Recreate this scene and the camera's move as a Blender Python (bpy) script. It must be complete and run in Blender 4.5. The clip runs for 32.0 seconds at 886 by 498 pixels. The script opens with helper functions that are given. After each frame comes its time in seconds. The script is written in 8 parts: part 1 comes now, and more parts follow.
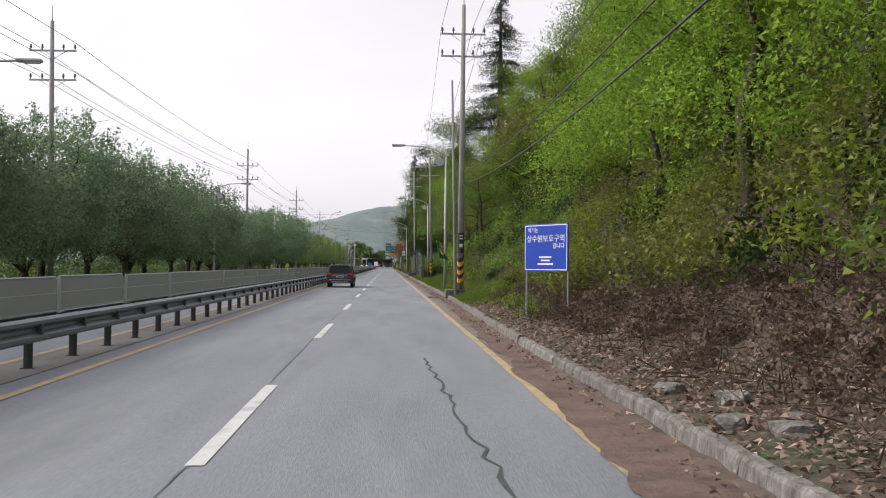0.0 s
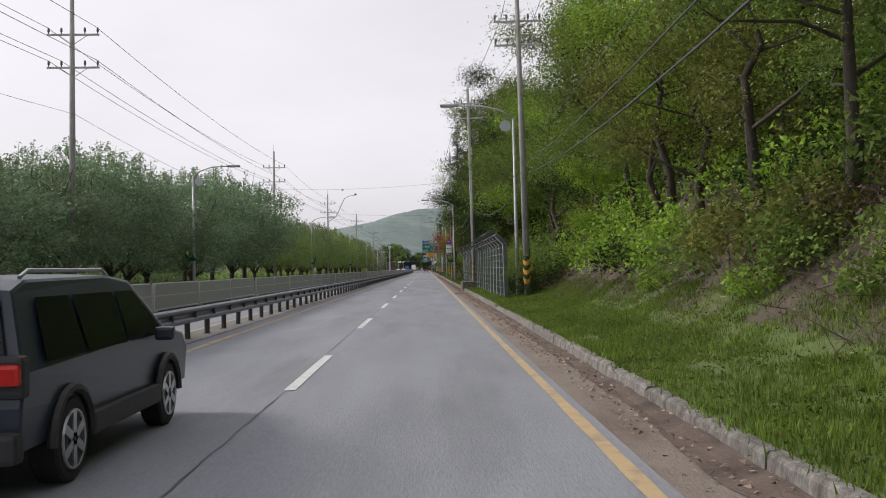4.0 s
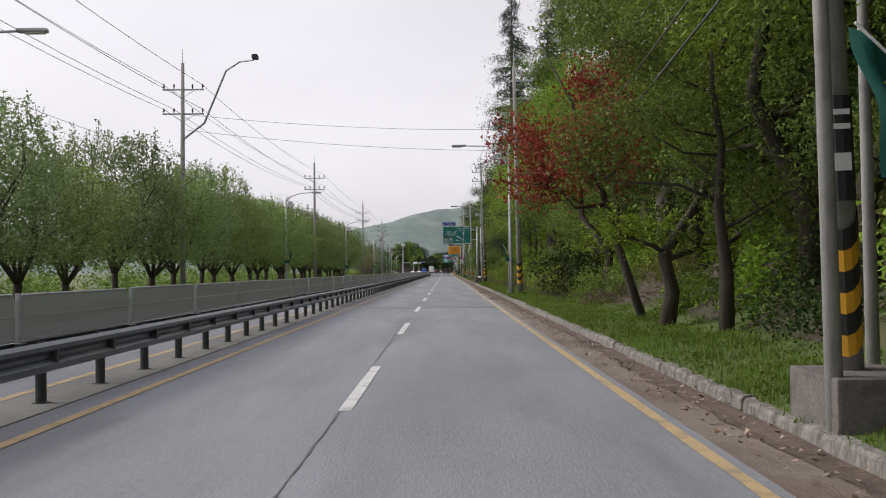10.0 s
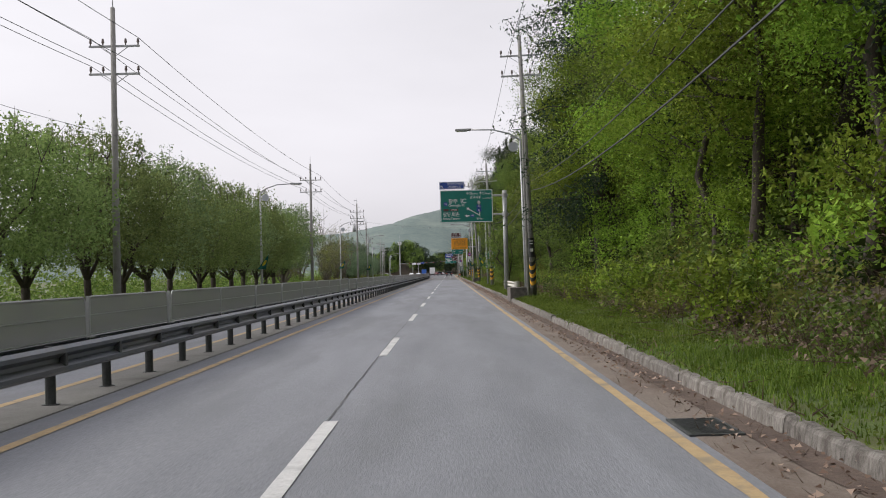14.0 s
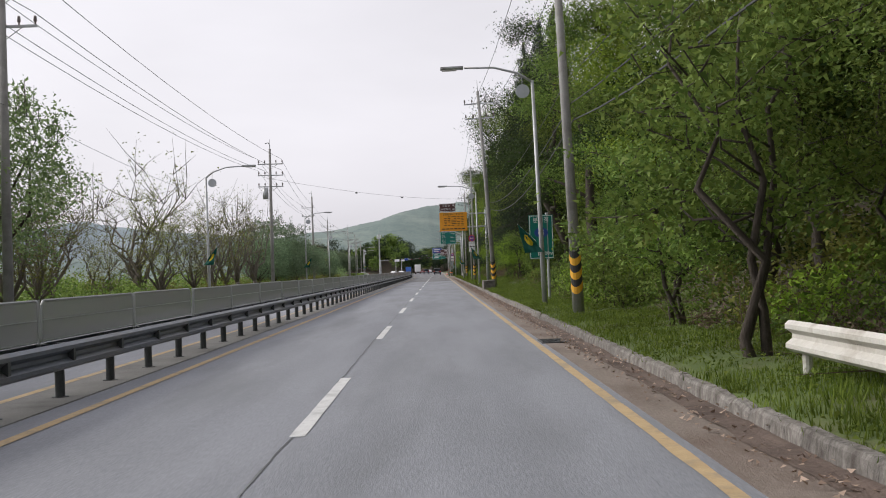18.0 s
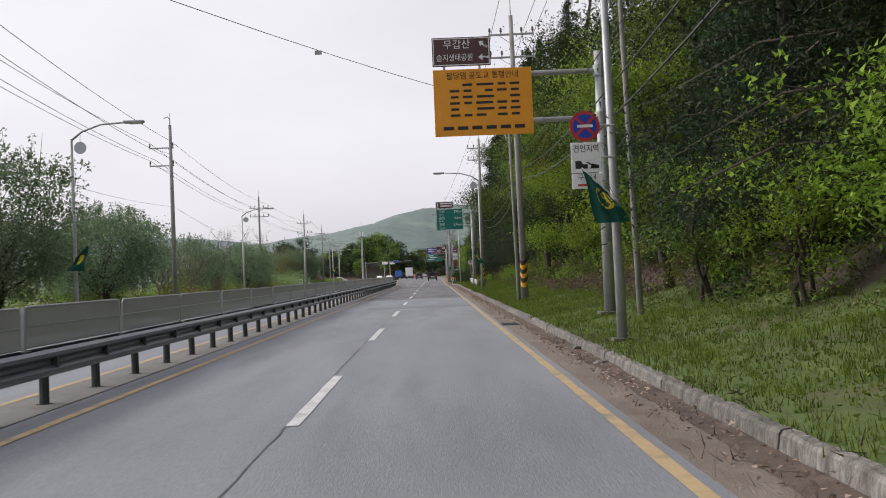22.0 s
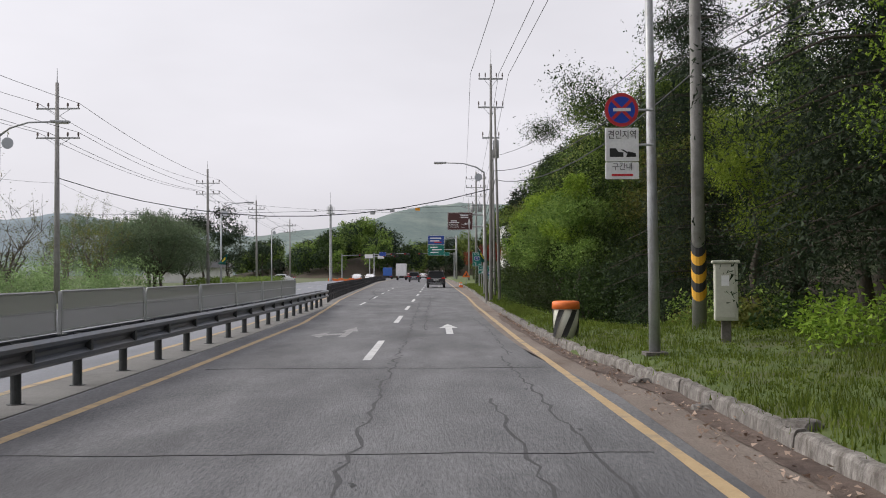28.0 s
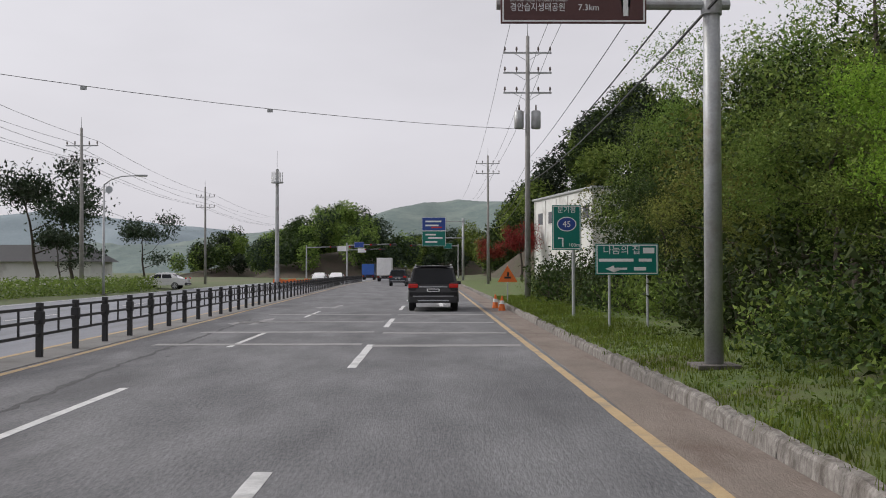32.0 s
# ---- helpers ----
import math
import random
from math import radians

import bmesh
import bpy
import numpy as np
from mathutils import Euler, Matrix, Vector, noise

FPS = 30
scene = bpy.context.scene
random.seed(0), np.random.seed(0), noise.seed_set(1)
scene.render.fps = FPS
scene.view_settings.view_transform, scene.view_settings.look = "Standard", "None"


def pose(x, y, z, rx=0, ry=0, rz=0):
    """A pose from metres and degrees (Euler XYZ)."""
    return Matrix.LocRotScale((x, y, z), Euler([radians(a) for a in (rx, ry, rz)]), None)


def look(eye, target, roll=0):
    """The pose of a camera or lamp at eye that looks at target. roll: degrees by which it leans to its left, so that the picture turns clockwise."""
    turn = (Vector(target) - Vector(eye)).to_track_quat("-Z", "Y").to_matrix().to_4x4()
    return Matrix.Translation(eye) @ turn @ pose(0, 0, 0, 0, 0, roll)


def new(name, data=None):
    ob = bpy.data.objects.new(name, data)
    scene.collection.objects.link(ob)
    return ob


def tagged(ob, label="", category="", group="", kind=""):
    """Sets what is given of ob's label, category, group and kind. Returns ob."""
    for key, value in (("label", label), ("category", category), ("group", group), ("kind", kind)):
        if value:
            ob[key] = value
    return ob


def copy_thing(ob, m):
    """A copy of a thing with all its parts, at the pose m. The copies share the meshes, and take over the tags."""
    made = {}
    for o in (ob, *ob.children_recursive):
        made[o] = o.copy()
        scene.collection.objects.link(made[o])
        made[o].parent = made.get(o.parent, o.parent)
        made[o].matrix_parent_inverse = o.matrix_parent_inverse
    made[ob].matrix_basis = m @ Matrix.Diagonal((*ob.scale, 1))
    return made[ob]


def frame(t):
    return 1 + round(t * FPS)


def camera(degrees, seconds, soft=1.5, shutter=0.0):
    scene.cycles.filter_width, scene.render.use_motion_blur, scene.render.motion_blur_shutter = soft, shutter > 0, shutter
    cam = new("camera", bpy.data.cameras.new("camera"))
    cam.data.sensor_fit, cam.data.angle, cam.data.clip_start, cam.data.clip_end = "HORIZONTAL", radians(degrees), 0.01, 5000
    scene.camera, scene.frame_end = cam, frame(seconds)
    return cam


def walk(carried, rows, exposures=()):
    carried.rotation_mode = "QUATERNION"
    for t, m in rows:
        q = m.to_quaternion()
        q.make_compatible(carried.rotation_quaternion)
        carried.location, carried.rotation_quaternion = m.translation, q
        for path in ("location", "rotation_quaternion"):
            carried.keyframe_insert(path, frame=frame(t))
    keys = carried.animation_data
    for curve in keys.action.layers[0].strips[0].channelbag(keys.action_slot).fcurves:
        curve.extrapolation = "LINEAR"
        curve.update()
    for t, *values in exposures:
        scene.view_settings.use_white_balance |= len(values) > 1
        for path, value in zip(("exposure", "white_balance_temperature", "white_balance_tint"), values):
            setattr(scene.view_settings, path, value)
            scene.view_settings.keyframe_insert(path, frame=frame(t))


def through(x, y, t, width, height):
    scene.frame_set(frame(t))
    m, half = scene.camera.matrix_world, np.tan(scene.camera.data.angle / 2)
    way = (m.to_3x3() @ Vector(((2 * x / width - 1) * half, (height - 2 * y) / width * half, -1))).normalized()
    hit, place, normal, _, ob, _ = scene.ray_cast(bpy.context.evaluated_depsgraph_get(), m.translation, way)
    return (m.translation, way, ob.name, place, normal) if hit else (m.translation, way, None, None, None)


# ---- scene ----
cam = camera(49.0, 32.0, soft=1.0)
PATH = [
    (0, (-0.241, 8.905, 1.550), (0.327, 18.887, 1.721), 0.50),
    (0.5, (-0.170, 16.414, 1.550), (0.269, 26.402, 1.721), -0.30),
    (1, (-0.110, 23.877, 1.550), (0.232, 33.870, 1.707), -0.90),
    (1.5, (-0.043, 31.209, 1.550), (0.243, 41.204, 1.706), -1.60),
    (2, (-0.023, 38.543, 1.550), (0.185, 48.540, 1.687), -1.90),
    (2.5, (-0.031, 46.053, 1.550), (0.168, 56.050, 1.708), -1.70),
    (3, (0.025, 53.557, 1.550), (0.232, 63.553, 1.724), -1.50),
    (3.5, (0.072, 61.209, 1.550), (0.272, 71.206, 1.740), -1.20),
    (4, (0.094, 68.857, 1.550), (0.263, 78.853, 1.746), -0.90),
    (4.5, (0.103, 76.502, 1.550), (0.257, 86.499, 1.739), -0.93),
    (6.5, (-0.178, 107.012, 1.550), (-0.144, 117.010, 1.763), -1.07),
    (7, (-0.190, 114.714, 1.550), (-0.166, 124.711, 1.769), -1.10),
    (7.5, (-0.264, 122.581, 1.550), (-0.243, 132.579, 1.773), -1.00),
    (8, (-0.347, 130.523, 1.550), (-0.337, 140.521, 1.770), -0.90),
    (8.5, (-0.431, 138.446, 1.550), (-0.430, 148.444, 1.779), -0.80),
    (9, (-0.508, 146.270, 1.550), (-0.515, 156.268, 1.770), -0.70),
    (9.5, (-0.561, 154.025, 1.550), (-0.573, 164.022, 1.788), -0.63),
    (10, (-0.564, 161.637, 1.550), (-0.590, 171.635, 1.771), -0.57),
    (10.5, (-0.545, 169.039, 1.550), (-0.600, 179.037, 1.762), -0.50),
    (11, (-0.527, 176.379, 1.550), (-0.570, 186.377, 1.767), -0.63),
    (11.5, (-0.513, 183.624, 1.550), (-0.528, 193.622, 1.764), -0.77),
    (12, (-0.499, 190.760, 1.550), (-0.516, 200.758, 1.748), -0.90),
    (12.5, (-0.471, 197.827, 1.550), (-0.509, 207.825, 1.754), -1.05),
    (13, (-0.445, 204.925, 1.550), (-0.492, 214.923, 1.751), -1.20),
    (13.5, (-0.428, 212.042, 1.550), (-0.481, 222.039, 1.773), -1.30),
    (14, (-0.419, 219.153, 1.550), (-0.475, 229.150, 1.787), -1.40),
    (14.5, (-0.439, 226.274, 1.550), (-0.488, 236.271, 1.792), -1.48),
    (16.5, (-0.318, 256.901, 1.550), (-0.296, 266.899, 1.744), -1.80),
    (17, (-0.326, 264.636, 1.550), (-0.293, 274.634, 1.729), -1.80),
    (17.5, (-0.308, 272.395, 1.550), (-0.239, 282.393, 1.740), -1.90),
    (18, (-0.310, 280.167, 1.550), (-0.245, 290.165, 1.757), -2.00),
    (18.5, (-0.358, 287.924, 1.550), (-0.285, 297.922, 1.755), -2.00),
    (19, (-0.395, 295.702, 1.550), (-0.328, 305.700, 1.742), -2.00),
    (19.5, (-0.368, 303.568, 1.550), (-0.290, 313.565, 1.760), -2.15),
    (20, (-0.317, 311.498, 1.550), (-0.249, 321.496, 1.755), -2.30),
    (20.5, (-0.269, 319.579, 1.550), (-0.180, 329.576, 1.766), -2.20),
    (21, (-0.260, 327.761, 1.550), (-0.149, 337.758, 1.763), -2.10),
    (21.5, (-0.224, 336.010, 1.550), (-0.105, 346.007, 1.770), -2.25),
    (22, (-0.149, 344.152, 1.550), (-0.039, 354.149, 1.795), -2.40),
    (22.5, (-0.196, 352.211, 1.550), (-0.088, 362.207, 1.797), -2.55),
    (23, (-0.153, 360.286, 1.550), (-0.060, 370.282, 1.779), -2.70),
    (23.5, (-0.196, 368.565, 1.550), (-0.109, 378.562, 1.779), -2.58),
    (24, (-0.262, 377.026, 1.550), (-0.186, 387.023, 1.774), -2.45),
    (24.5, (-0.328, 385.402, 1.550), (-0.264, 395.400, 1.770), -2.33),
    (25, (-0.383, 393.564, 1.550), (-0.313, 403.561, 1.773), -2.20),
    (25.5, (-0.441, 401.519, 1.550), (-0.361, 411.516, 1.773), -1.80),
    (27.5, (-0.536, 436.157, 1.550), (-0.432, 446.153, 1.804), -0.20),
    (28, (-0.474, 443.655, 1.550), (-0.390, 453.651, 1.797), -0.30),
    (28.5, (-0.465, 451.449, 1.550), (-0.383, 461.445, 1.790), -0.40),
    (29, (-0.462, 459.389, 1.550), (-0.380, 469.386, 1.794), -0.50),
    (29.5, (-0.422, 467.490, 1.550), (-0.338, 477.487, 1.783), -0.60),
    (30, (-0.374, 475.477, 1.550), (-0.293, 485.474, 1.766), -0.70),
    (30.5, (-0.322, 483.355, 1.550), (-0.255, 493.352, 1.794), -0.60),
    (31, (-0.288, 491.581, 1.550), (-0.225, 501.578, 1.791), -0.50),
    (31.5, (-0.338, 499.727, 1.550), (-0.257, 509.724, 1.765), -0.30),
    (32, (-0.392, 507.955, 1.550), (-0.286, 517.951, 1.782), -0.10),
]
walk(cam, [(t, look(eye, target, roll)) for t, eye, target, roll in PATH],
     [(0, 0.2, 6350, 10), (0.8, 0.0, 6350, 10), (4, 0.0, 6350, 10), (12, 0.0, 6350, 10), (25, 0.0, 6300, 10), (28, -0.08, 6300, 10), (32, -0.29, 6300, 10)])

# ---- world, sun, exposure ----
world = bpy.data.worlds.new("hazy_sky")
scene.world = world
world.use_nodes = True
wt = world.node_tree
wt.nodes.clear()
sky = wt.nodes.new("ShaderNodeTexSky")
sky.sky_type = "NISHITA"
sky.sun_disc = False
SUN_EL, SUN_AZ = radians(36), radians(-74)
sky.sun_elevation, sky.sun_rotation = SUN_EL, SUN_AZ
sky.air_density, sky.dust_density, sky.ozone_density = 1.0, 6.0, 1.0
soft_sky = wt.nodes.new("ShaderNodeHueSaturation")
soft_sky.inputs["Saturation"].default_value = 0.12
haze = wt.nodes.new("ShaderNodeMix")
haze.data_type = "RGBA"
haze.inputs["Factor"].default_value = 0.66
haze.inputs["B"].default_value = (7.45, 7.1, 7.4, 1)
bgd = wt.nodes.new("ShaderNodeBackground")
bgd.inputs["Strength"].default_value = 0.143
wout = wt.nodes.new("ShaderNodeOutputWorld")
wt.links.new(sky.outputs[0], soft_sky.inputs["Color"])
wt.links.new(soft_sky.outputs[0], haze.inputs["A"])
# faint uneven cloud veil
cloud_co = wt.nodes.new("ShaderNodeTexCoord")
cloud_map = wt.nodes.new("ShaderNodeMapping")
cloud_map.inputs["Scale"].default_value = (1.0, 0.8, 3.2)
cloud = wt.nodes.new("ShaderNodeTexNoise")
cloud.inputs["Scale"].default_value, cloud.inputs["Detail"].default_value, cloud.inputs["Roughness"].default_value = 1.7, 5.0, 0.5
veil = wt.nodes.new("ShaderNodeMapRange")
veil.inputs["From Min"].default_value, veil.inputs["From Max"].default_value = 0.3, 0.7
veil.inputs["To Min"].default_value, veil.inputs["To Max"].default_value = 0.88, 1.08
veiled = wt.nodes.new("ShaderNodeHueSaturation")
wt.links.new(cloud_co.outputs["Generated"], cloud_map.inputs["Vector"])
wt.links.new(cloud_map.outputs[0], cloud.inputs["Vector"])
wt.links.new(cloud.outputs["Fac"], veil.inputs["Value"])
wt.links.new(veil.outputs[0], veiled.inputs["Value"])
wt.links.new(haze.outputs["Result"], veiled.inputs["Color"])
wt.links.new(veiled.outputs[0], bgd.inputs["Color"])
wt.links.new(bgd.outputs[0], wout.inputs[0])

sun = new("sun", bpy.data.lights.new("sun", "SUN"))
sun.data.energy, sun.data.angle, sun.data.color = 2.1, radians(14), (1.0, 0.93, 0.84)
sun.matrix_world = look((0, 0, 50), (-50 * math.sin(-SUN_AZ) * -1, -50 * math.cos(SUN_AZ), 50 - 50 * math.tan(SUN_EL)))


# ---- materials ----
def mat_new(name):
    m = bpy.data.materials.new(name)
    m.use_nodes = True
    nt = m.node_tree
    return m, nt, nt.nodes["Principled BSDF"]


def nd(nt, kind, **kw):
    n = nt.nodes.new(kind)
    for k, val in kw.items():
        n.inputs[k].default_value = val
    return n


def surface(name, c1, c2, rough=0.8, scale=3.0, fine=40.0, metal=0.0, bump=0.3, stain=None, stain_scale=0.4, vary=0.0, axis=(1, 1, 1)):
    """Two-scale noise colour with bump; stain adds a third colour in patches; vary shifts brightness by object."""
    m, nt, b = mat_new(name)
    tc = nd(nt, "ShaderNodeTexCoord")
    mp = nd(nt, "ShaderNodeMapping")
    mp.inputs["Scale"].default_value = axis
    nt.links.new(tc.outputs["Object"], mp.inputs["Vector"])
    n1 = nd(nt, "ShaderNodeTexNoise", Scale=scale, Detail=6.0, Roughness=0.6)
    n2 = nd(nt, "ShaderNodeTexNoise", Scale=fine, Detail=4.0, Roughness=0.7)
    for n in (n1, n2):
        nt.links.new(mp.outputs[0], n.inputs["Vector"])
    add = nd(nt, "ShaderNodeMath")
    add.operation = "ADD"
    nt.links.new(n1.outputs["Fac"], add.inputs[0])
    nt.links.new(n2.outputs["Fac"], add.inputs[1])
    half = nd(nt, "ShaderNodeMapRange", **{"From Min": 0.7, "From Max": 1.3})
    nt.links.new(add.outputs[0], half.inputs["Value"])
    mix = nd(nt, "ShaderNodeMix")
    mix.data_type = "RGBA"
    mix.inputs["A"].default_value, mix.inputs["B"].default_value = (*c1, 1), (*c2, 1)
    nt.links.new(half.outputs[0], mix.inputs["Factor"])
    col = mix.outputs["Result"]
    if stain:
        n3 = nd(nt, "ShaderNodeTexNoise", Scale=stain_scale, Detail=8.0, Roughness=0.65)
        nt.links.new(mp.outputs[0], n3.inputs["Vector"])
        r3 = nd(nt, "ShaderNodeMapRange", **{"From Min": 0.5, "From Max": 0.68})
        nt.links.new(n3.outputs["Fac"], r3.inputs["Value"])
        mx = nd(nt, "ShaderNodeMix")
        mx.data_type = "RGBA"
        mx.inputs["B"].default_value = (*stain, 1)
        nt.links.new(col, mx.inputs["A"])
        nt.links.new(r3.outputs[0], mx.inputs["Factor"])
        col = mx.outputs["Result"]
    if vary:
        oi = nd(nt, "ShaderNodeObjectInfo")
        vr = nd(nt, "ShaderNodeMapRange", **{"To Min": 1 - vary, "To Max": 1 + vary})
        nt.links.new(oi.outputs["Random"], vr.inputs["Value"])
        hs = nd(nt, "ShaderNodeHueSaturation")
        nt.links.new(vr.outputs[0], hs.inputs["Value"])
        nt.links.new(col, hs.inputs["Color"])
        col = hs.outputs[0]
    nt.links.new(col, b.inputs["Base Color"])
    b.inputs["Roughness"].default_value = rough
    b.inputs["Metallic"].default_value = metal
    if bump:
        bp = nd(nt, "ShaderNodeBump", Strength=bump, Distance=0.02)
        nt.links.new(add.outputs[0], bp.inputs["Height"])
        nt.links.new(bp.outputs[0], b.inputs["Normal"])
    return m


def leafy(name, dark, light, extra=None, through=0.35, rough=0.55):
    """Leaf colour that varies leaf by leaf and tree by tree, with some light passing through."""
    m, nt, b = mat_new(name)
    geo = nd(nt, "ShaderNodeNewGeometry")
    oi = nd(nt, "ShaderNodeObjectInfo")
    mix = nd(nt, "ShaderNodeMix")
    mix.data_type = "RGBA"
    mix.inputs["A"].default_value, mix.inputs["B"].default_value = (*dark, 1), (*light, 1)
    nt.links.new(geo.outputs["Random Per Island"], mix.inputs["Factor"])
    vr = nd(nt, "ShaderNodeMapRange", **{"To Min": 0.72, "To Max": 1.28})
    nt.links.new(oi.outputs["Random"], vr.inputs["Value"])
    hr = nd(nt, "ShaderNodeMapRange", **{"To Min": 0.485, "To Max": 0.515})
    nt.links.new(oi.outputs["Random"], hr.inputs["Value"])
    hs = nd(nt, "ShaderNodeHueSaturation")
    tc = nd(nt, "ShaderNodeTexCoord")
    clump = nd(nt, "ShaderNodeTexNoise", Scale=0.7, Detail=3.0, Roughness=0.6)
    nt.links.new(tc.outputs["Object"], clump.inputs["Vector"])
    cr = nd(nt, "ShaderNodeMapRange", **{"From Min": 0.3, "From Max": 0.7, "To Min": 0.68, "To Max": 1.32})
    nt.links.new(clump.outputs["Fac"], cr.inputs["Value"])
    both = nd(nt, "ShaderNodeMath")
    both.operation = "MULTIPLY"
    nt.links.new(vr.outputs[0], both.inputs[0])
    nt.links.new(cr.outputs[0], both.inputs[1])
    nt.links.new(both.outputs[0], hs.inputs["Value"])
    nt.links.new(hr.outputs[0], hs.inputs["Hue"])
    nt.links.new(mix.outputs["Result"], hs.inputs["Color"])
    nt.links.new(hs.outputs[0], b.inputs["Base Color"])
    b.inputs["Roughness"].default_value = rough
    b.inputs["Specular IOR Level"].default_value = 0.08
    tr = nd(nt, "ShaderNodeBsdfTranslucent")
    nt.links.new(hs.outputs[0], tr.inputs["Color"])
    ms = nd(nt, "ShaderNodeMixShader", Fac=through)
    out = nt.nodes["Material Output"]
    nt.links.new(b.outputs[0], ms.inputs[1])
    nt.links.new(tr.outputs[0], ms.inputs[2])
    nt.links.new(ms.outputs[0], out.inputs["Surface"])
    return m


def plain(name, c, rough=0.5, metal=0.0, coat=0.0):
    m = surface(name, tuple(x * 0.88 for x in c), tuple(min(1, x * 1.1) for x in c), rough, 2.0, 25.0, metal, 0.05)
    m.node_tree.nodes["Principled BSDF"].inputs["Coat Weight"].default_value = coat
    return m


def see_through(name, c, share, rough=0.6, metal=0.0):
    """A fine mesh or weave: the share that is open lets the view pass."""
    m, nt, b = mat_new(name)
    b.inputs["Base Color"].default_value = (*c, 1)
    b.inputs["Roughness"].default_value, b.inputs["Metallic"].default_value = rough, metal
    t = nd(nt, "ShaderNodeBsdfTransparent")
    ms = nd(nt, "ShaderNodeMixShader", Fac=share)
    nt.links.new(b.outputs[0], ms.inputs[1])
    nt.links.new(t.outputs[0], ms.inputs[2])
    nt.links.new(ms.outputs[0], nt.nodes["Material Output"].inputs["Surface"])
    return m


ASPHALT = surface("asphalt", (0.16, 0.168, 0.188), (0.268, 0.278, 0.308), 0.8, 0.8, 45.0, bump=0.3, stain=(0.165, 0.172, 0.188), stain_scale=0.7, axis=(1, 0.14, 1))
ASPHALT_OLD = surface("worn_asphalt", (0.085, 0.086, 0.092), (0.215, 0.215, 0.222), 0.9, 1.1, 28.0, bump=0.9, stain=(0.09, 0.09, 0.095), stain_scale=0.5, axis=(1, 0.3, 1))
PATCH = surface("asphalt_patch", (0.148, 0.153, 0.168), (0.238, 0.245, 0.265), 0.9, 1.5, 60.0, bump=0.4)
JOINT = surface("worn_joint", (0.075, 0.076, 0.08), (0.14, 0.143, 0.15), 0.85, 1.4, 40.0, bump=0.2, stain=(0.19, 0.195, 0.205), stain_scale=0.5)
CRACK = surface("crack_filler", (0.04, 0.04, 0.042), (0.08, 0.08, 0.083), 0.8, 8.0, 60.0, bump=0.2)
MEDIAN = surface("median_concrete", (0.16, 0.155, 0.15), (0.24, 0.235, 0.225), 0.9, 1.2, 40.0, bump=0.3, stain=(0.12, 0.115, 0.11), stain_scale=0.6)
WHITE_LINE = surface("white_road_paint", (0.50, 0.50, 0.50), (0.68, 0.68, 0.67), 0.7, 3.0, 50.0, bump=0.2, stain=(0.36, 0.36, 0.36), stain_scale=2.2)
YELLOW_LINE = surface("yellow_road_paint", (0.40, 0.285, 0.15), (0.51, 0.375, 0.21), 0.75, 4.0, 40.0, bump=0.2, stain=(0.25, 0.215, 0.165), stain_scale=2.2)
GUTTER = surface("gutter_concrete_with_grit", (0.157, 0.127, 0.106), (0.256, 0.213, 0.181), 0.95, 1.6, 36.0, bump=0.8, stain=(0.13, 0.09, 0.07), stain_scale=0.9, axis=(1, 0.4, 1))
KERB = surface("kerb_concrete", (0.075, 0.066, 0.06), (0.32, 0.30, 0.275), 0.95, 5.5, 26.0, bump=1.0, stain=(0.07, 0.057, 0.047), stain_scale=2.6, vary=0.2, axis=(1, 1, 0.45))
# Earth and litter, base darkened to hold the canopy's shade as well.
EARTH = surface("earth_with_litter", (0.045, 0.035, 0.026), (0.12, 0.092, 0.068), 0.95, 2.5, 14.0, bump=1.0, stain=(0.055, 0.075, 0.03), stain_scale=0.35)
DIRT = surface("gutter_dirt", (0.085, 0.06, 0.048), (0.165, 0.122, 0.10), 0.95, 1.6, 22.0, bump=1.0, stain=(0.06, 0.04, 0.032), stain_scale=1.1)
TURF = surface("turf_ground", (0.058, 0.092, 0.02), (0.115, 0.155, 0.037), 0.95, 1.6, 30.0, bump=0.35, stain=(0.10, 0.09, 0.045), stain_scale=0.5)
FIELD = surface("field_ground", (0.07, 0.095, 0.035), (0.12, 0.145, 0.06), 0.95, 0.05, 1.5, bump=0.8, stain=(0.14, 0.12, 0.07), stain_scale=0.02)
CONCRETE = surface("pole_concrete", (0.22, 0.215, 0.205), (0.33, 0.32, 0.305), 0.85, 2.0, 40.0, bump=0.2, stain=(0.17, 0.16, 0.15), stain_scale=1.2, vary=0.1)
BLOCK = surface("block_concrete", (0.10, 0.09, 0.085), (0.21, 0.19, 0.175), 0.95, 2.0, 25.0, bump=0.6, stain=(0.055, 0.05, 0.048), stain_scale=1.4)
GALV = surface("galvanised_steel", (0.32, 0.33, 0.34), (0.46, 0.47, 0.48), 0.5, 3.0, 30.0, metal=0.35, bump=0.05, stain=(0.27, 0.25, 0.23), stain_scale=1.2)
DARK_STEEL = surface("dark_painted_rail", (0.085, 0.097, 0.12), (0.135, 0.15, 0.18), 0.38, 1.2, 25.0, metal=0.35, bump=0.08, stain=(0.13, 0.13, 0.135), stain_scale=0.7, axis=(1, 0.3, 1))
POST_STEEL = surface("dark_post_paint", (0.045, 0.05, 0.052), (0.085, 0.09, 0.092), 0.55, 3.0, 25.0, metal=0.2, bump=0.1, vary=0.15)
OLD_RAIL = surface("weathered_white_rail", (0.48, 0.46, 0.42), (0.64, 0.62, 0.58), 0.7, 2.0, 25.0, bump=0.1, stain=(0.33, 0.29, 0.24), stain_scale=1.5)
SCREEN = see_through("grey_mesh_screen", (0.36, 0.365, 0.355), 0.34)
SCREEN_FRAME = plain("screen_frame_steel", (0.42, 0.43, 0.43), 0.5, 0.4)
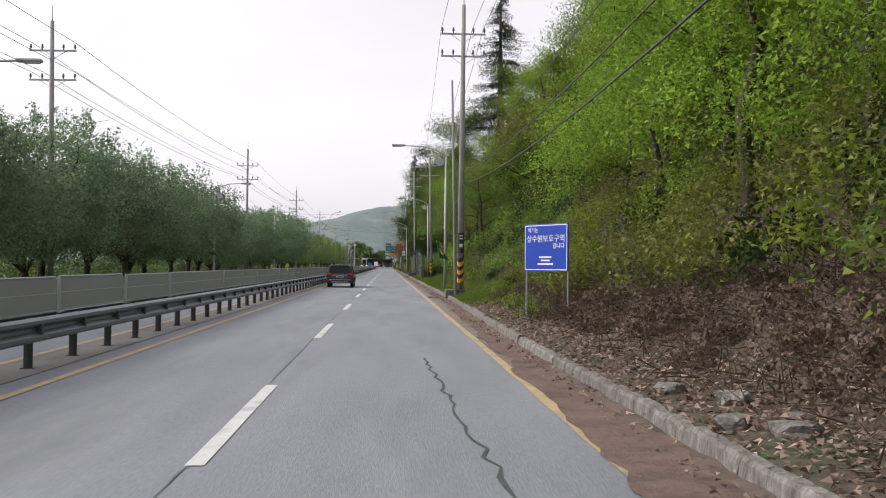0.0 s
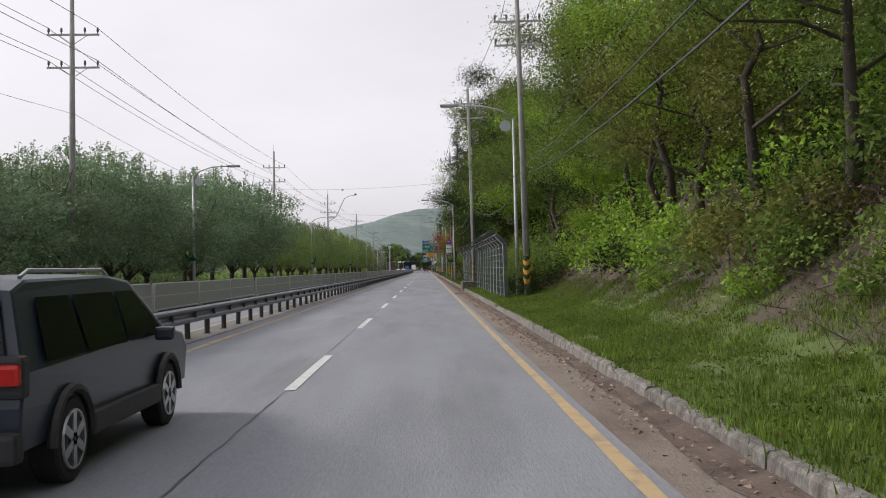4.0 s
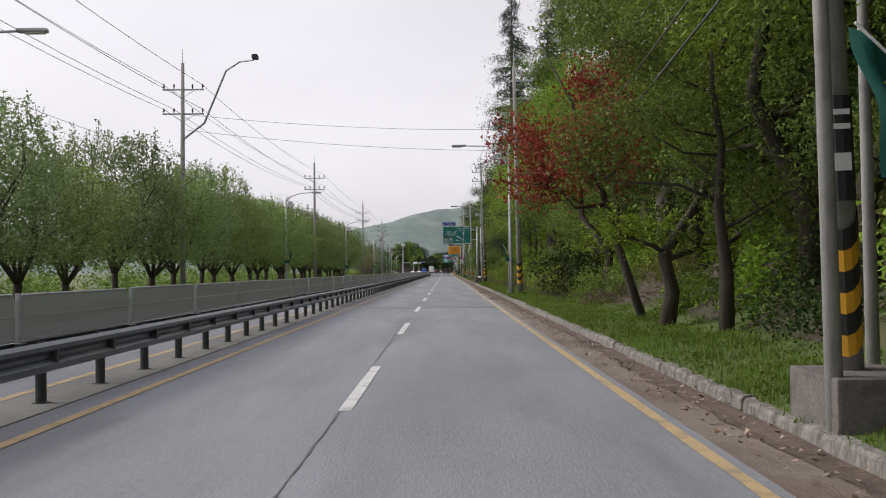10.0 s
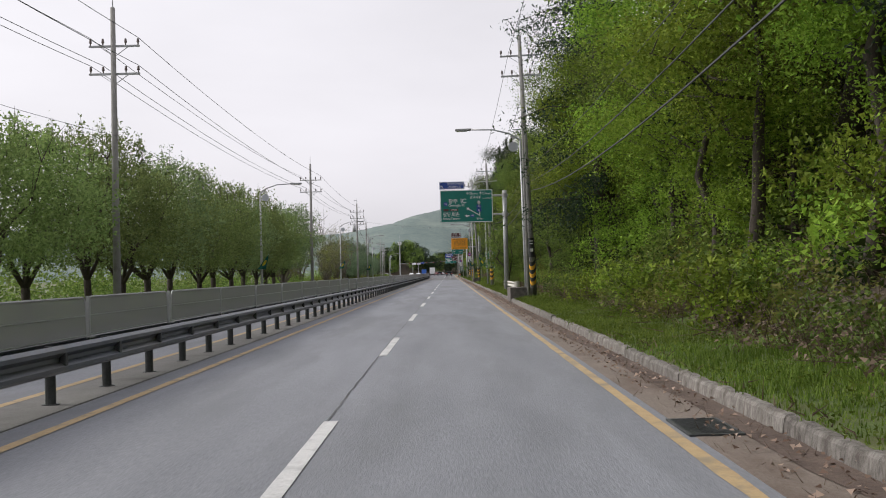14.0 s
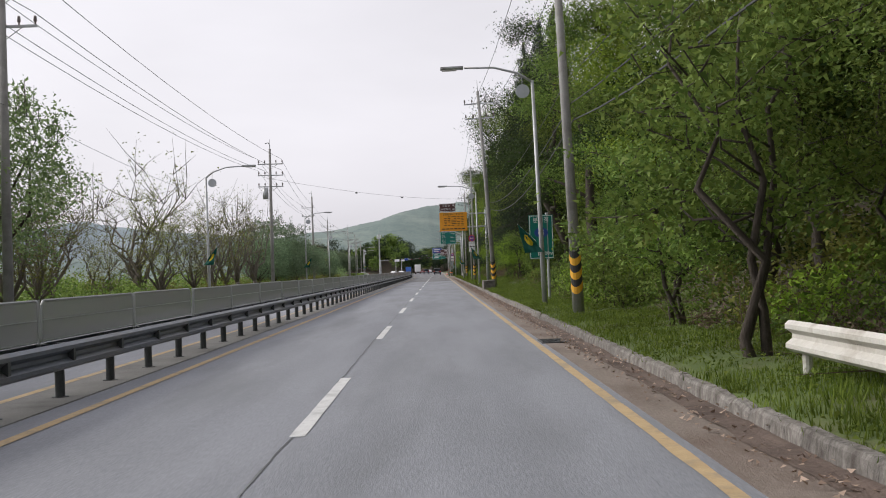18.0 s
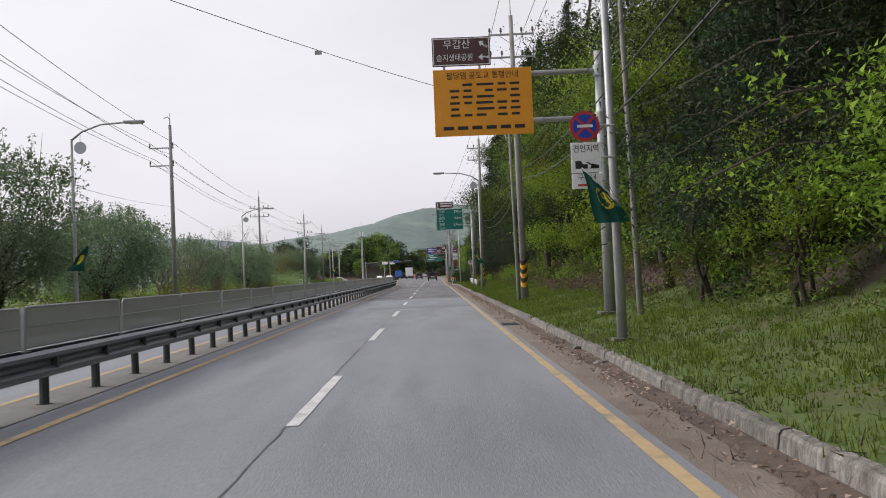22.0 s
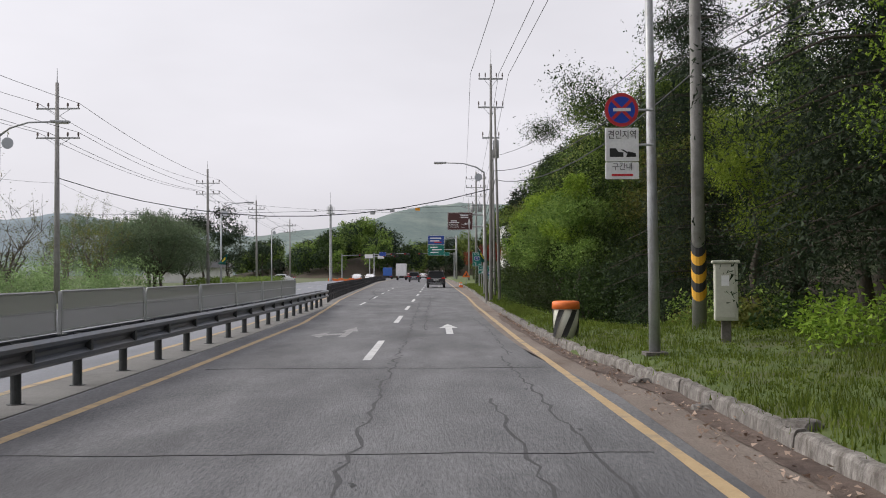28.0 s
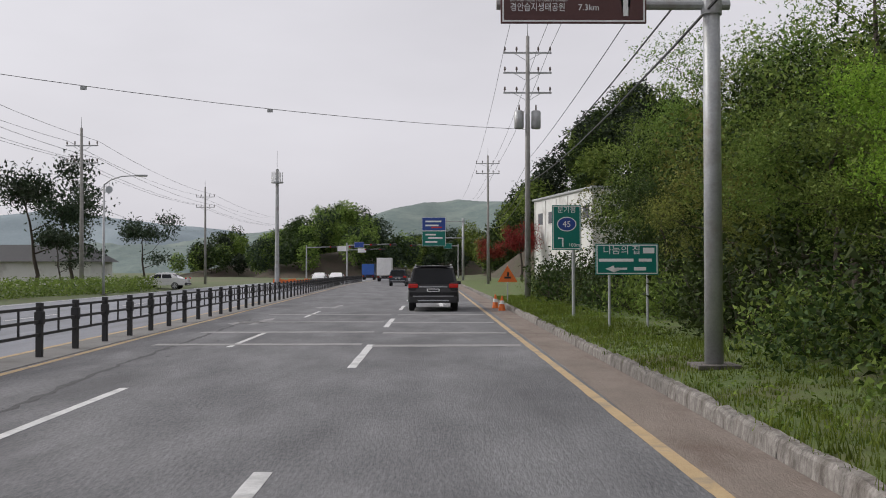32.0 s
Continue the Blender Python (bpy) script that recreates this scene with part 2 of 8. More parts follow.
GREEN_MESH = see_through("green_wire_mesh", (0.028, 0.055, 0.04), 0.6)
WIRE = plain("cable_black", (0.03, 0.03, 0.032), 0.6)
BARK = surface("bark", (0.035, 0.028, 0.022), (0.085, 0.068, 0.055), 0.95, 4.0, 30.0, bump=1.0, axis=(1, 1, 0.3))
PALE_BARK = surface("pale_bark", (0.10, 0.085, 0.07), (0.19, 0.165, 0.14), 0.95, 4.0, 30.0, bump=0.8)
DRY = leafy("dry_twigs_and_leaves", (0.075, 0.053, 0.041), (0.215, 0.158, 0.12), through=0.15)
LITTER = leafy("fallen_leaves", (0.14, 0.09, 0.068), (0.42, 0.32, 0.26), through=0.1, rough=0.9)
LEAF_FRESH = leafy("fresh_green_leaves", (0.115, 0.19, 0.022), (0.31, 0.42, 0.06), through=0.42)
LEAF_MID = leafy("green_leaves", (0.078, 0.128, 0.027), (0.225, 0.29, 0.07), through=0.36)
# Green leaves with shade put into the colour, for hollows and undersides.
LEAF_SHADE_DARK = leafy("shade_dark_leaves", (0.02, 0.036, 0.011), (0.06, 0.088, 0.024), through=0.14)
LEAF_OLIVE = leafy("olive_leaves", (0.10, 0.115, 0.026), (0.25, 0.255, 0.07), through=0.34)
LEAF_RED = leafy("red_maple_leaves", (0.115, 0.016, 0.018), (0.29, 0.045, 0.042), through=0.32)
# Far row leaves are lightened in colour to carry the haze over them.
LEAF_ROW = leafy("row_tree_leaves", (0.12, 0.175, 0.055), (0.26, 0.335, 0.115), through=0.55)
LEAF_HAZY = leafy("row_tree_hazed_cool_leaves", (0.12, 0.17, 0.075), (0.25, 0.325, 0.14), through=0.55)
NEEDLE = leafy("spruce_needles", (0.02, 0.034, 0.02), (0.055, 0.078, 0.042), through=0.15)
GRASS = leafy("grass_blades", (0.07, 0.112, 0.018), (0.19, 0.245, 0.045), through=0.36)
# Deeper row leaves, also lifted and cooled in colour for haze.
LEAF_SHADY = leafy("row_tree_hazed_deep_leaves", (0.10, 0.15, 0.09), (0.215, 0.285, 0.16), through=0.55)
# Fence web grey, darkened as the face turned from the sun.
POST_SHADED = surface("weathered_shaded_post", (0.075, 0.08, 0.082), (0.14, 0.145, 0.145), 0.7, 2.5, 30.0, bump=0.15, stain=(0.06, 0.06, 0.055), stain_scale=1.5)
SIGN_GREEN = plain("sign_green", (0.0, 0.165, 0.13), 0.4)
SIGN_BLUE = plain("sign_blue", (0.012, 0.055, 0.42), 0.45)
SIGN_NAVY = plain("sign_navy", (0.02, 0.06, 0.28), 0.45)
SIGN_BROWN = plain("sign_brown", (0.085, 0.03, 0.028), 0.45)
SIGN_AMBER = plain("sign_amber", (0.80, 0.33, 0.012), 0.5)
SIGN_WHITE = plain("sign_white", (0.80, 0.80, 0.80), 0.5)
SIGN_RED = plain("sign_red", (0.52, 0.03, 0.04), 0.5)
SIGN_BACK = plain("sign_back", (0.35, 0.36, 0.36), 0.5, 0.3)
FADED_RED = plain("faded_red_rim", (0.36, 0.24, 0.22), 0.6)
BLACK_PAINT = plain("black_paint", (0.02, 0.02, 0.02), 0.6)
YELLOW_PAINT = plain("yellow_band", (0.70, 0.36, 0.02), 0.6)
ORANGE = plain("orange_plastic", (0.75, 0.17, 0.03), 0.55)
FLAG_GREEN = plain("flag_green_cloth", (0.005, 0.085, 0.065), 0.85)
FLAG_YELLOW = plain("flag_yellow_cloth", (0.72, 0.55, 0.03), 0.85)
GLASS_DARK = plain("dark_car_glass", (0.015, 0.018, 0.022), 0.08)
FADED_LINE = surface("faded_road_paint", (0.20, 0.195, 0.195), (0.36, 0.35, 0.35), 0.8, 3.0, 40.0, bump=0.2, stain=(0.17, 0.168, 0.17), stain_scale=1.6)
CAR_BLACK = plain("black_car_paint", (0.008, 0.008, 0.010), 0.3, 0.0, 0.25)
CAR_NAVY = plain("slate_blue_car_paint", (0.022, 0.032, 0.05), 0.35, 0.0, 0.12)
CAR_WHITE = plain("white_car_paint", (0.70, 0.70, 0.70), 0.25, 0.0, 1.0)
CAR_RED = plain("red_car_paint", (0.35, 0.03, 0.025), 0.25, 0.0, 1.0)
CAR_BLUE = plain("blue_truck_paint", (0.03, 0.12, 0.45), 0.3, 0.0, 0.8)
RUBBER = plain("tyre_rubber", (0.018, 0.018, 0.018), 0.85)
ALLOY = plain("alloy_rim", (0.45, 0.46, 0.47), 0.3, 0.8)
PLASTIC = plain("black_trim_plastic", (0.03, 0.03, 0.032), 0.6)
TAIL_RED = plain("tail_lamp_red", (0.55, 0.02, 0.015), 0.25)
PORCELAIN = plain("porcelain_insulator", (0.10, 0.07, 0.06), 0.3)
CABINET = plain("cabinet_paint", (0.50, 0.50, 0.42), 0.5)
WALL_WHITE = surface("white_wall_panel", (0.58, 0.58, 0.56), (0.70, 0.70, 0.68), 0.8, 0.5, 20.0, bump=0.1, stain=(0.45, 0.44, 0.42), stain_scale=0.5)
# Distance haze is mixed into both hill colours as a pale blue-grey.
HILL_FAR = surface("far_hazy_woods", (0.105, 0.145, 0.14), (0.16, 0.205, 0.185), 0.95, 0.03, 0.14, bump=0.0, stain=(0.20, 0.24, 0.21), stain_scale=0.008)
HILL_HAZE = surface("far_haze_blue_ridge", (0.20, 0.25, 0.275), (0.25, 0.30, 0.325), 0.95, 0.01, 0.1, bump=0.6)
LAMP_LENS = plain("lamp_lens", (0.55, 0.53, 0.48), 0.25)
DISC_GREY = plain("disc_grey", (0.42, 0.44, 0.47), 0.5, 0.2)


# ---- building helpers ----
def part(name, bm, material, parent=None, label="", smooth=False):
    me = bpy.data.meshes.new(name)
    bm.to_mesh(me)
    bm.free()
    return part_mesh(name, me, material, parent, label, smooth)


def part_mesh(name, me, material, parent=None, label="", smooth=False):
    if material and not me.materials:
        me.materials.append(material)
    if smooth:
        me.polygons.foreach_set("use_smooth", [True] * len(me.polygons))
    ob = new(name, me)
    if parent:
        ob.parent = parent
    if label:
        ob["label"] = label
    return ob


def thing(name, label, category, group="", kind="", at=(0, 0, 0), yaw=0.0, lean=0.0, tilt=0.0):
    e = new(name)
    e.empty_display_size = 0.2
    e.matrix_basis = pose(*at, tilt, lean, yaw)
    return tagged(e, label, category, group, kind)


def B():
    return bmesh.new()


def box(bm, c, s, m=None):
    m = m or Matrix()
    vs = [bm.verts.new(m @ Vector((c[0] + dx * s[0] / 2, c[1] + dy * s[1] / 2, c[2] + dz * s[2] / 2))) for dz in (-1, 1) for dx, dy in ((-1, -1), (1, -1), (1, 1), (-1, 1))]
    for f in ((3, 2, 1, 0), (4, 5, 6, 7), (0, 1, 5, 4), (1, 2, 6, 5), (2, 3, 7, 6), (3, 0, 4, 7)):
        bm.faces.new([vs[i] for i in f])
    return bm


def ring(bm, p, d, r, seg):
    d = Vector(d).normalized()
    u = d.orthogonal().normalized()
    w = d.cross(u)
    return [bm.verts.new(Vector(p) + u * r * math.cos(2 * math.pi * i / seg) + w * r * math.sin(2 * math.pi * i / seg)) for i in range(seg)]


def tube(bm, pts, radii, seg=8, caps=True):
    """A tube along points; one frame is carried along so that it does not twist."""
    pts = [Vector(p) for p in pts]
    if not hasattr(radii, "__len__"):
        radii = [radii] * len(pts)
    d0 = (pts[1] - pts[0]).normalized()
    u = d0.orthogonal().normalized()
    rings = []
    for i, p in enumerate(pts):
        d = (pts[min(i + 1, len(pts) - 1)] - pts[max(i - 1, 0)]).normalized()
        u = (u - d * u.dot(d)).normalized()
        w = d.cross(u)
        rings.append([bm.verts.new(p + (u * math.cos(a) + w * math.sin(a)) * radii[i]) for a in (2 * math.pi * k / seg for k in range(seg))])
    for a, b in zip(rings, rings[1:]):
        for k in range(seg):
            bm.faces.new((a[k], a[(k + 1) % seg], b[(k + 1) % seg], b[k]))
    if caps:
        bm.faces.new(rings[0][::-1])
        bm.faces.new(rings[-1])
    return bm


def rbox(bm, c, s, r=0.03):
    """A box with bevelled edges."""
    b2 = box(bmesh.new(), c, s)
    bmesh.ops.bevel(b2, geom=b2.edges[:], offset=min(r, min(s) * 0.45), segments=2, affect="EDGES", profile=0.6)
    me = bpy.data.meshes.new("tmp")
    b2.to_mesh(me)
    b2.free()
    bm.from_mesh(me)
    bpy.data.meshes.remove(me)
    return bm


def extrude_profile(bm, prof, y0, y1, steps=1, fx=None):
    """A profile of (x, z) pulled along y; fx gives the sideways shift at y."""
    rows = []
    for i in range(steps + 1):
        y = y0 + (y1 - y0) * i / steps
        dx = fx(y) if fx else 0.0
        rows.append([bm.verts.new((x + dx, y, z)) for x, z in prof])
    n = len(prof)
    for a, b in zip(rows, rows[1:]):
        for k in range(n):
            bm.faces.new((a[k], b[k], b[(k + 1) % n], a[(k + 1) % n]))
    bm.faces.new(rows[0])
    bm.faces.new(rows[-1][::-1])
    return bm


def smooth01(a, b, v):
    t = min(1.0, max(0.0, (v - a) / (b - a)))
    return t * t * (3 - 2 * t)


def lerp_table(table, v):
    if v <= table[0][0]:
        return table[0][1]
    for (a, x), (b, y) in zip(table, table[1:]):
        if v <= b:
            return x + (y - x) * (v - a) / (b - a)
    return table[-1][1]


def lettering(body, size, material, parent, at, label="", align="CENTER", squeeze=1.0, facing=-1):
    """Raised letters on a board that faces -y; at is the local place of the text's middle line."""
    cu = bpy.data.curves.new("lettering", "FONT")
    cu.body, cu.size, cu.extrude = body, size, 0.002
    cu.align_x, cu.align_y = align, "CENTER"
    cu.resolution_u = 2
    tmp = bpy.data.objects.new("lettering", cu)
    scene.collection.objects.link(tmp)
    dg = bpy.context.evaluated_depsgraph_get()
    me = bpy.data.meshes.new_from_object(tmp.evaluated_get(dg))
    bpy.data.objects.remove(tmp)
    bpy.data.curves.remove(cu)
    me.transform(pose(*at, 90, 0, 0) @ Matrix.Diagonal((squeeze, 1, 1, 1)))
    me.materials.clear()
    return part_mesh("lettering", me, material, parent, label or "printed lettering")


def bars(rows, material, parent, name="text_bar"):
    """Plain bars in place of print too small to read: (x, z, width, height) on a board's front at y."""
    for x, y, z, w, h in rows:
        part(name, box(B(), (x, y, z), (w, 0.004, h)), material, parent)


# ---- plan of the road ----
Y0, Y1 = -40.0, 900.0
LANE_X, EDGE_X = -1.7, 1.60          # dashed lane line, right yellow line
KERB_TABLE = [(-40, 2.45), (30, 2.32), (50, 2.55), (450, 2.55), (456, 2.6), (462, 2.1), (470, 1.98), (486, 2.0), (500, 2.15), (520, 2.5), (560, 2.7), (900, 3.0)]
EDGE_TABLE = [(-40, 1.6), (450, 1.6), (466, 1.45), (490, 1.45), (505, 1.6), (900, 1.7)]
LEFT_TABLE = [(-40, -4.6), (440, -4.6), (458, -4.5), (474, -4.6), (488, -5.3), (500, -6.0), (530, -7.2), (620, -10.4), (700, -11.0), (900, -11.0)]
RAIL_TABLE = [(-40, -5.42), (440, -5.45), (470, -5.5), (491, -5.85), (500, -6.5), (530, -7.7), (545, -8.2), (620, -11.1), (700, -11.8), (900, -11.8)]
OPP_TABLE = [(-40, -13.6), (240, -12.6), (400, -13.5), (450, -16.0), (500, -18.0), (620, -24.0), (900, -26.0)]


def kerb_x(y):
    return lerp_table(KERB_TABLE, y)


def edge_x(y):
    return lerp_table(EDGE_TABLE, y)


def left_x(y):
    return lerp_table(LEFT_TABLE, y)


def rail_x(y):
    return lerp_table(RAIL_TABLE, y)


def opp_x(y):
    return lerp_table(OPP_TABLE, y)


def strip(name, y0, y1, fa, fb, z, mat, step=4.0, thick=0.0, label="", category="", kind="structure", jag=0.0, parent=None):
    """A ribbon between the lines fa(y) and fb(y)."""
    bm = B()
    n = max(1, int(round((y1 - y0) / step)))
    prev = None
    for i in range(n + 1):
        y = y0 + (y1 - y0) * i / n
        j = jag * (noise.noise((y * 1.7, z * 50, 3.0)))
        a, b = bm.verts.new((fa(y) + j, y, z)), bm.verts.new((fb(y) - j * 0.7, y, z))
        if prev:
            bm.faces.new((prev[0], prev[1], b, a))
        prev = (a, b)
    if thick:
        ext = bmesh.ops.extrude_face_region(bm, geom=bm.faces[:])
        bmesh.ops.translate(bm, verts=[v for v in ext["geom"] if isinstance(v, bmesh.types.BMVert)], vec=(0, 0, -thick))
        bmesh.ops.recalc_face_normals(bm, faces=bm.faces[:])
    ob = part(name, bm, mat, parent)
    if label:
        tagged(ob, label, category, "", kind)
    return ob


def slope_start(y):
    """Where the wooded bank begins beside the road."""
    return lerp_table([(-40, 3.4), (25, 3.6), (60, 5.0), (110, 4.6), (150, 4.4), (190, 4.8), (240, 4.6), (300, 5.2), (360, 6.2), (430, 6.0), (450, 8.0), (480, 14.0), (560, 14.0), (620, 18.0), (900, 20)], y)


def bank(y):
    return lerp_table([(-40, 0.80), (60, 0.85), (150, 0.85), (240, 0.78), (320, 0.62), (400, 0.5), (450, 0.36), (520, 0.42), (560, 0.5), (640, 0.4), (900, 0.2)], y)


def ground_z(x, y):
    k = kerb_x(y) + 0.10
    if x >= k:
        d = x - k
        z = 0.14 + 0.05 * min(1, d / 0.4) + 0.045 * max(0, d - 0.4)
        dip = smooth01(466, 476, y) * (1 - smooth01(505, 520, y))
        z += lerp_table([(40, 0.0), (50, 0.16), (104, 0.16), (112, 0.0), (330, 0.0), (350, 0.16), (440, 0.16), (458, 0.0)], y) * max(0, d - 1.1)
        z -= dip * 1.6 * smooth01(k + 1.0, k + 3.2, x)
        s = slope_start(y)
        if x > s:
            e = x - s
            h = bank(y)
            z += h * (e - 0.9 * (1 - math.exp(-e / 0.9))) if e < 26 else h * 25.1 + h * 0.35 * (e - 26)
            z = min(z, 0.2 + 34 * (1 - math.exp(-z / 30)) if z > 0 else z)
        rough_ = 0.10 * min(1, max(0, (d - 0.6) / 2))
        z += rough_ * noise.noise((x * 0.8, y * 0.8, 0)) + 5 * rough_ * noise.noise((x * 0.15, y * 0.15, 7.0)) * min(1, max(0, (x - s) / 6))
        return z
    o = opp_x(y)
    if x <= o:
        d = o - x
        z = -0.02 + 0.12 * min(1, d / 1.0) - 0.14 * max(0, min(d, 18) - 2.5) * (1 - smooth01(430, 480, y))
        z += 0.12 * noise.noise((x * 0.3, y * 0.3, 2)) * min(1, d / 2)
        return z
    return -0.12


# ground sheet, one mesh out to the horizon
xs = [-4000, -2500, -1500, -900, -500, -300, -200, -140, -100, -75, -58, -46, -38, -32, -28, -25, -22.5, -20.5, -19, -17.5, -16.2, -15, -14, -13, -12, -8, -4, 0, 1.7, 1.95, 2.1, 2.2, 2.3, 2.4, 2.5, 2.6, 2.7, 2.8, 2.9, 3.05, 3.3, 3.7, 4.1, 4.6, 5.2, 5.9, 6.7, 7.6, 8.6, 9.8, 11.2, 13, 15, 17.5, 20, 23, 27, 32, 40, 55, 80, 120, 200, 350, 600, 1000, 2000, 4000]
ys = [-600, -200, -100, -60] + [-40 + 1.6 * i for i in range(426)] + [645 + 8 * i for i in range(1, 33)] + [950, 1050, 1200, 1400, 1700, 2100, 2700, 3500, 4400]
gv = [(x, y, ground_z(x, y)) for y in ys for x in xs]
nx = len(xs)
gf = [(j * nx + i, j * nx + i + 1, (j + 1) * nx + i + 1, (j + 1) * nx + i) for j in range(len(ys) - 1) for i in range(nx - 1)]
gme = bpy.data.meshes.new("ground")
gme.from_pydata(gv, [], gf)
gme.materials.append(EARTH)
gme.materials.append(FIELD)
gme.materials.append(TURF)
gme.polygons.foreach_set("material_index", [1 if gv[f[0]][0] < -14 or gv[f[0]][1] > 640 or gv[f[0]][0] > slope_start(gv[f[0]][1]) + 16 else 2 if 43 < gv[f[0]][1] + 2 * noise.noise((gv[f[0]][0], gv[f[0]][1] * 0.4, 1)) and gv[f[0]][0] < slope_start(gv[f[0]][1]) + 0.3 + 1.2 * noise.noise((5, gv[f[0]][1] * 0.3, 1)) else 0 for f in gf])
ground = tagged(part_mesh("ground", gme, None, smooth=True), "earth bank and low fields beside the road", "ground", kind="structure")

road = strip("road", Y0, Y1, lambda y: rail_x(y) + 0.35, lambda y: kerb_x(y) - 0.77, 0.0, ASPHALT, 6, 0.14, "grey worn asphalt dual carriageway lanes", "road")
road_far = strip("road", Y0, Y1, opp_x, lambda y: rail_x(y) - 0.7, -0.004, ASPHALT, 6, 0.14, "grey asphalt lanes of the opposite carriageway", "road")
median = strip("median", Y0, Y1, lambda y: rail_x(y) - 0.7, lambda y: rail_x(y) + 0.35, 0.012, MEDIAN, 6, 0.14, "narrow concrete median strip under the guard rail", "median")
gutter = strip("gutter", Y0, 700, lambda y: kerb_x(y) - 0.77 + 0.05 * noise.noise((y * 0.5, 2, 6)), kerb_x, 0.004, GUTTER, 2.0, 0.1, "gritty concrete gutter along the kerb", "gutter")
dirt = strip("gutter_dirt", -10, 478, lambda y: kerb_x(y) - 0.30 + 0.16 * noise.noise((y * 0.23, 1, 4)), lambda y: kerb_x(y) + 0.02, 0.014, DIRT, 0.5, 0, "reddish brown dirt and leaf mould gathered against the kerb", "dirt", "structure", 0.06)
RED_EARTH = surface("reddish_earth", (0.11, 0.068, 0.052), (0.21, 0.145, 0.118), 0.95, 2.2, 26.0, bump=1.0, stain=(0.08, 0.055, 0.045), stain_scale=1.3)
strip("earth_spill", 6, 44, lambda y: kerb_x(y) - 0.5 - 0.32 * (1 - smooth01(12, 34, y)) + 0.22 * noise.noise((y * 0.42, 3, 1)) + 0.1 * noise.noise((y * 1.7, 3, 9)), lambda y: kerb_x(y) + 0.02, 0.017, RED_EARTH, 0.3, 0, "reddish earth washed from the bank over the gutter and edge line", "dirt", "structure", 0.05)
# earth and leaf mould heaped along the kerb, uneven in height
berm = B()
rows_ = []
nb = 1250
for i in range(nb + 1):
    y = 2 + 476 * i / nb
    grow = max(0.0, 0.35 + 0.9 * noise.noise((y * 0.045, 3.1, 0)) + 0.5 * noise.noise((y * 0.6, 8.0, 0)))
    w_ = 0.12 + 0.34 * min(1.3, grow)
    k_ = kerb_x(y)
    rows_.append([berm.verts.new((k_ + 0.03 - w_ * f + 0.05 * noise.noise((y * 1.9, f * 4, 2)), y, -0.004 + grow * 0.085 * g * (1 + 0.9 * noise.noise((y * 2.7, f * 7, 5))))) for f, g in ((0, 0.75), (0.22, 1.0), (0.45, 0.8), (0.7, 0.42), (0.9, 0.1), (1.0, -0.4))])
for a, b in zip(rows_, rows_[1:]):
    for q in range(5):
        berm.faces.new((a[q + 1], b[q + 1], b[q], a[q]))
tagged(part("dirt_heaps", berm, DIRT, None, "", True), "low heaps of dark earth and leaf mould along the kerb", "dirt", kind="stuff")
strip("worn_surface", 404, 700, lambda y: rail_x(y) + 0.40, lambda y: kerb_x(y) - 0.78, 0.004, ASPHALT_OLD, 4, 0, "older rough asphalt stretch of the road", "road surface")


# ---- markings ----
def paint(name, y0, y1, fc, w, mat, label, category="road marking", step=6.0, jag=0.006, z=0.008, group=""):
    ob = strip(name, y0, y1, lambda y: fc(y) - w / 2, lambda y: fc(y) + w / 2, z, mat, step, 0, label, category, "structure", jag)
    if group:
        ob["group"] = group
    return ob


paint("edge_line", Y0, 700, edge_x, 0.135, YELLOW_LINE, "worn solid yellow edge line along the gutter", step=0.8, jag=0.02)
paint("median_line", Y0, 700, left_x, 0.14, YELLOW_LINE, "worn solid yellow line beside the median", step=1.5, jag=0.012)
paint("opposite_median_line", Y0, 560, lambda y: rail_x(y) - 0.62, 0.14, YELLOW_LINE, "solid yellow line on the far side of the median", step=1.5, z=0.016)
dash_ends = [8.45 + 13 * k for k in range(-3, 34)] + [466.0, 479.0, 489.6, 501.5, 515.5, 528.6, 540, 552, 564, 576, 588, 600]
for far_end in dash_ends:
    L = 5.0
    paint("lane_dash", far_end - L, far_end, lambda y: LANE_X, 0.15, WHITE_LINE, "worn white lane dash on asphalt", step=0.5, jag=0.008, group="lane dashes")
for a, b in ((491.2, 495.9), (503.7, 508.9), (516, 521), (528, 533), (541, 546)):
    paint("turn_lane_dash", a, b, lambda y: -4.25 - 0.012 * (y - 500), 0.12, WHITE_LINE, "faded white turn lane dash", step=0.5, jag=0.01, group="turn lane dashes")
for k in range(-3, 50):
    a = 6.0 + 13 * k
    paint("lane_dash", a, a + 5, lambda y: (rail_x(y) - 0.62 + opp_x(y) + 0.6) / 2, 0.15, WHITE_LINE, "white lane dash on the opposite carriageway", step=2.5, group="opposite lane dashes")
paint("shoulder_line", Y0, 640, lambda y: opp_x(y) + 0.55, 0.14, WHITE_LINE, "white edge line of the opposite carriageway", step=3)
for k, yb in enumerate((528.0, 532.2, 537.2, 542.5)):
    bm = box(B(), (-0.1, yb + 0.25, 0.008), (3.1, 0.55, 0.004))
    tagged(part("rumble_stripe", bm, FADED_LINE), "faded pale transverse stripe across the lane", "road marking", "transverse stripes", "structure")
    bm = box(B(), (-4.1, yb + 0.7, 0.008), (4.4, 0.5, 0.004))
    tagged(part("rumble_stripe", bm, FADED_LINE), "faded pale transverse stripe across the lane", "road marking", "transverse stripes", "structure")


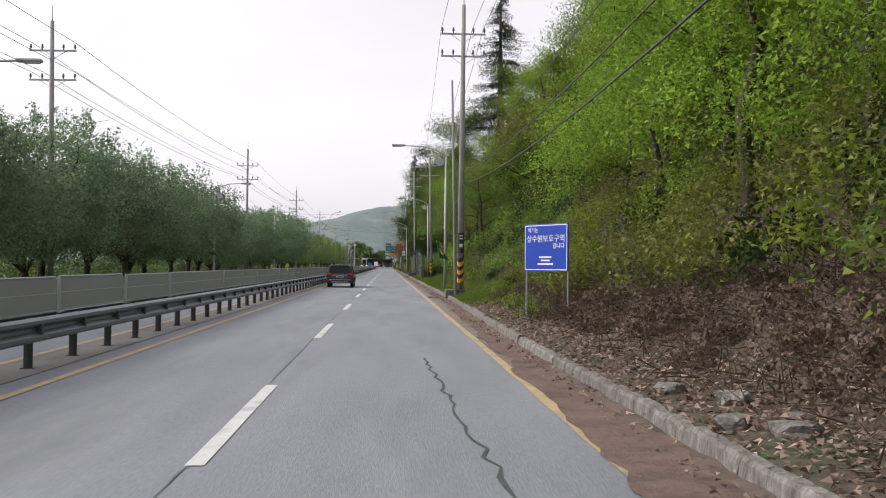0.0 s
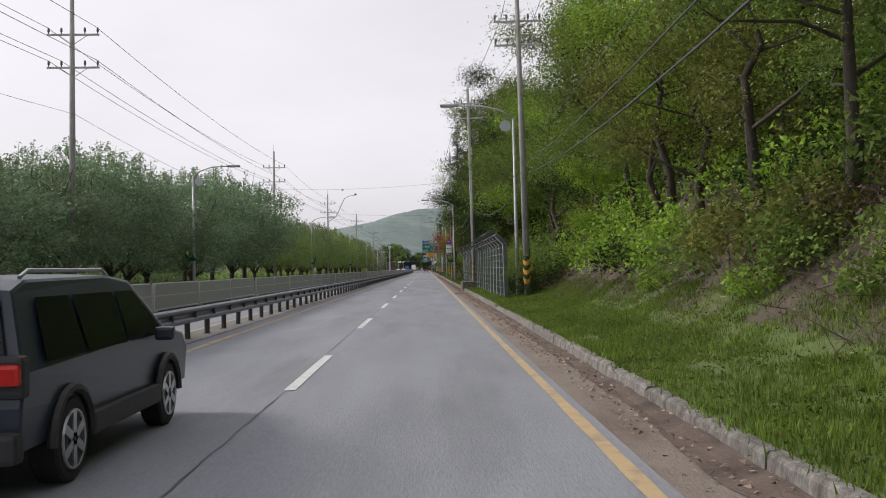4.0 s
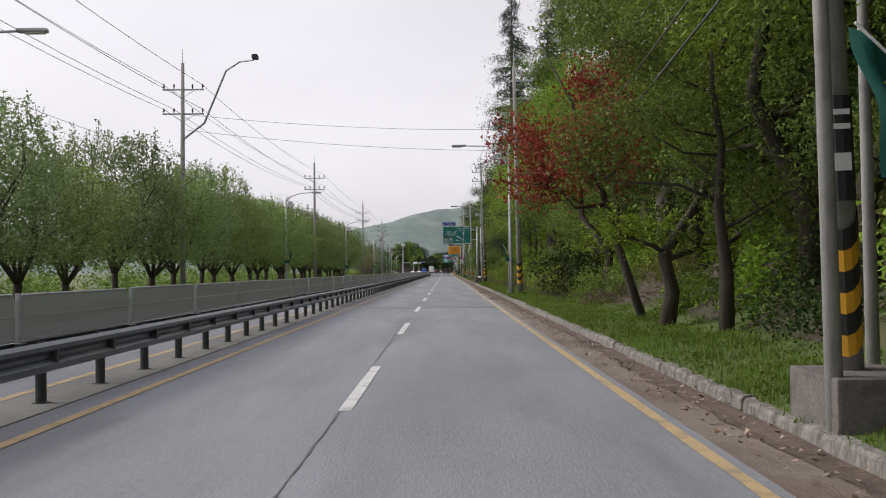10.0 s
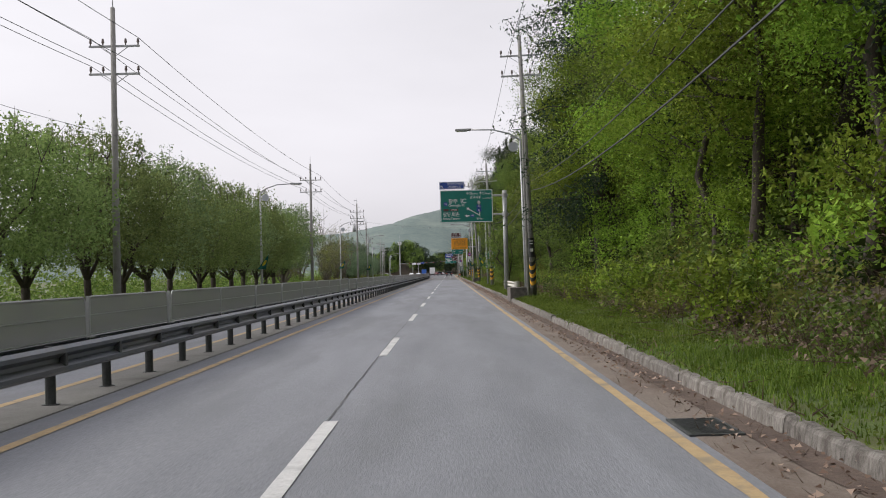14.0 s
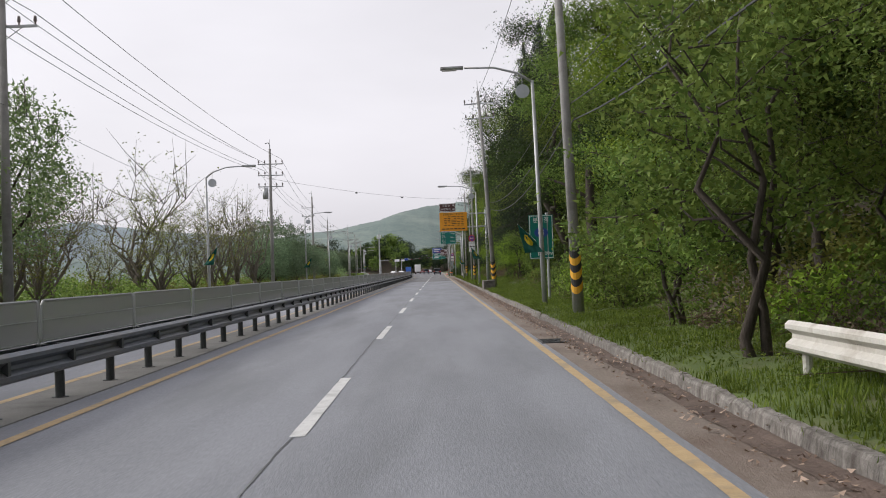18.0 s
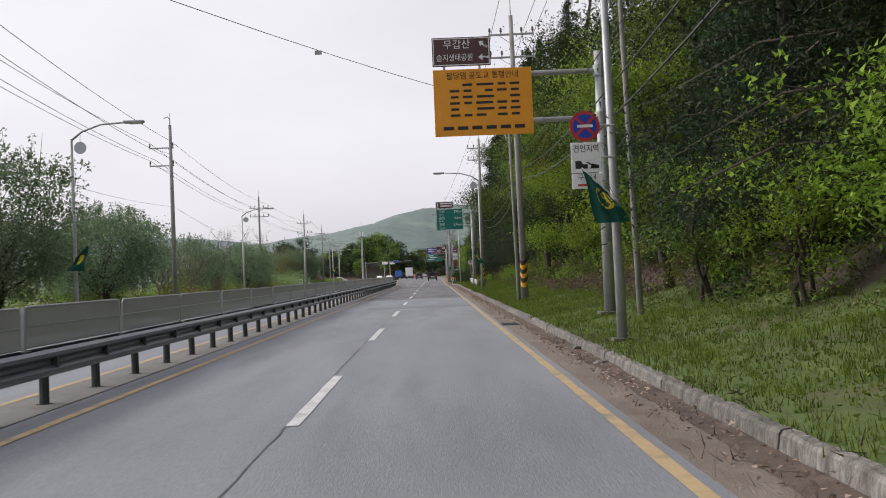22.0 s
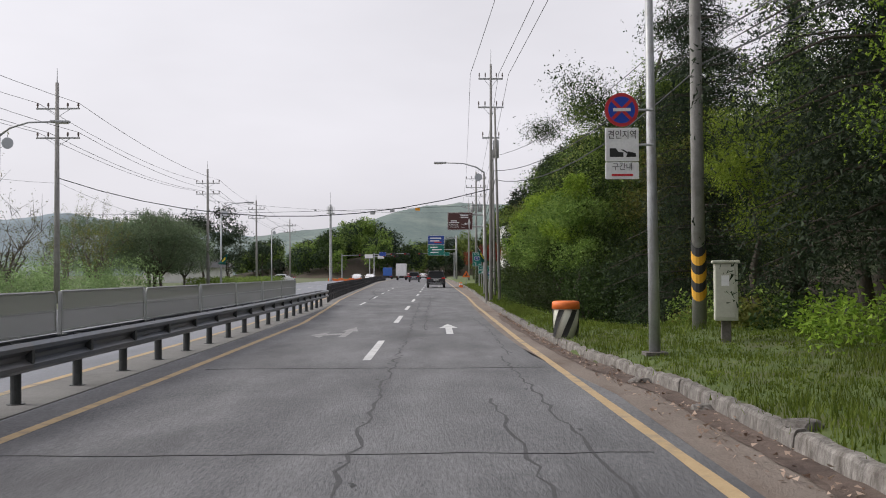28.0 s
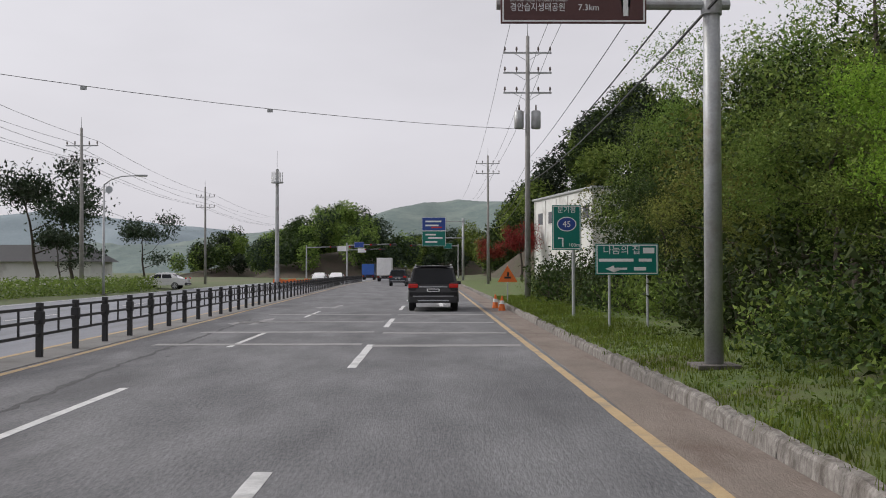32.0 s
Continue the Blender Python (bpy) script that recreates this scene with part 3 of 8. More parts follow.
def flat_mark(name, pieces, label, at, group, mat=WHITE_LINE):
    """A painted mark from convex pieces that share edges only."""
    bm = B()
    for pts in pieces:
        bm.faces.new([bm.verts.new((at[0] + x, at[1] + y, 0.010)) for x, y in pts])
    bmesh.ops.remove_doubles(bm, verts=bm.verts[:], dist=0.0005)
    return tagged(part(name, bm, mat), label, "road marking", group, "structure")


AHEAD = [[(-0.09, 0), (0.09, 0), (0.09, 2.7), (-0.09, 2.7)], [(-0.26, 2.7), (0.26, 2.7), (0.0, 4.8)]]
TURN = [[(-0.09, 0), (0.09, 0), (0.09, 2.3), (-0.09, 2.3)], [(-0.22, 2.3), (0.22, 2.3), (0.02, 4.3)], [(-0.5, 0.6), (-0.095, 0.95), (-0.095, 1.55), (-0.5, 1.25)], [(-0.505, -0.2), (-0.505, 2.0), (-0.85, 0.75)]]
for x, y in ((-0.1, 468.3), (0.0, 551.0)):
    flat_mark("ahead_arrow", AHEAD, "white straight-ahead arrow painted on the lane", (x, y), "lane arrows")
for x, y in ((-2.75, 467.3), (-4.6, 549.0), (-5.7, 536.5)):
    flat_mark("turn_arrow", TURN, "faded white two-way arrow painted on the lane", (x, y), "lane arrows", FADED_LINE)


# cracks, sealed joints and patches in the asphalt
def crack(points, w=0.03, seed=0, label="dark sealed crack in the asphalt", z=0.007, wob=0.05, mat=None):
    bm = B()
    prev = None
    rnd = random.Random(seed)
    for (xa, ya), (xb, yb) in zip(points, points[1:]):
        n = max(2, int(math.hypot(xb - xa, yb - ya) / 0.35))
        for i in range(n):
            t = i / n
            x, y = xa + (xb - xa) * t + rnd.uniform(-wob, wob), ya + (yb - ya) * t
            ww = w * rnd.uniform(0.4, 1.5)
            cur = (bm.verts.new((x - ww / 2, y, z)), bm.verts.new((x + ww / 2, y + 0.01, z)))
            if prev:
                bm.faces.new((prev[0], prev[1], cur[1], cur[0]))
            prev = cur
    return tagged(part("road_crack", bm, mat or CRACK), label, "crack", "road cracks", "structure")


crack([(0.55, 13.2), (0.62, 16), (0.5, 19), (0.45, 22), (0.38, 25.5)], 0.035, 1, wob=0.05)
y = 6.0
while y < 400:
    crack([(-1.78, y), (-1.75, y + 14), (-1.80, y + 30)], 0.018, int(y), "long dark joint along the lane line", 0.007, 0.012, JOINT)
    y += 30
crack([(-2.3, 398), (-2.5, 402), (-3.4, 407), (-2.9, 414), (-2.2, 424), (-2.0, 440)], 0.02, 6)
crack([(1.0, 402), (0.75, 410), (0.8, 420), (0.95, 436), (0.9, 450), (0.75, 462)], 0.03, 7)
crack([(0.2, 445), (0.35, 450), (0.2, 456)], 0.03, 8)
crack([(-1.3, 440), (-1.2, 452), (-1.15, 470), (-1.25, 490), (-1.2, 512)], 0.035, 9, wob=0.07)
crack([(-0.75, 470), (-0.8, 482), (-0.72, 496), (-0.8, 512)], 0.03, 19, wob=0.06)
for x_, ya, yb, n_ in ((-0.78, 466, 514, 150), (-1.2, 448, 512, 90), (0.9, 404, 470, 60), (-5.2, 500, 540, 80)):
    bm = B()
    rnd = random.Random(n_)
    for i in range(n_):
        cx_, cy_, r_ = x_ + rnd.gauss(0, 0.06), rnd.uniform(ya, yb), rnd.uniform(0.012, 0.045)
        bm.faces.new([bm.verts.new((cx_ + r_ * rnd.uniform(0.5, 1.2) * math.cos(a), cy_ + r_ * rnd.uniform(0.8, 2.6) * math.sin(a), 0.0075)) for a in (2 * math.pi * k / 7 for k in range(7))])
    tagged(part("road_pits", bm, CRACK), "small dark pits broken out along a crack in the asphalt", "pits", kind="stuff")
crack([(0.9, 462), (1.0, 470), (0.8, 478)], 0.03, 10)
crack([(-4.3, 500), (-4.6, 512), (-5.6, 524), (-6.3, 540)], 0.09, 11)
crack([(1.15, 505), (1.25, 512)], 0.03, 13)
for yy, a, b in ((452.0, -4.3, 1.4), (459.5, -4.2, 1.3)):
    bm = B()
    tube(bm, [(a + (b - a) * i / 14, yy + random.uniform(-0.06, 0.06), 0.004) for i in range(15)], 0.009, 4)
    tagged(part("road_crack", bm, CRACK), "transverse crack across the asphalt", "crack", "road cracks", "structure")
for px_, py_, sx, sy in ((-1.2, 203.0, 5.4, 2.6), (-0.9, 390.0, 4.8, 3.2)):
    bm = box(B(), (px_, py_, 0.004), (sx, sy, 0.006))
    tagged(part("road_patch", bm, PATCH), "darker rectangular asphalt patch", "road patch", "road patches", "structure")
    for s in (-1, 1):
        crack([(px_ - sx / 2, py_ + s * sy / 2), (px_ + sx / 2, py_ + s * sy / 2 + 0.02)], 0.03, int(py_) + s)


# ---- kerb pieces ----
kerb = tagged(new("kerb"), "rough weathered concrete kerb, chipped in places", "kerb", kind="structure")
kerb_meshes = []
for k in range(5):
    bm = B()
    rnd = random.Random(k)
    n = 18
    rows_ = []
    for i in range(n + 1):
        y = 3.96 * i / n
        c1, c2 = rnd.uniform(-0.012, 0.012), rnd.uniform(-0.022, 0.008) - (0.03 if rnd.random() < 0.08 else 0)
        prof = [(0, -0.05), (0.02 + c1, 0.15 + c2), (0.045 + c1, 0.185 + c2), (0.13 + c1, 0.195 + c2), (0.19, 0.15), (0.19, -0.05)]
        rows_.append([bm.verts.new((px0, y, pz)) for px0, pz in prof])
    for a, b in zip(rows_, rows_[1:]):
        for q in range(5):
            bm.faces.new((a[q], b[q], b[q + 1], a[q + 1]))
    bm.faces.new(rows_[0])
    bm.faces.new(rows_[-1][::-1])
    me = bpy.data.meshes.new("kerbstone")
    bm.to_mesh(me)
    bm.free()
    me.materials.append(KERB)
    kerb_meshes.append(me)
y = -12.0
while y < 640:
    o = new("kerbstone", random.choice(kerb_meshes))
    o.parent = kerb
    a, b = kerb_x(y), kerb_x(y + 4)
    o.matrix_basis = pose(a, y, random.uniform(-0.02, 0.01), 0, 0, -math.degrees(math.atan2(b - a, 4)))
    y += 4.0

# ---- drain gratings ----
def make_grating():
    g = thing("drain_grating", "rusty slotted steel drain grating in the gutter", "grating", "drain gratings")
    bm = B()
    for s in (-1, 1):
        box(bm, (s * 0.24, 0, 0.012), (0.03, 0.96, 0.02))
        box(bm, (0, s * 0.47, 0.012), (0.5, 0.03, 0.02))
    part("frame", bm, POST_STEEL, g)
    bm = B()
    for i in range(15):
        box(bm, (0, -0.42 + i * 0.06, 0.012), (0.46, 0.022, 0.016))
    part("slat", bm, POST_STEEL, g)
    return g


g0 = make_grating()
g0.matrix_basis = pose(1.98, 56.2, 0.0)
for yy in (127.4, 213.7, 228.5, 300, 372):
    copy_thing(g0, pose(1.98, yy, 0.0))


# ---- central guard rail and screen fence ----
rail = tagged(new("guard_rail"), "dark steel double-sided guard rail on round posts", "guard rail", kind="structure")
WPROF = [(0.0, 0.40), (0.05, 0.44), (0.05, 0.49), (-0.03, 0.55), (-0.03, 0.60), (0.05, 0.66), (0.05, 0.71), (0.0, 0.755), (-0.012, 0.75), (0.035, 0.70), (0.035, 0.67), (-0.045, 0.61), (-0.045, 0.54), (0.035, 0.48), (0.035, 0.45), (-0.012, 0.41)]
bm = extrude_profile(B(), WPROF, 0, 4.04)
beam_me = bpy.data.meshes.new("beam")
bm.to_mesh(beam_me)
bm.free()
beam_me.materials.append(DARK_STEEL)
bm = B()
tube(bm, [(0, 0, 0), (0, 0, 0.74)], 0.065, 12)
tube(bm, [(0, 0, 0.0), (0, 0, 0.02)], 0.11, 12)
post_me = bpy.data.meshes.new("post")
bm.to_mesh(post_me)
bm.free()
post_me.materials.append(POST_STEEL)
bm = B()
box(bm, (0, 0, 0.58), (0.42, 0.08, 0.16))
spacer_me = bpy.data.meshes.new("spacer")
bm.to_mesh(spacer_me)
bm.free()
spacer_me.materials.append(POST_STEEL)
RAIL_END = 491.0
y = -16.7
while y < RAIL_END:
    for side in (1, -1):
        o = new("beam", beam_me)
        o.parent = rail
        a, b = rail_x(y), rail_x(y + 4)
        o.matrix_basis = pose(a + side * 0.16, y if side > 0 else y + 4.04, 0, 0, 0, (-math.degrees(math.atan2(b - a, 4))) + (0 if side > 0 else 180))
    for k in (0, 2):
        o = new("post", post_me)
        o.parent = rail
        o.matrix_basis = pose(rail_x(y + k), y + k + 0.02, 0.0, random.uniform(-1, 1), random.uniform(-1, 1), random.uniform(0, 90))
        o = new("spacer", spacer_me)
        o.parent = rail
        o.matrix_basis = pose(rail_x(y + k), y + k + 0.02, 0.0)
    y += 4.0

screen = tagged(new("screen_fence"), "grey mesh anti-glare screen fence mounted above the guard rail", "fence", kind="structure")
bm = box(B(), (0, 0, 1.02), (0.05, 0.05, 0.62))
box(bm, (0, 0, 0.745), (0.16, 0.12, 0.012))
sp_me = bpy.data.meshes.new("fence_post")
bm.to_mesh(sp_me)
bm.free()
sp_me.materials.append(SCREEN_FRAME)


def rounded(w, h, r, n=4):
    pts = [(-w / 2, 0), (w / 2, 0)]
    for cx, a0 in ((w / 2 - r, 0), (-w / 2 + r, 90)):
        pts += [(cx + r * math.cos(radians(a0 + 90 * i / n)), h - r + r * math.sin(radians(a0 + 90 * i / n))) for i in range(n + 1)]
    return pts


bm = B()
outline = rounded(3.86, 0.54, 0.10)
tube(bm, [(0, a, 0.78 + b) for a, b in outline] + [(0, outline[0][0], 0.78)], 0.016, 5)
tube(bm, [(0, -1.9, 1.06), (0, 1.9, 1.06)], 0.010, 4)
pf_me = bpy.data.meshes.new("panel_frame")
bm.to_mesh(pf_me)
bm.free()
pf_me.materials.append(SCREEN_FRAME)
bm = B()
bm.faces.new([bm.verts.new((0.004, a, 0.78 + b)) for a, b in outline])
bm.faces.new([bm.verts.new((-0.004, a, 0.78 + b)) for a, b in outline][::-1])
pn_me = bpy.data.meshes.new("mesh_panel")
bm.to_mesh(pn_me)
bm.free()
pn_me.materials.append(SCREEN)
y = -15.0
while y < 478:
    o = new("fence_post", sp_me)
    o.parent = screen
    o.matrix_basis = pose(rail_x(y) - 0.14, y, 0, 0, random.uniform(-1.5, 1.5), 0)
    yaw = -math.degrees(math.atan2(rail_x(y + 4) - rail_x(y), 4))
    pan = new("mesh_panel", pn_me)
    pan.parent = screen
    pan.matrix_basis = pose((rail_x(y) + rail_x(y + 4)) / 2 - 0.14, y + 2, random.uniform(-0.01, 0.01), 0, random.uniform(-1.2, 1.2), yaw)
    fr = new("panel_frame", pf_me)
    fr.parent = pan
    y += 4.0


# railing that takes over from the guard rail towards the junction
low = tagged(new("median_railing"), "black steel median railing with two rails", "railing", kind="structure")
bm = B()
rbox(bm, (0, 0, 0.5), (0.11, 0.11, 1.0), 0.012)
rbox(bm, (0, 0, 0.72), (0.15, 0.15, 0.24), 0.02)
rp_me = bpy.data.meshes.new("railing_post")
bm.to_mesh(rp_me)
bm.free()
rp_me.materials.append(PLASTIC)
bm = B()
for z in (0.42, 0.66, 0.90):
    box(bm, (0, 1.0, z), (0.04, 2.02, 0.05))
box(bm, (0, 1.0, 0.66), (0.03, 0.04, 0.5))
rr_me = bpy.data.meshes.new("rail_bar")
bm.to_mesh(rr_me)
bm.free()
rr_me.materials.append(PLASTIC)
y = 495.7
while y < 660:
    o = new("railing_post", rp_me)
    o.parent = low
    o.matrix_basis = pose(rail_x(y), y, 0)
    o = new("rail_bar", rr_me)
    o.parent = low
    o.matrix_basis = pose(rail_x(y), y, 0, 0, 0, -math.degrees(math.atan2(rail_x(y + 2) - rail_x(y), 2)))
    y += 2.0


# ---- utility poles ----
def utility_pole(at, top, arms, label, lean=0.0, tilt=0.0, striped=False, sleeve=False, transformer=0, arm_w=1.05, group="utility poles", yaw=0.0, hook=False, side_arm=False):
    p = thing("utility_pole", label, "utility pole", group, at=at, yaw=yaw, lean=lean, tilt=tilt)
    part("shaft", tube(B(), [(0, 0, -0.3), (0, 0, top * 0.5), (0, 0, top)], [0.158, 0.125, 0.088], 14), CONCRETE, p, smooth=True)
    if striped:
        for i in range(6):
            z0 = 0.75 + i * 0.19
            bm = B()
            n = 14
            lo = [bm.verts.new((0.162 * math.cos(2 * math.pi * k / n), 0.162 * math.sin(2 * math.pi * k / n), z0 + 0.2 * math.sin(2 * math.pi * k / n + 0.3))) for k in range(n)]
            hi = [bm.verts.new((0.160 * math.cos(2 * math.pi * k / n), 0.160 * math.sin(2 * math.pi * k / n), z0 + 0.19 + 0.2 * math.sin(2 * math.pi * k / n + 0.3))) for k in range(n)]
            for k in range(n):
                bm.faces.new((lo[k], lo[(k + 1) % n], hi[(k + 1) % n], hi[k]))
            part("hazard_band", bm, YELLOW_PAINT if i % 2 == 0 else BLACK_PAINT, p)
    if sleeve:
        part("advert_sleeve", tube(B(), [(0, 0, 1.95), (0, 0, 2.9)], 0.158, 14, False), PLASTIC, p, "dark anti-poster sleeve with pale print")
        bars([(0, -0.162, 2.75, 0.16, 0.05), (0, -0.162, 2.62, 0.16, 0.05), (0, -0.162, 2.3, 0.15, 0.16)], SIGN_WHITE, p)
    if top > 9 and arms:
        part("cap_rod", tube(B(), [(0, 0, top - 0.2), (0, 0, top + 0.75)], [0.03, 0.012], 6), GALV, p)
    for z, w, off in arms:
        bm = box(B(), (off, 0.12, z), (2 * w, 0.075, 0.075))
        arm = part("cross_arm", bm, GALV, p)
        part("brace", tube(B(), [(-0.55 * w + off, 0.12, z - 0.03), (0, 0.12, z - 0.42), (0.55 * w + off, 0.12, z - 0.03)], 0.016, 4), GALV, arm)
        for fx in (-0.94, -0.45, 0.45, 0.94):
            if abs(fx) < 0.9 and w < 0.8:
                continue
            bm = tube(B(), [(off + fx * w, 0.12, z + 0.02), (off + fx * w, 0.12, z + 0.12), (off + fx * w, 0.12, z + 0.15), (off + fx * w, 0.12, z + 0.3)], [0.02, 0.03, 0.06, 0.04], 7)
            part("insulator", bm, PORCELAIN, arm)
    for i in range(transformer):
        sx = (-1) ** i * 0.42
        can = part("transformer", tube(B(), [(sx, 0.1, top - 4.6), (sx, 0.1, top - 4.55), (sx, 0.1, top - 3.75), (sx, 0.1, top - 3.68)], [0.2, 0.24, 0.24, 0.12], 14), GALV, p, smooth=True)
        part("bushing", tube(B(), [(sx, 0.1, top - 3.68), (sx, 0.1, top - 3.4)], [0.05, 0.03], 6), PORCELAIN, can)
    if hook:
        part("goose_neck", tube(B(), [(0, 0, top - 0.1), (0, 0, top + 0.35), (-0.12, 0, top + 0.5), (-0.36, 0, top + 0.42)], 0.035, 6), GALV, p)
    if side_arm:
        part("traffic_camera_arm", tube(B(), [(0, 0, top - 4.1), (1.3, -0.6, top - 3.3), (2.6, -1.3, top - 0.7), (3.4, -1.8, top - 0.35), (4.2, -2.2, top - 0.35)], [0.06, 0.06, 0.05, 0.045, 0.04], 7), GALV, p)
        part("traffic_camera", rbox(B(), (4.3, -2.25, top - 0.2), (0.28, 0.5, 0.22), 0.03), PLASTIC, p)
    return p


A2 = [(12.25, 1.05, 0.0), (11.2, 1.05, 0.0)]
R_POLES = [
    # x, y, top, arms, lean, striped, sleeve, extra
    (3.15, 54.2, 13.6, A2, 0.3, True, True, 0),
    (4.3, 109.4, 12.6, [(11.6, 1.0, 0), (10.6, 1.0, 0)], -1.2, True, False, 0),
    (3.35, 135.2, 13.6, [(12.6, 1.0, 0), (11.6, 1.0, 0)], -1.2, True, False, 0),
    (3.08, 170.5, 13.4, [(12.6, 1.0, 0), (11.5, 1.0, 0)], -1.8, True, True, 0),
    (3.6, 216.2, 12.8, [(12.0, 1.0, 0), (11.0, 1.0, 0)], -1.0, True, False, 0),
    (3.75, 267.2, 13.0, [(12.0, 1.0, 0), (11.0, 1.0, 0)], -1.8, True, True, 0),
    (3.45, 306.3, 11.0, [(10.3, 0.9, 0), (9.4, 0.9, 0)], -1.6, True, False, 0),
    (3.5, 345.2, 13.2, [(12.4, 1.0, 0), (11.4, 1.0, 0)], -3.0, True, False, 0),
    (3.78, 386.2, 12.4, [(11.6, 1.0, 0), (10.6, 1.0, 0)], -0.5, True, False, 0),
    (4.1, 427.0, 12.6, [(11.8, 1.0, 0), (10.8, 1.0, 0)], 0.4, True, False, 0),
    (5.2, 464.5, 12.0, [], -0.2, True, False, 0),
    (2.25, 491.0, 11.6, [(10.9, 1.0, 0), (9.5, 1.05, 0), (8.0, 0.7, 0)], 0.3, False, False, 1),
    (4.3, 556.0, 13.0, [(12.2, 1.2, 0), (11.2, 1.2, 0), (10.2, 1.2, 0)], 0.2, False, False, 2),
    (5.2, 606.0, 13.0, [(12.2, 1.2, 0), (11.2, 1.2, 0)], 0.0, False, False, 0),
]
for x, y, top, arms, lean, striped, sleeve, tr in R_POLES:
    what = "weathered round concrete utility pole" + (" with yellow and black hazard bands" if striped else " with cross arms and transformers" if tr else " with cross arms by the kerb")
    up = utility_pole((x, y, ground_z(x, y)), top, arms, what, lean, 0, striped, sleeve, tr, group="roadside utility poles")
    if 490 < y < 492:
        up.scale = (0.6, 0.6, 1)
A2L = [(11.6, 1.1, 0.0), (10.2, 1.1, 0.0)]
L_POLES = [(-16.2, 56.0, 13.0, A2L, False, False), (-14.8, 110.0, 13.3, A2L, False, False), (-14.9, 165.2, 13.2, A2L, False, False),
           (-14.5, 213.1, 12.6, [(11.2, 1.1, 0), (9.9, 1.1, 0)], False, True), (-13.4, 257.1, 12.2, [(10.7, 1.0, 0), (9.6, 1.0, 0)], False, False),
           (-13.1, 309.2, 11.9, [(10.4, 1.0, 0), (9.3, 1.0, 0)], False, False), (-13.4, 357.5, 11.6, [(10.4, 1.0, 0), (9.5, 1.0, 0), (8.6, 1.0, 0)], True, False),
           (-16.0, 404.0, 11.3, [(9.9, 0.75, -0.6), (8.8, 0.75, -0.6)], True, False), (-20.0, 456.4, 11.2, [(9.9, 1.1, 0), (8.9, 1.1, 0)], False, False),
           (-19.6, 493.0, 11.2, [(9.9, 1.1, 0), (8.4, 1.1, 0)], False, False), (-21.5, 534.0, 11.2, [(9.9, 1.1, 0), (8.9, 1.1, 0)], False, False),
           (-24.5, 575.0, 11.4, [(10.2, 1.1, 0), (9.0, 1.1, 0)], False, False), (-27, 622.0, 11.4, [(10.2, 1.1, 0), (9.0, 1.1, 0)], False, False)]
for x, y, top, arms, hook, cam_arm in L_POLES:
    utility_pole((x, y, ground_z(x, y)), top, arms, "tall grey concrete utility pole with " + ("cross arms and traffic camera" if cam_arm else "steel cross arms"), random.uniform(-0.4, 0.4), 0, group="far side utility poles", hook=hook, side_arm=cam_arm)
for x, y, h in ((3.25, 134.6, 9.5), (2.1, 492.0, 6.6), (2.64, 490.5, 9.4), (3.4, 266.2, 9.0), (3.1, 217.4, 8.6), (4.1, 172.3, 6.5), (2.72, 169.9, 8.0), (2.92, 53.9, 10.0), (3.00, 500.1, 8.5), (4.58, 366.5, 10.0), (3.43, 385.3, 9.0)):
    utility_pole((x, y, ground_z(x, y)), h, [], "slim plain steel and concrete service pole beside a larger pole", random.uniform(-1.5, 0.2), group="service poles").scale = (0.5, 0.5, 1)

# concrete plinths that hold some poles out over the gutter
for x, y, w, d, h in ((2.75, 54.6, 0.8, 1.1, 0.42), (2.75, 134.6, 0.85, 1.5, 0.62), (2.98, 170.3, 0.85, 1.2, 0.62), (2.85, 267.0, 0.95, 1.6, 0.72), (2.78, 343.2, 0.6, 1.7, 0.72)):
    bm = rbox(B(), (0.3, 0, h / 2 - 0.05), (w + 0.16, d, h + 0.1), 0.03)
    ob = tagged(part("pole_plinth", bm, BLOCK), "stained dark concrete plinth around a pole base on the kerb", "plinth", "pole plinths")
    ob.matrix_basis = pose(x - 0.1, y, 0.0, 0, 0, random.uniform(-2, 2))

# cabinet-size gear on far poles
bm = tube(B(), [(0, 0, 0), (0, 0, 0.9)], 0.22, 14)
tagged(part("transformer", bm, GALV, None, "", True), "grey transformer can on a bracket by the pole", "transformer").matrix_basis = pose(-13.75, 357.4, 7.6)


# ---- street lamps ----
def street_lamp(reach, side, disc, label, group, h=7.75):
    e = thing("street_lamp", label, "street lamp", group)
    part("pole", tube(B(), [(0, 0, -0.2), (0, 0, 2.6), (0, 0, h)], [0.095, 0.08, 0.055], 12), GALV, e, "painted tapered steel pole", True)
    part("base_flange", rbox(B(), (0, 0, 0.03), (0.36, 0.36, 0.06), 0.01), BLOCK, e)
    s = side
    part("arm", tube(B(), [(0, 0, h - 0.05), (s * 0.45 * reach / 2.7, 0, h + 0.28), (s * reach * 0.45, 0, h + 0.52), (s * reach * 0.8, 0, h + 0.56)], [0.05, 0.042, 0.036, 0.034], 8), GALV, e, smooth=True)
    head = part("lamp_head", rbox(B(), (s * reach * 0.95, 0, h + 0.57), (0.8, 0.26, 0.11), 0.045), GALV, e, "flat grey lamp head")
    part("lens", rbox(B(), (s * reach * 0.98, 0, h + 0.505), (0.5, 0.2, 0.04), 0.015), LAMP_LENS, head)
    if disc:
        d = part("disc_plate", tube(B(), [(s * 0.36, -0.06, h - 0.36), (s * 0.36, -0.04, h - 0.36)], 0.24, 20), DISC_GREY, e, "round grey plate hung under the arm")
        part("hanger", tube(B(), [(s * 0.36, -0.05, h - 0.12), (s * 0.36, 0, h + 0.2)], 0.012, 4), GALV, d)
    return e


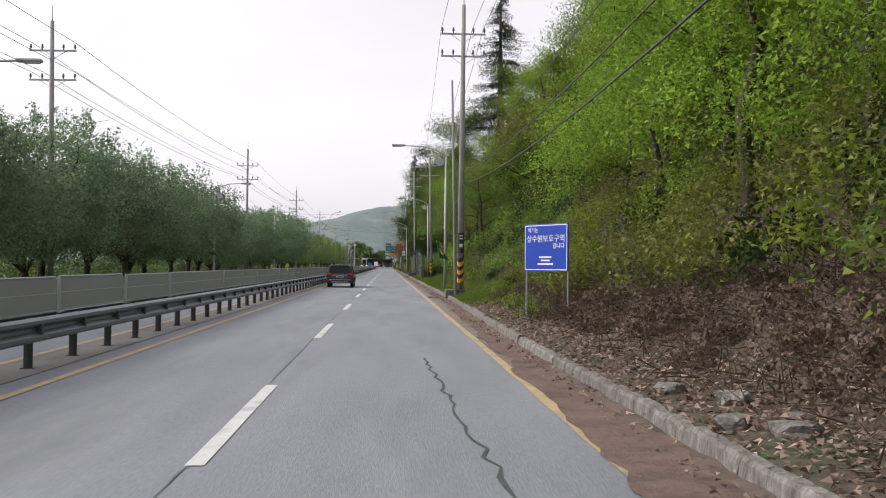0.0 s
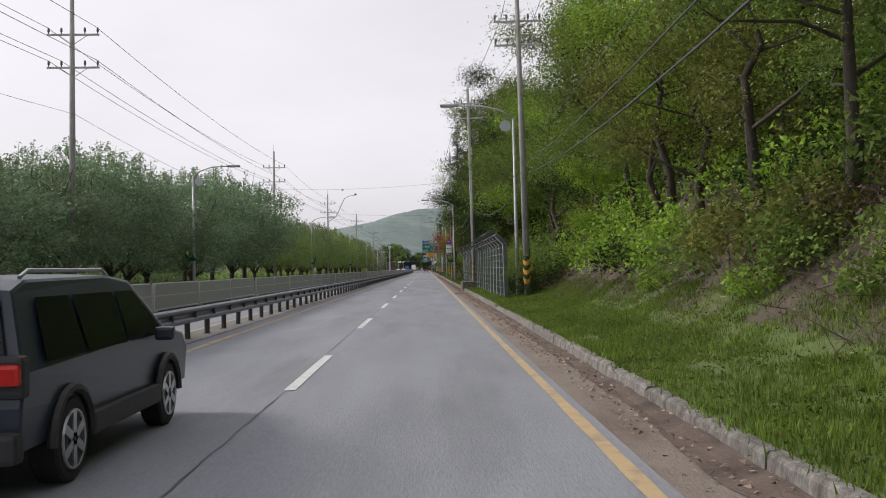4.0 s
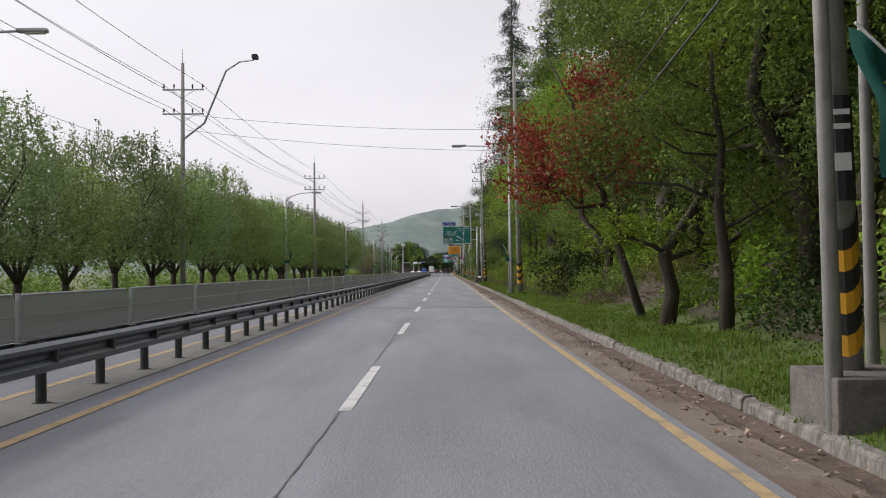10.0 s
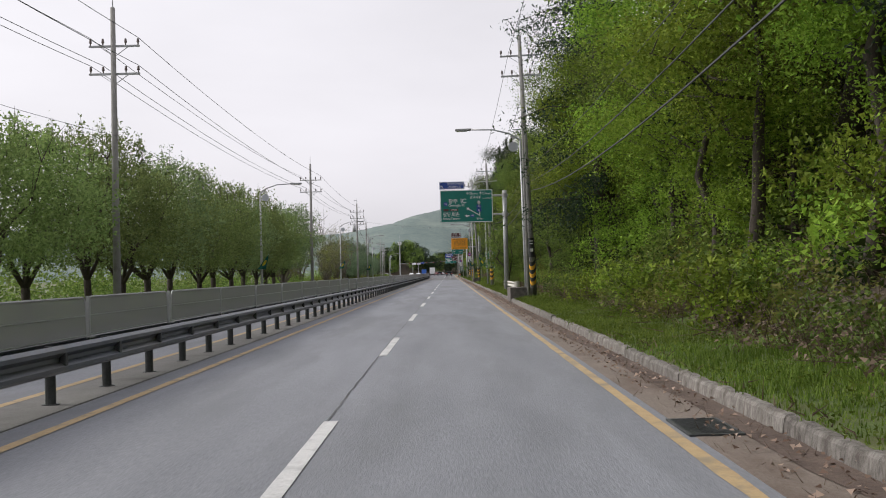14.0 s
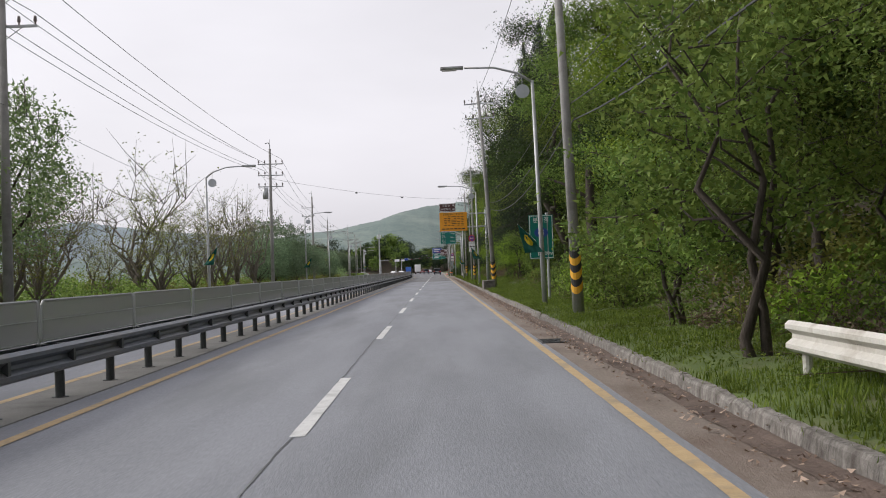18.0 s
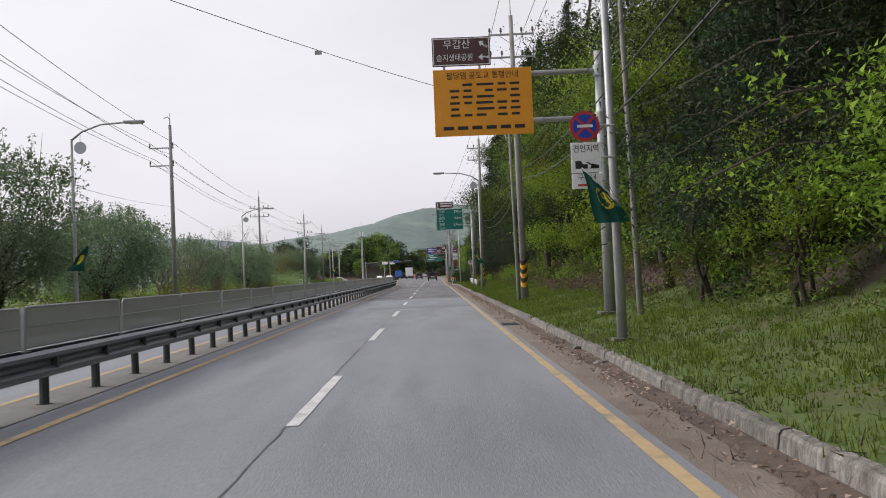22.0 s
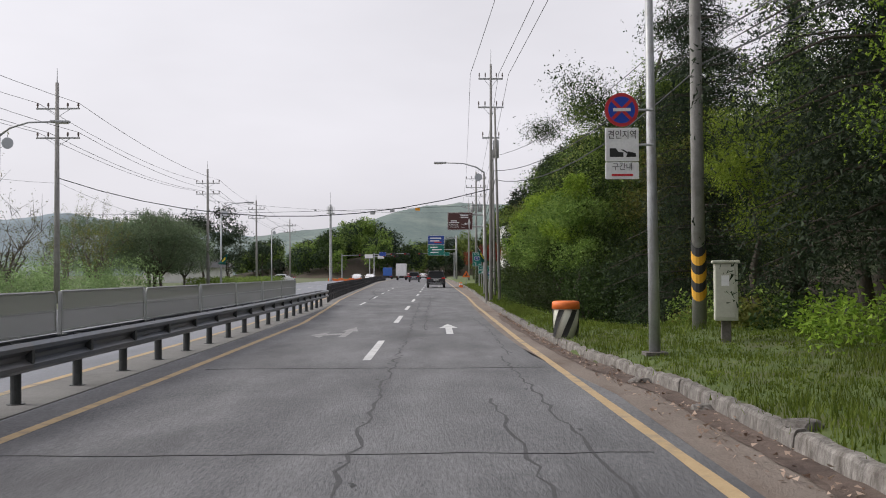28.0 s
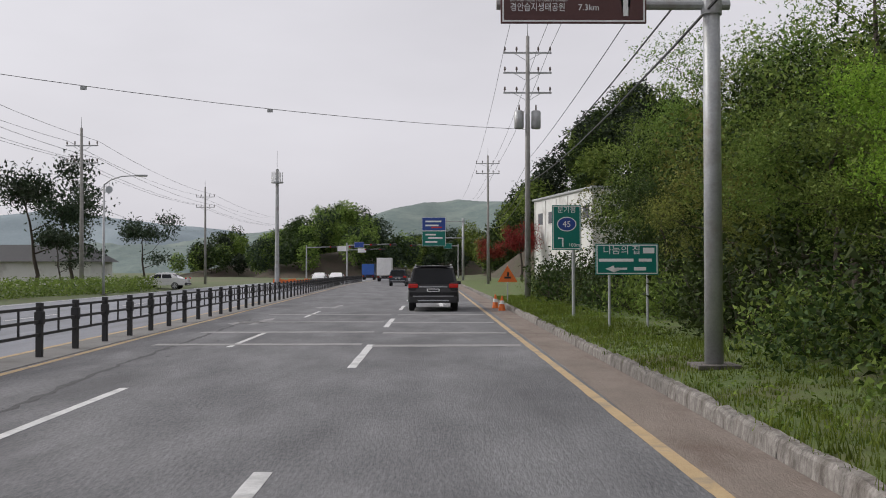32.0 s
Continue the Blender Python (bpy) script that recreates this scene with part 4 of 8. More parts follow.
lampR = street_lamp(2.9, -1, True, "grey steel street lamp on a tapered pole by the kerb", "kerbside street lamps")
lamp_r_at = [(3.1, 65.3, 0.0), (4.0, 110.6, -0.6), (2.95, 167.2, -1.0), (3.1, 215.6, -0.8), (3.35, 266.6, -1.0), (3.35, 313.6, -1.2), (3.2, 361.6, -0.6), (3.25, 412.1, 0.2), (3.08, 459.4, -0.4), (2.65, 504.8, 0.0)]
lampR.matrix_basis = pose(lamp_r_at[0][0], lamp_r_at[0][1], ground_z(*lamp_r_at[0][:2]), 0, lamp_r_at[0][2], 0)
for x, y, lean in lamp_r_at[1:]:
    copy_thing(lampR, pose(x, y, ground_z(x, y), 0, lean, 0))
lampL = street_lamp(2.6, 1, True, "grey steel street lamp beyond the opposite carriageway", "far side street lamps", 7.3)
lamp_l_at = [(-14, 40), (-14, 87), (-14, 128), (-13.8, 187), (-13.4, 240), (-13.3, 286), (-13.4, 336), (-14, 382), (-17, 431), (-18.6, 484), (-19, 528), (-22, 572)]
lampL.matrix_basis = pose(*lamp_l_at[0], 0)
for x, y in lamp_l_at[1:]:
    copy_thing(lampL, pose(x, y, ground_z(x, y), 0, random.uniform(-0.6, 0.6), random.uniform(-4, 4)))


# ---- overhead wires ----
def wire_run(name, pts, r, sag, label, group):
    bm = B()
    path = []
    for a, b in zip(pts, pts[1:]):
        a, b = Vector(a), Vector(b)
        for i in range(10):
            t = i / 10
            p = a.lerp(b, t)
            p.z -= sag * 4 * t * (1 - t)
            path.append(p)
    path.append(Vector(pts[-1]))
    tube(bm, path, r, 4)
    return tagged(part(name, bm, WIRE), label, "wire", group)


def arm_points(poles, k, frac, dz=0.3, start=None):
    out = []
    for p in poles:
        arms = p[3]
        if not arms:
            continue
        z, w, off = arms[min(k, len(arms) - 1)]
        out.append((p[0] + off + frac * w, p[1] + 0.12, z + dz + 0.1))
    return out


def stretch(pts, d0, d1):
    a, b = pts[0], pts[-1]
    return [(a[0], a[1] - d0, a[2])] + pts + [(b[0], b[1] + d1, b[2])]


for k, frac in ((0, -0.94), (0, 0.94), (1, -0.94), (1, -0.45), (1, 0.94)):
    wire_run("overhead_wire", stretch(arm_points(L_POLES, k, frac), 55, 50), 0.012, 0.5, "thin black overhead power wire on the far side", "far side wires")
lower = [(p[0] + 0.1, p[1] + 0.1, p[2] - 5.0) for p in L_POLES]
wire_run("overhead_wire", stretch(lower, 55, 50), 0.008, 0.7, "thin black communications cable on the far side", "far side wires")
R_TALL = [p for p in R_POLES if p[3]]
for k, frac in ((0, -0.94), (0, 0.45), (0, 0.94)):
    wire_run("overhead_wire", stretch(arm_points(R_TALL, k, frac), 55, 50), 0.012, 0.45, "thin black overhead power wire by the wooded bank", "kerbside wires")
for dx, dz, r, sg in ((0.16, 5.9, 0.016, 0.75), (0.2, 5.45, 0.02, 0.9), (0.12, 6.6, 0.010, 0.6)):
    pts = [(p[0] + dx + math.sin(radians(p[4])) * dz * 1.0, p[1], dz + 0.02 * (i % 3) + (0.6 if p[1] > 450 else 0)) for i, p in enumerate(R_POLES)]
    wire_run("telephone_cable", stretch(pts, 55, 50), r, sg, "thick sagging black cable bundle on the kerbside poles", "kerbside cables")
# wires crossing over the road
for (xa, ya, za), (xb, yb, zb), r, sg, tags in (((-14.9, 165.3, 9.6), (3.6, 174.3, 11.0), 0.011, 0.35, 1), ((-14.5, 213.1, 10.0), (3.6, 218.5, 9.8), 0.011, 0.3, 0), ((-14.5, 213.3, 9.2), (3.6, 219.0, 8.6), 0.011, 0.3, 0),
                                                ((-13.3, 354.0, 9.0), (3.9, 390.4, 9.4), 0.011, 0.5, 2), ((-19.6, 493.0, 6.48), (2.25, 491.0, 5.64), 0.028, 1.64, (0.735, 0.78)), ((-19.6, 493.1, 4.6), (2.25, 491.1, 4.87), 0.011, 0.12, (0.837,)),
                                                ((-21.5, 534.0, 8.4), (4.2, 556.0, 8.6), 0.012, 0.5, 2)):
    wire_run("crossing_wire", [(xa, ya, za), (xb, yb, zb)], r, sg, "black wire slung across the road between poles", "crossing wires")
    for i, t in enumerate(tags if isinstance(tags, tuple) else [0.35 + 0.22 * j for j in range(tags)]):
        z = za + (zb - za) * t - sg * 4 * t * (1 - t)
        bm = rbox(B(), (0, 0, -0.07), (0.22, 0.05, 0.13), 0.01)
        tagged(part("wire_tag", bm, SIGN_AMBER if t > 0.8 else SIGN_BACK), "small plate clipped on a crossing wire", "tag", "wire tags").matrix_basis = pose(xa + (xb - xa) * t, ya + (yb - ya) * t, z)


# ---- signs ----
def board(parent, name, w, h, x, z, mat, y=0.0, border=True, r=0.06):
    """A sheet-metal board that faces the traffic, with a pale rim."""
    b = part(name, rbox(B(), (x, y, z), (w, 0.03, h), 0.012), mat, parent)
    if border:
        bm = B()
        t = 0.022 * max(1, w / 2)
        g = 0.035
        for s in (-1, 1):
            box(bm, (x, y - 0.017, z + s * (h / 2 - g)), (w - 2 * g + t, 0.004, t))
            box(bm, (x + s * (w / 2 - g), y - 0.017, z), (t, 0.004, h - 2 * g - t))
        part("border", bm, SIGN_WHITE, b)
    return b


def arrow_up(parent, x, z, w, h, mat, rot=0.0, y=-0.02):
    m = pose(x, y, z, 0, rot, 0)
    pts = [(-0.16, -0.5), (0.16, -0.5), (0.16, 0.1), (0.5, 0.1), (0, 0.5), (-0.5, 0.1), (-0.16, 0.1)]
    bm = B()
    f = bm.faces.new([bm.verts.new(m @ Vector((a * w, 0, b * h))) for a, b in pts])
    bmesh.ops.triangulate(bm, faces=[f])
    return part("arrow", bm, mat, parent)


def disc(parent, name, r, x, z, mat, y=-0.02, sx=1.0, n=24, thick=0.006):
    bm = B()
    vs = [bm.verts.new((x + r * sx * math.cos(2 * math.pi * k / n), y, z + r * math.sin(2 * math.pi * k / n))) for k in range(n)]
    vb = [bm.verts.new((v.co.x, y + thick, v.co.z)) for v in vs]
    bm.faces.new(vs)
    bm.faces.new(vb[::-1])
    for k in range(n):
        bm.faces.new((vs[k], vb[k], vb[(k + 1) % n], vs[(k + 1) % n]))
    return part(name, bm, mat, parent)


# blue notice board by the bank
s = thing("notice_board", "blue notice board with white Korean lettering on two steel posts", "sign", at=(3.68, 32.84, ground_z(3.68, 32.84)), yaw=-62)
for x in (-0.84, 0.84):
    part("post", tube(B(), [(x, 0.03, -0.3), (x, 0.03, 2.38)], 0.024, 8), SIGN_BACK, s)
bd = board(s, "panel", 1.76, 1.17, 0, 1.79, SIGN_BLUE)
lettering("여기는", 0.14, SIGN_WHITE, s, (-0.74, -0.02, 2.22), align="LEFT", squeeze=1.15)
lettering("상수원보호구역", 0.205, SIGN_WHITE, s, (0.0, -0.02, 2.0), squeeze=1.18)
lettering("입니다", 0.15, SIGN_WHITE, s, (0.76, -0.02, 1.82), align="RIGHT", squeeze=1.15)
bars([(0.0, -0.02, 1.55, 0.5, 0.04), (0.0, -0.02, 1.47, 0.36, 0.04), (0.0, -0.02, 1.38, 0.62, 0.045)], SIGN_WHITE, s)


def cantilever(at, h, label, arms, reach, r=0.16, group="overhead road signs", lean=0.0):
    e = thing("overhead_sign", label, "road sign", group, at=(at[0], at[1], ground_z(*at)), lean=lean)
    part("mast", tube(B(), [(0, 0, -0.2), (0, 0, h)], [r, r * 0.85], 16), GALV, e, "grey steel mast", True)
    part("base_plate", rbox(B(), (0, 0, 0.03), (0.6, 0.6, 0.06), 0.01), BLOCK, e)
    for z in arms:
        a = part("arm", tube(B(), [(0.25, 0, z), (-reach, 0, z)], 0.07, 10), GALV, e)
        part("collar", tube(B(), [(0, 0, z - 0.14), (0, 0, z + 0.14)], r * 1.12, 14), GALV, a)
    return e


# green direction sign with the blue plate above
GX = 3.55
s = cantilever((GX, 286.3), 6.9, "large green direction sign with blue plate on a steel mast", (6.55, 5.25), 4.2, 0.17)
cx = 0.9 - GX
g = board(s, "panel", 3.62, 2.25, cx, 5.85, SIGN_GREEN, -0.12)
bp_ = board(s, "blue_plate", 1.72, 0.52, cx - 0.98, 7.3, SIGN_NAVY, -0.12)
lettering("광주원주고속도로", 0.17, SIGN_WHITE, bp_, (cx - 0.76, -0.14, 7.41), squeeze=0.9)
lettering("(경기광주JCT)", 0.17, SIGN_WHITE, bp_, (cx - 0.8, -0.14, 7.19), squeeze=0.9)
arrow_up(bp_, cx - 1.68, 7.22, 0.16, 0.24, SIGN_WHITE, -40, -0.14)
lettering("수원", 0.22, SIGN_WHITE, g, (cx + 0.0, -0.14, 6.72), align="LEFT")
lettering("Suwon", 0.15, SIGN_WHITE, g, (cx + 0.42, -0.14, 6.70), align="LEFT")
lettering("용인", 0.22, SIGN_WHITE, g, (cx + 0.88, -0.14, 6.72), align="LEFT")
lettering("Yongin", 0.15, SIGN_WHITE, g, (cx + 1.28, -0.14, 6.70), align="LEFT")
lettering("광주시청", 0.24, SIGN_WHITE, g, (cx + 0.25, -0.14, 6.43), align="LEFT", squeeze=0.85)
lettering("Gwangju City Hall", 0.12, SIGN_WHITE, g, (cx + 1.1, -0.14, 6.38), align="LEFT", squeeze=0.8)
lettering("광주", 0.36, SIGN_WHITE, g, (cx - 1.25, -0.14, 6.18), align="LEFT")
lettering("IC", 0.44, SIGN_WHITE, g, (cx - 0.42, -0.14, 6.2), align="LEFT")
lettering("Gwangju IC", 0.24, SIGN_WHITE, g, (cx - 1.25, -0.14, 5.92), align="LEFT")
lettering("팔당.퇴촌", 0.33, SIGN_WHITE, g, (cx - 1.64, -0.14, 5.28), align="LEFT", squeeze=0.9)
lettering("Paldang.Toechon", 0.2, SIGN_WHITE, g, (cx - 1.66, -0.14, 5.0), align="LEFT", squeeze=0.88)
disc(g, "route_shield", 0.15, cx - 1.44, 6.02, SIGN_NAVY, -0.14)
lettering("35", 0.17, SIGN_WHITE, g, (cx - 1.44, -0.145, 6.01))
bars([(cx - 1.42, -0.14, 5.6, 0.36, 0.16), (cx - 0.86, -0.14, 5.6, 0.56, 0.16)], SIGN_BROWN, g, "brown_plate")
lettering("천진암", 0.15, SIGN_WHITE, g, (cx - 0.86, -0.145, 5.6))
arrow_up(g, cx + 0.85, 6.06, 0.26, 0.34, SIGN_WHITE, 0, -0.14)
for zz, tx in ((5.82, "43"), (5.56, "45")):
    disc(g, "route_oval", 0.14, cx + 0.85, zz, SIGN_NAVY, -0.14, 1.35)
    lettering(tx, 0.19, SIGN_WHITE, g, (cx + 0.85, -0.147, zz))
part("route_stroke", tube(B(), [(cx + 0.9, -0.14, 5.2), (cx + 0.22, -0.14, 5.6)], 0.035, 4), SIGN_WHITE, g)
part("route_stroke", tube(B(), [(cx + 0.9, -0.14, 5.45), (cx + 0.9, -0.14, 5.15)], 0.035, 4), SIGN_WHITE, g)
arrow_up(g, cx + 0.13, 5.64, 0.24, 0.3, SIGN_WHITE, -59, -0.14)
arrow_up(g, cx + 0.04, 5.18, 0.22, 0.3, SIGN_WHITE, -90, -0.14)
disc(g, "route_oval", 0.11, cx + 0.4, 5.18, SIGN_NAVY, -0.14, 1.35)
lettering("45", 0.15, SIGN_WHITE, g, (cx + 0.4, -0.147, 5.18))
lettering("500m", 0.2, SIGN_WHITE, g, (cx + 0.9, -0.14, 4.97))

# amber notice with brown tourist plate
GX = 4.3
s = cantilever((GX, 368.8), 6.7, "amber traffic notice board with brown tourist plate on a steel mast", (6.2, 5.0), 4.1, 0.15)
cx = 1.3 - GX
g = board(s, "panel", 2.5, 1.7, cx, 5.5, SIGN_AMBER, -0.1, False)
lettering("팔당댐 공도교 통행안내", 0.21, BLACK_PAINT, g, (cx, -0.12, 6.17), squeeze=0.9)
bars([(cx - 0.72 + 0.29 * i + 0.04 * (i % 3), -0.12, 5.95 - 0.155 * j, 0.2 + 0.05 * ((i + j) % 2), 0.06) for j in range(6) for i in range(6) if (i * 3 + j) % 7] + [(cx - 0.9 + 0.36 * i, -0.12, 4.85, 0.26, 0.09) for i in range(6)], BLACK_PAINT, g)
g = board(s, "brown_plate", 1.48, 0.74, cx - 0.51, 6.8, SIGN_BROWN, -0.1)
lettering("무갑산", 0.25, SIGN_WHITE, g, (cx - 0.62, -0.12, 6.97))
lettering("습지생태공원", 0.2, SIGN_WHITE, g, (cx - 0.68, -0.12, 6.64), squeeze=0.85)
arrow_up(g, cx + 0.05, 6.97, 0.18, 0.26, SIGN_WHITE, -55, -0.12)
arrow_up(g, cx + 0.05, 6.64, 0.18, 0.26, SIGN_WHITE, -90, -0.12)
for dx in (-0.45, 0.45):
    part("strut", tube(B(), [(cx - 0.51 + dx, -0.05, 6.3), (cx - 0.51 + dx, -0.05, 6.5)], 0.03, 6), GALV, s)

# green distance sign
GX = 3.6
s = cantilever((GX, 433.0), 7.0, "green distance sign with small brown plate on a steel mast", (6.75, 5.6), 3.3, 0.15)
cx = 1.55 - GX
g = board(s, "panel", 2.46, 1.95, cx, 6.2, SIGN_GREEN, -0.1)
for zz, a, e_, k in ((6.92, "수원", "Suwon", "35km"), (6.32, "용인", "Yongin", "30km"), (5.72, "광주", "Gwangju", "2.9km")):
    lettering(a, 0.3, SIGN_WHITE, g, (cx - 0.98, -0.12, zz), align="LEFT")
    lettering(e_, 0.16, SIGN_WHITE, g, (cx - 0.98, -0.12, zz - 0.27), align="LEFT")
    lettering(k, 0.3, SIGN_WHITE, g, (cx + 1.08, -0.12, zz - 0.02), align="RIGHT")
g = board(s, "brown_plate", 1.62, 0.62, cx - 0.42, 7.52, SIGN_BROWN, -0.1)
arrow_up(g, cx - 1.05, 7.52, 0.18, 0.4, SIGN_WHITE, 0, -0.12)
bars([(cx - 0.28, -0.12, 7.66, 1.1, 0.12), (cx - 0.28, -0.12, 7.44, 1.1, 0.12)], SIGN_WHITE, g)

# brown tourist sign near the junction
GX = 3.5
s = cantilever((GX, 521.4), 6.35, "large brown tourist direction sign on a grey steel mast", (6.0, 5.05), 3.0, 0.13)
cx = 1.56 - GX
g = board(s, "panel", 2.02, 1.42, cx, 5.47, SIGN_BROWN, -0.1)
bars([(cx + 0.43, -0.12, 6.01, 0.95, 0.012), (cx + 0.0, -0.12, 5.90, 0.012, 0.3)], SIGN_WHITE, g, "rule")
bars([(cx + 0.35, -0.12, 5.94, 0.62, 0.07), (cx + 0.35, -0.12, 5.78, 0.62, 0.09)], SIGN_WHITE, g)
lettering("분원백자자료관", 0.135, SIGN_WHITE, g, (cx - 0.88, -0.12, 5.19), align="LEFT", squeeze=0.82)
lettering("9.2km", 0.12, SIGN_WHITE, g, (cx + 0.06, -0.12, 5.19), align="LEFT")
lettering("Bunwon Royal Porcelain Museum", 0.075, SIGN_WHITE, g, (cx - 0.88, -0.12, 5.09), align="LEFT", squeeze=0.78)
lettering("경안습지생태공원", 0.13, SIGN_WHITE, g, (cx - 0.88, -0.12, 4.98), align="LEFT", squeeze=0.8)
lettering("7.3km", 0.12, SIGN_WHITE, g, (cx + 0.06, -0.12, 4.98), align="LEFT")
bars([(cx - 0.5, -0.12, 5.50, 0.5, 0.08), (cx - 0.48, -0.12, 5.36, 0.8, 0.07)], SIGN_WHITE, g)
arrow_up(g, cx + 0.72, 5.29, 0.22, 0.85, SIGN_WHITE, 0, -0.12)
arrow_up(g, cx + 0.5, 5.26, 0.18, 0.4, SIGN_WHITE, -90, -0.12)


def post_sign(at, label, h, r=0.035, group=""):
    e = thing("road_sign", label, "road sign", group, at=(at[0], at[1], ground_z(*at)))
    part("post", tube(B(), [(0, 0.04, -0.1), (0, 0.04, h)], r, 10), GALV, e)
    return e


# green route boards half hidden in the leaves
s = post_sign((6.6, 156.0), "green route 43 board on a steel post behind the bank fence", 5.2, 0.06)
zb = -ground_z(6.6, 156)
g = board(s, "panel", 1.85, 1.9, 0, 4.35 + zb, SIGN_GREEN)
lettering("일반국도", 0.36, SIGN_WHITE, g, (0, -0.02, 5.0 + zb), squeeze=0.9)
part("rule", box(B(), (0, -0.018, 4.74 + zb), (1.75, 0.004, 0.03)), SIGN_WHITE, g)
disc(g, "route_oval", 0.4, 0, 4.1 + zb, SIGN_NAVY, -0.02, 1.3)
lettering("43", 0.52, SIGN_WHITE, g, (0, -0.03, 4.08 + zb))
s = post_sign((4.05, 318.2), "green junction board with turn arrow on a steel post", 3.4, 0.06)
g = board(s, "panel", 0.95, 1.72, -0.25, 2.45, SIGN_GREEN)
lettering("분기점", 0.23, SIGN_WHITE, g, (-0.25, -0.02, 3.1))
disc(g, "route_oval", 0.2, -0.25, 2.62, SIGN_NAVY, -0.02, 1.35)
lettering("45", 0.27, SIGN_WHITE, g, (-0.25, -0.03, 2.61))
lettering("500m", 0.19, SIGN_WHITE, g, (-0.02, -0.02, 1.8))
part("turn_arrow", tube(B(), [(-0.38, -0.02, 1.72), (-0.38, -0.02, 2.02), (-0.55, -0.02, 2.02)], 0.03, 4), SIGN_WHITE, g)
arrow_up(g, -0.6, 2.02, 0.17, 0.14, SIGN_WHITE, -90)
s = post_sign((3.75, 536.5), "green junction board with route 45 oval on a steel post", 3.2, 0.05)
g = board(s, "panel", 0.86, 1.32, -0.2, 2.62, SIGN_GREEN)
lettering("분기점", 0.2, SIGN_WHITE, g, (-0.2, -0.02, 3.13))
disc(g, "route_oval", 0.19, -0.2, 2.72, SIGN_NAVY, -0.02, 1.35)
disc(g, "route_oval_rim", 0.215, -0.2, 2.72, SIGN_WHITE, -0.018, 1.33)
lettering("45", 0.25, SIGN_WHITE, g, (-0.2, -0.03, 2.71))
lettering("100m", 0.15, SIGN_WHITE, g, (0.02, -0.02, 2.1))
part("turn_arrow", tube(B(), [(-0.32, -0.02, 2.06), (-0.32, -0.02, 2.3), (-0.46, -0.02, 2.3)], 0.03, 4), SIGN_WHITE, g)
s = thing("road_sign", "green place-name board with turn arrow on two posts", "road sign", at=(4.1, 530.4, ground_z(4.1, 530.4)), yaw=-2)
for x in (-0.4, 0.48):
    part("post", tube(B(), [(x, 0.04, -0.1), (x, 0.04, 1.9)], 0.03, 8), GALV, s)
g = board(s, "panel", 1.45, 0.72, 0, 1.6, SIGN_GREEN)
lettering("나눔의 집", 0.22, SIGN_WHITE, g, (-0.12, -0.02, 1.8))
bars([(0.5, -0.02, 1.8, 0.26, 0.13), (-0.25, -0.02, 1.58, 0.8, 0.07), (0.42, -0.02, 1.58, 0.3, 0.07), (0.3, -0.02, 1.38, 0.28, 0.08)], SIGN_WHITE, g)
arrow_up(g, -0.25, 1.38, 0.16, 0.5, SIGN_WHITE, -90)
s = post_sign((2.78, 502.4), "small green route plate on a thin post in the verge", 1.45, 0.024)
g = board(s, "panel", 0.3, 0.46, 0, 1.2, SIGN_GREEN)
disc(g, "route_oval", 0.075, 0, 1.31, SIGN_NAVY, -0.02, 1.3)
lettering("45", 0.1, SIGN_WHITE, g, (0, -0.03, 1.31))
bars([(0, -0.02, 1.12, 0.2, 0.06)], SIGN_WHITE, g)
s = post_sign((3.85, 447.2), "round white speed limit sign with faded rim on a thin post", 2.9, 0.03)
disc(s, "faded_rim", 0.30, 0, 2.32, FADED_RED, 0.0, n=36, thick=0.012)
disc(s, "white_face", 0.275, 0, 2.32, SIGN_WHITE, -0.006, n=36)
lettering("70", 0.36, BLACK_PAINT, s, (0, -0.012, 2.315), squeeze=0.95)
# warning triangle and cones by the site entrance
s = post_sign((3.0, 552.0), "orange triangular road works sign on a stand", 1.2, 0.03)
bm = B()
f = [bm.verts.new(v) for v in ((-0.45, 0, 0.9), (0.45, 0, 0.9), (0, 0, 1.65), (-0.45, 0.02, 0.9), (0.45, 0.02, 0.9), (0, 0.02, 1.65))]
for q in ((0, 1, 2), (5, 4, 3), (0, 3, 4, 1), (1, 4, 5, 2), (2, 5, 3, 0)):
    bm.faces.new([f[i] for i in q])
part("panel", bm, ORANGE, s)
bars([(0, -0.01, 1.1, 0.3, 0.08), (0.02, -0.01, 1.25, 0.1, 0.2)], BLACK_PAINT, s, "pictogram_bar")


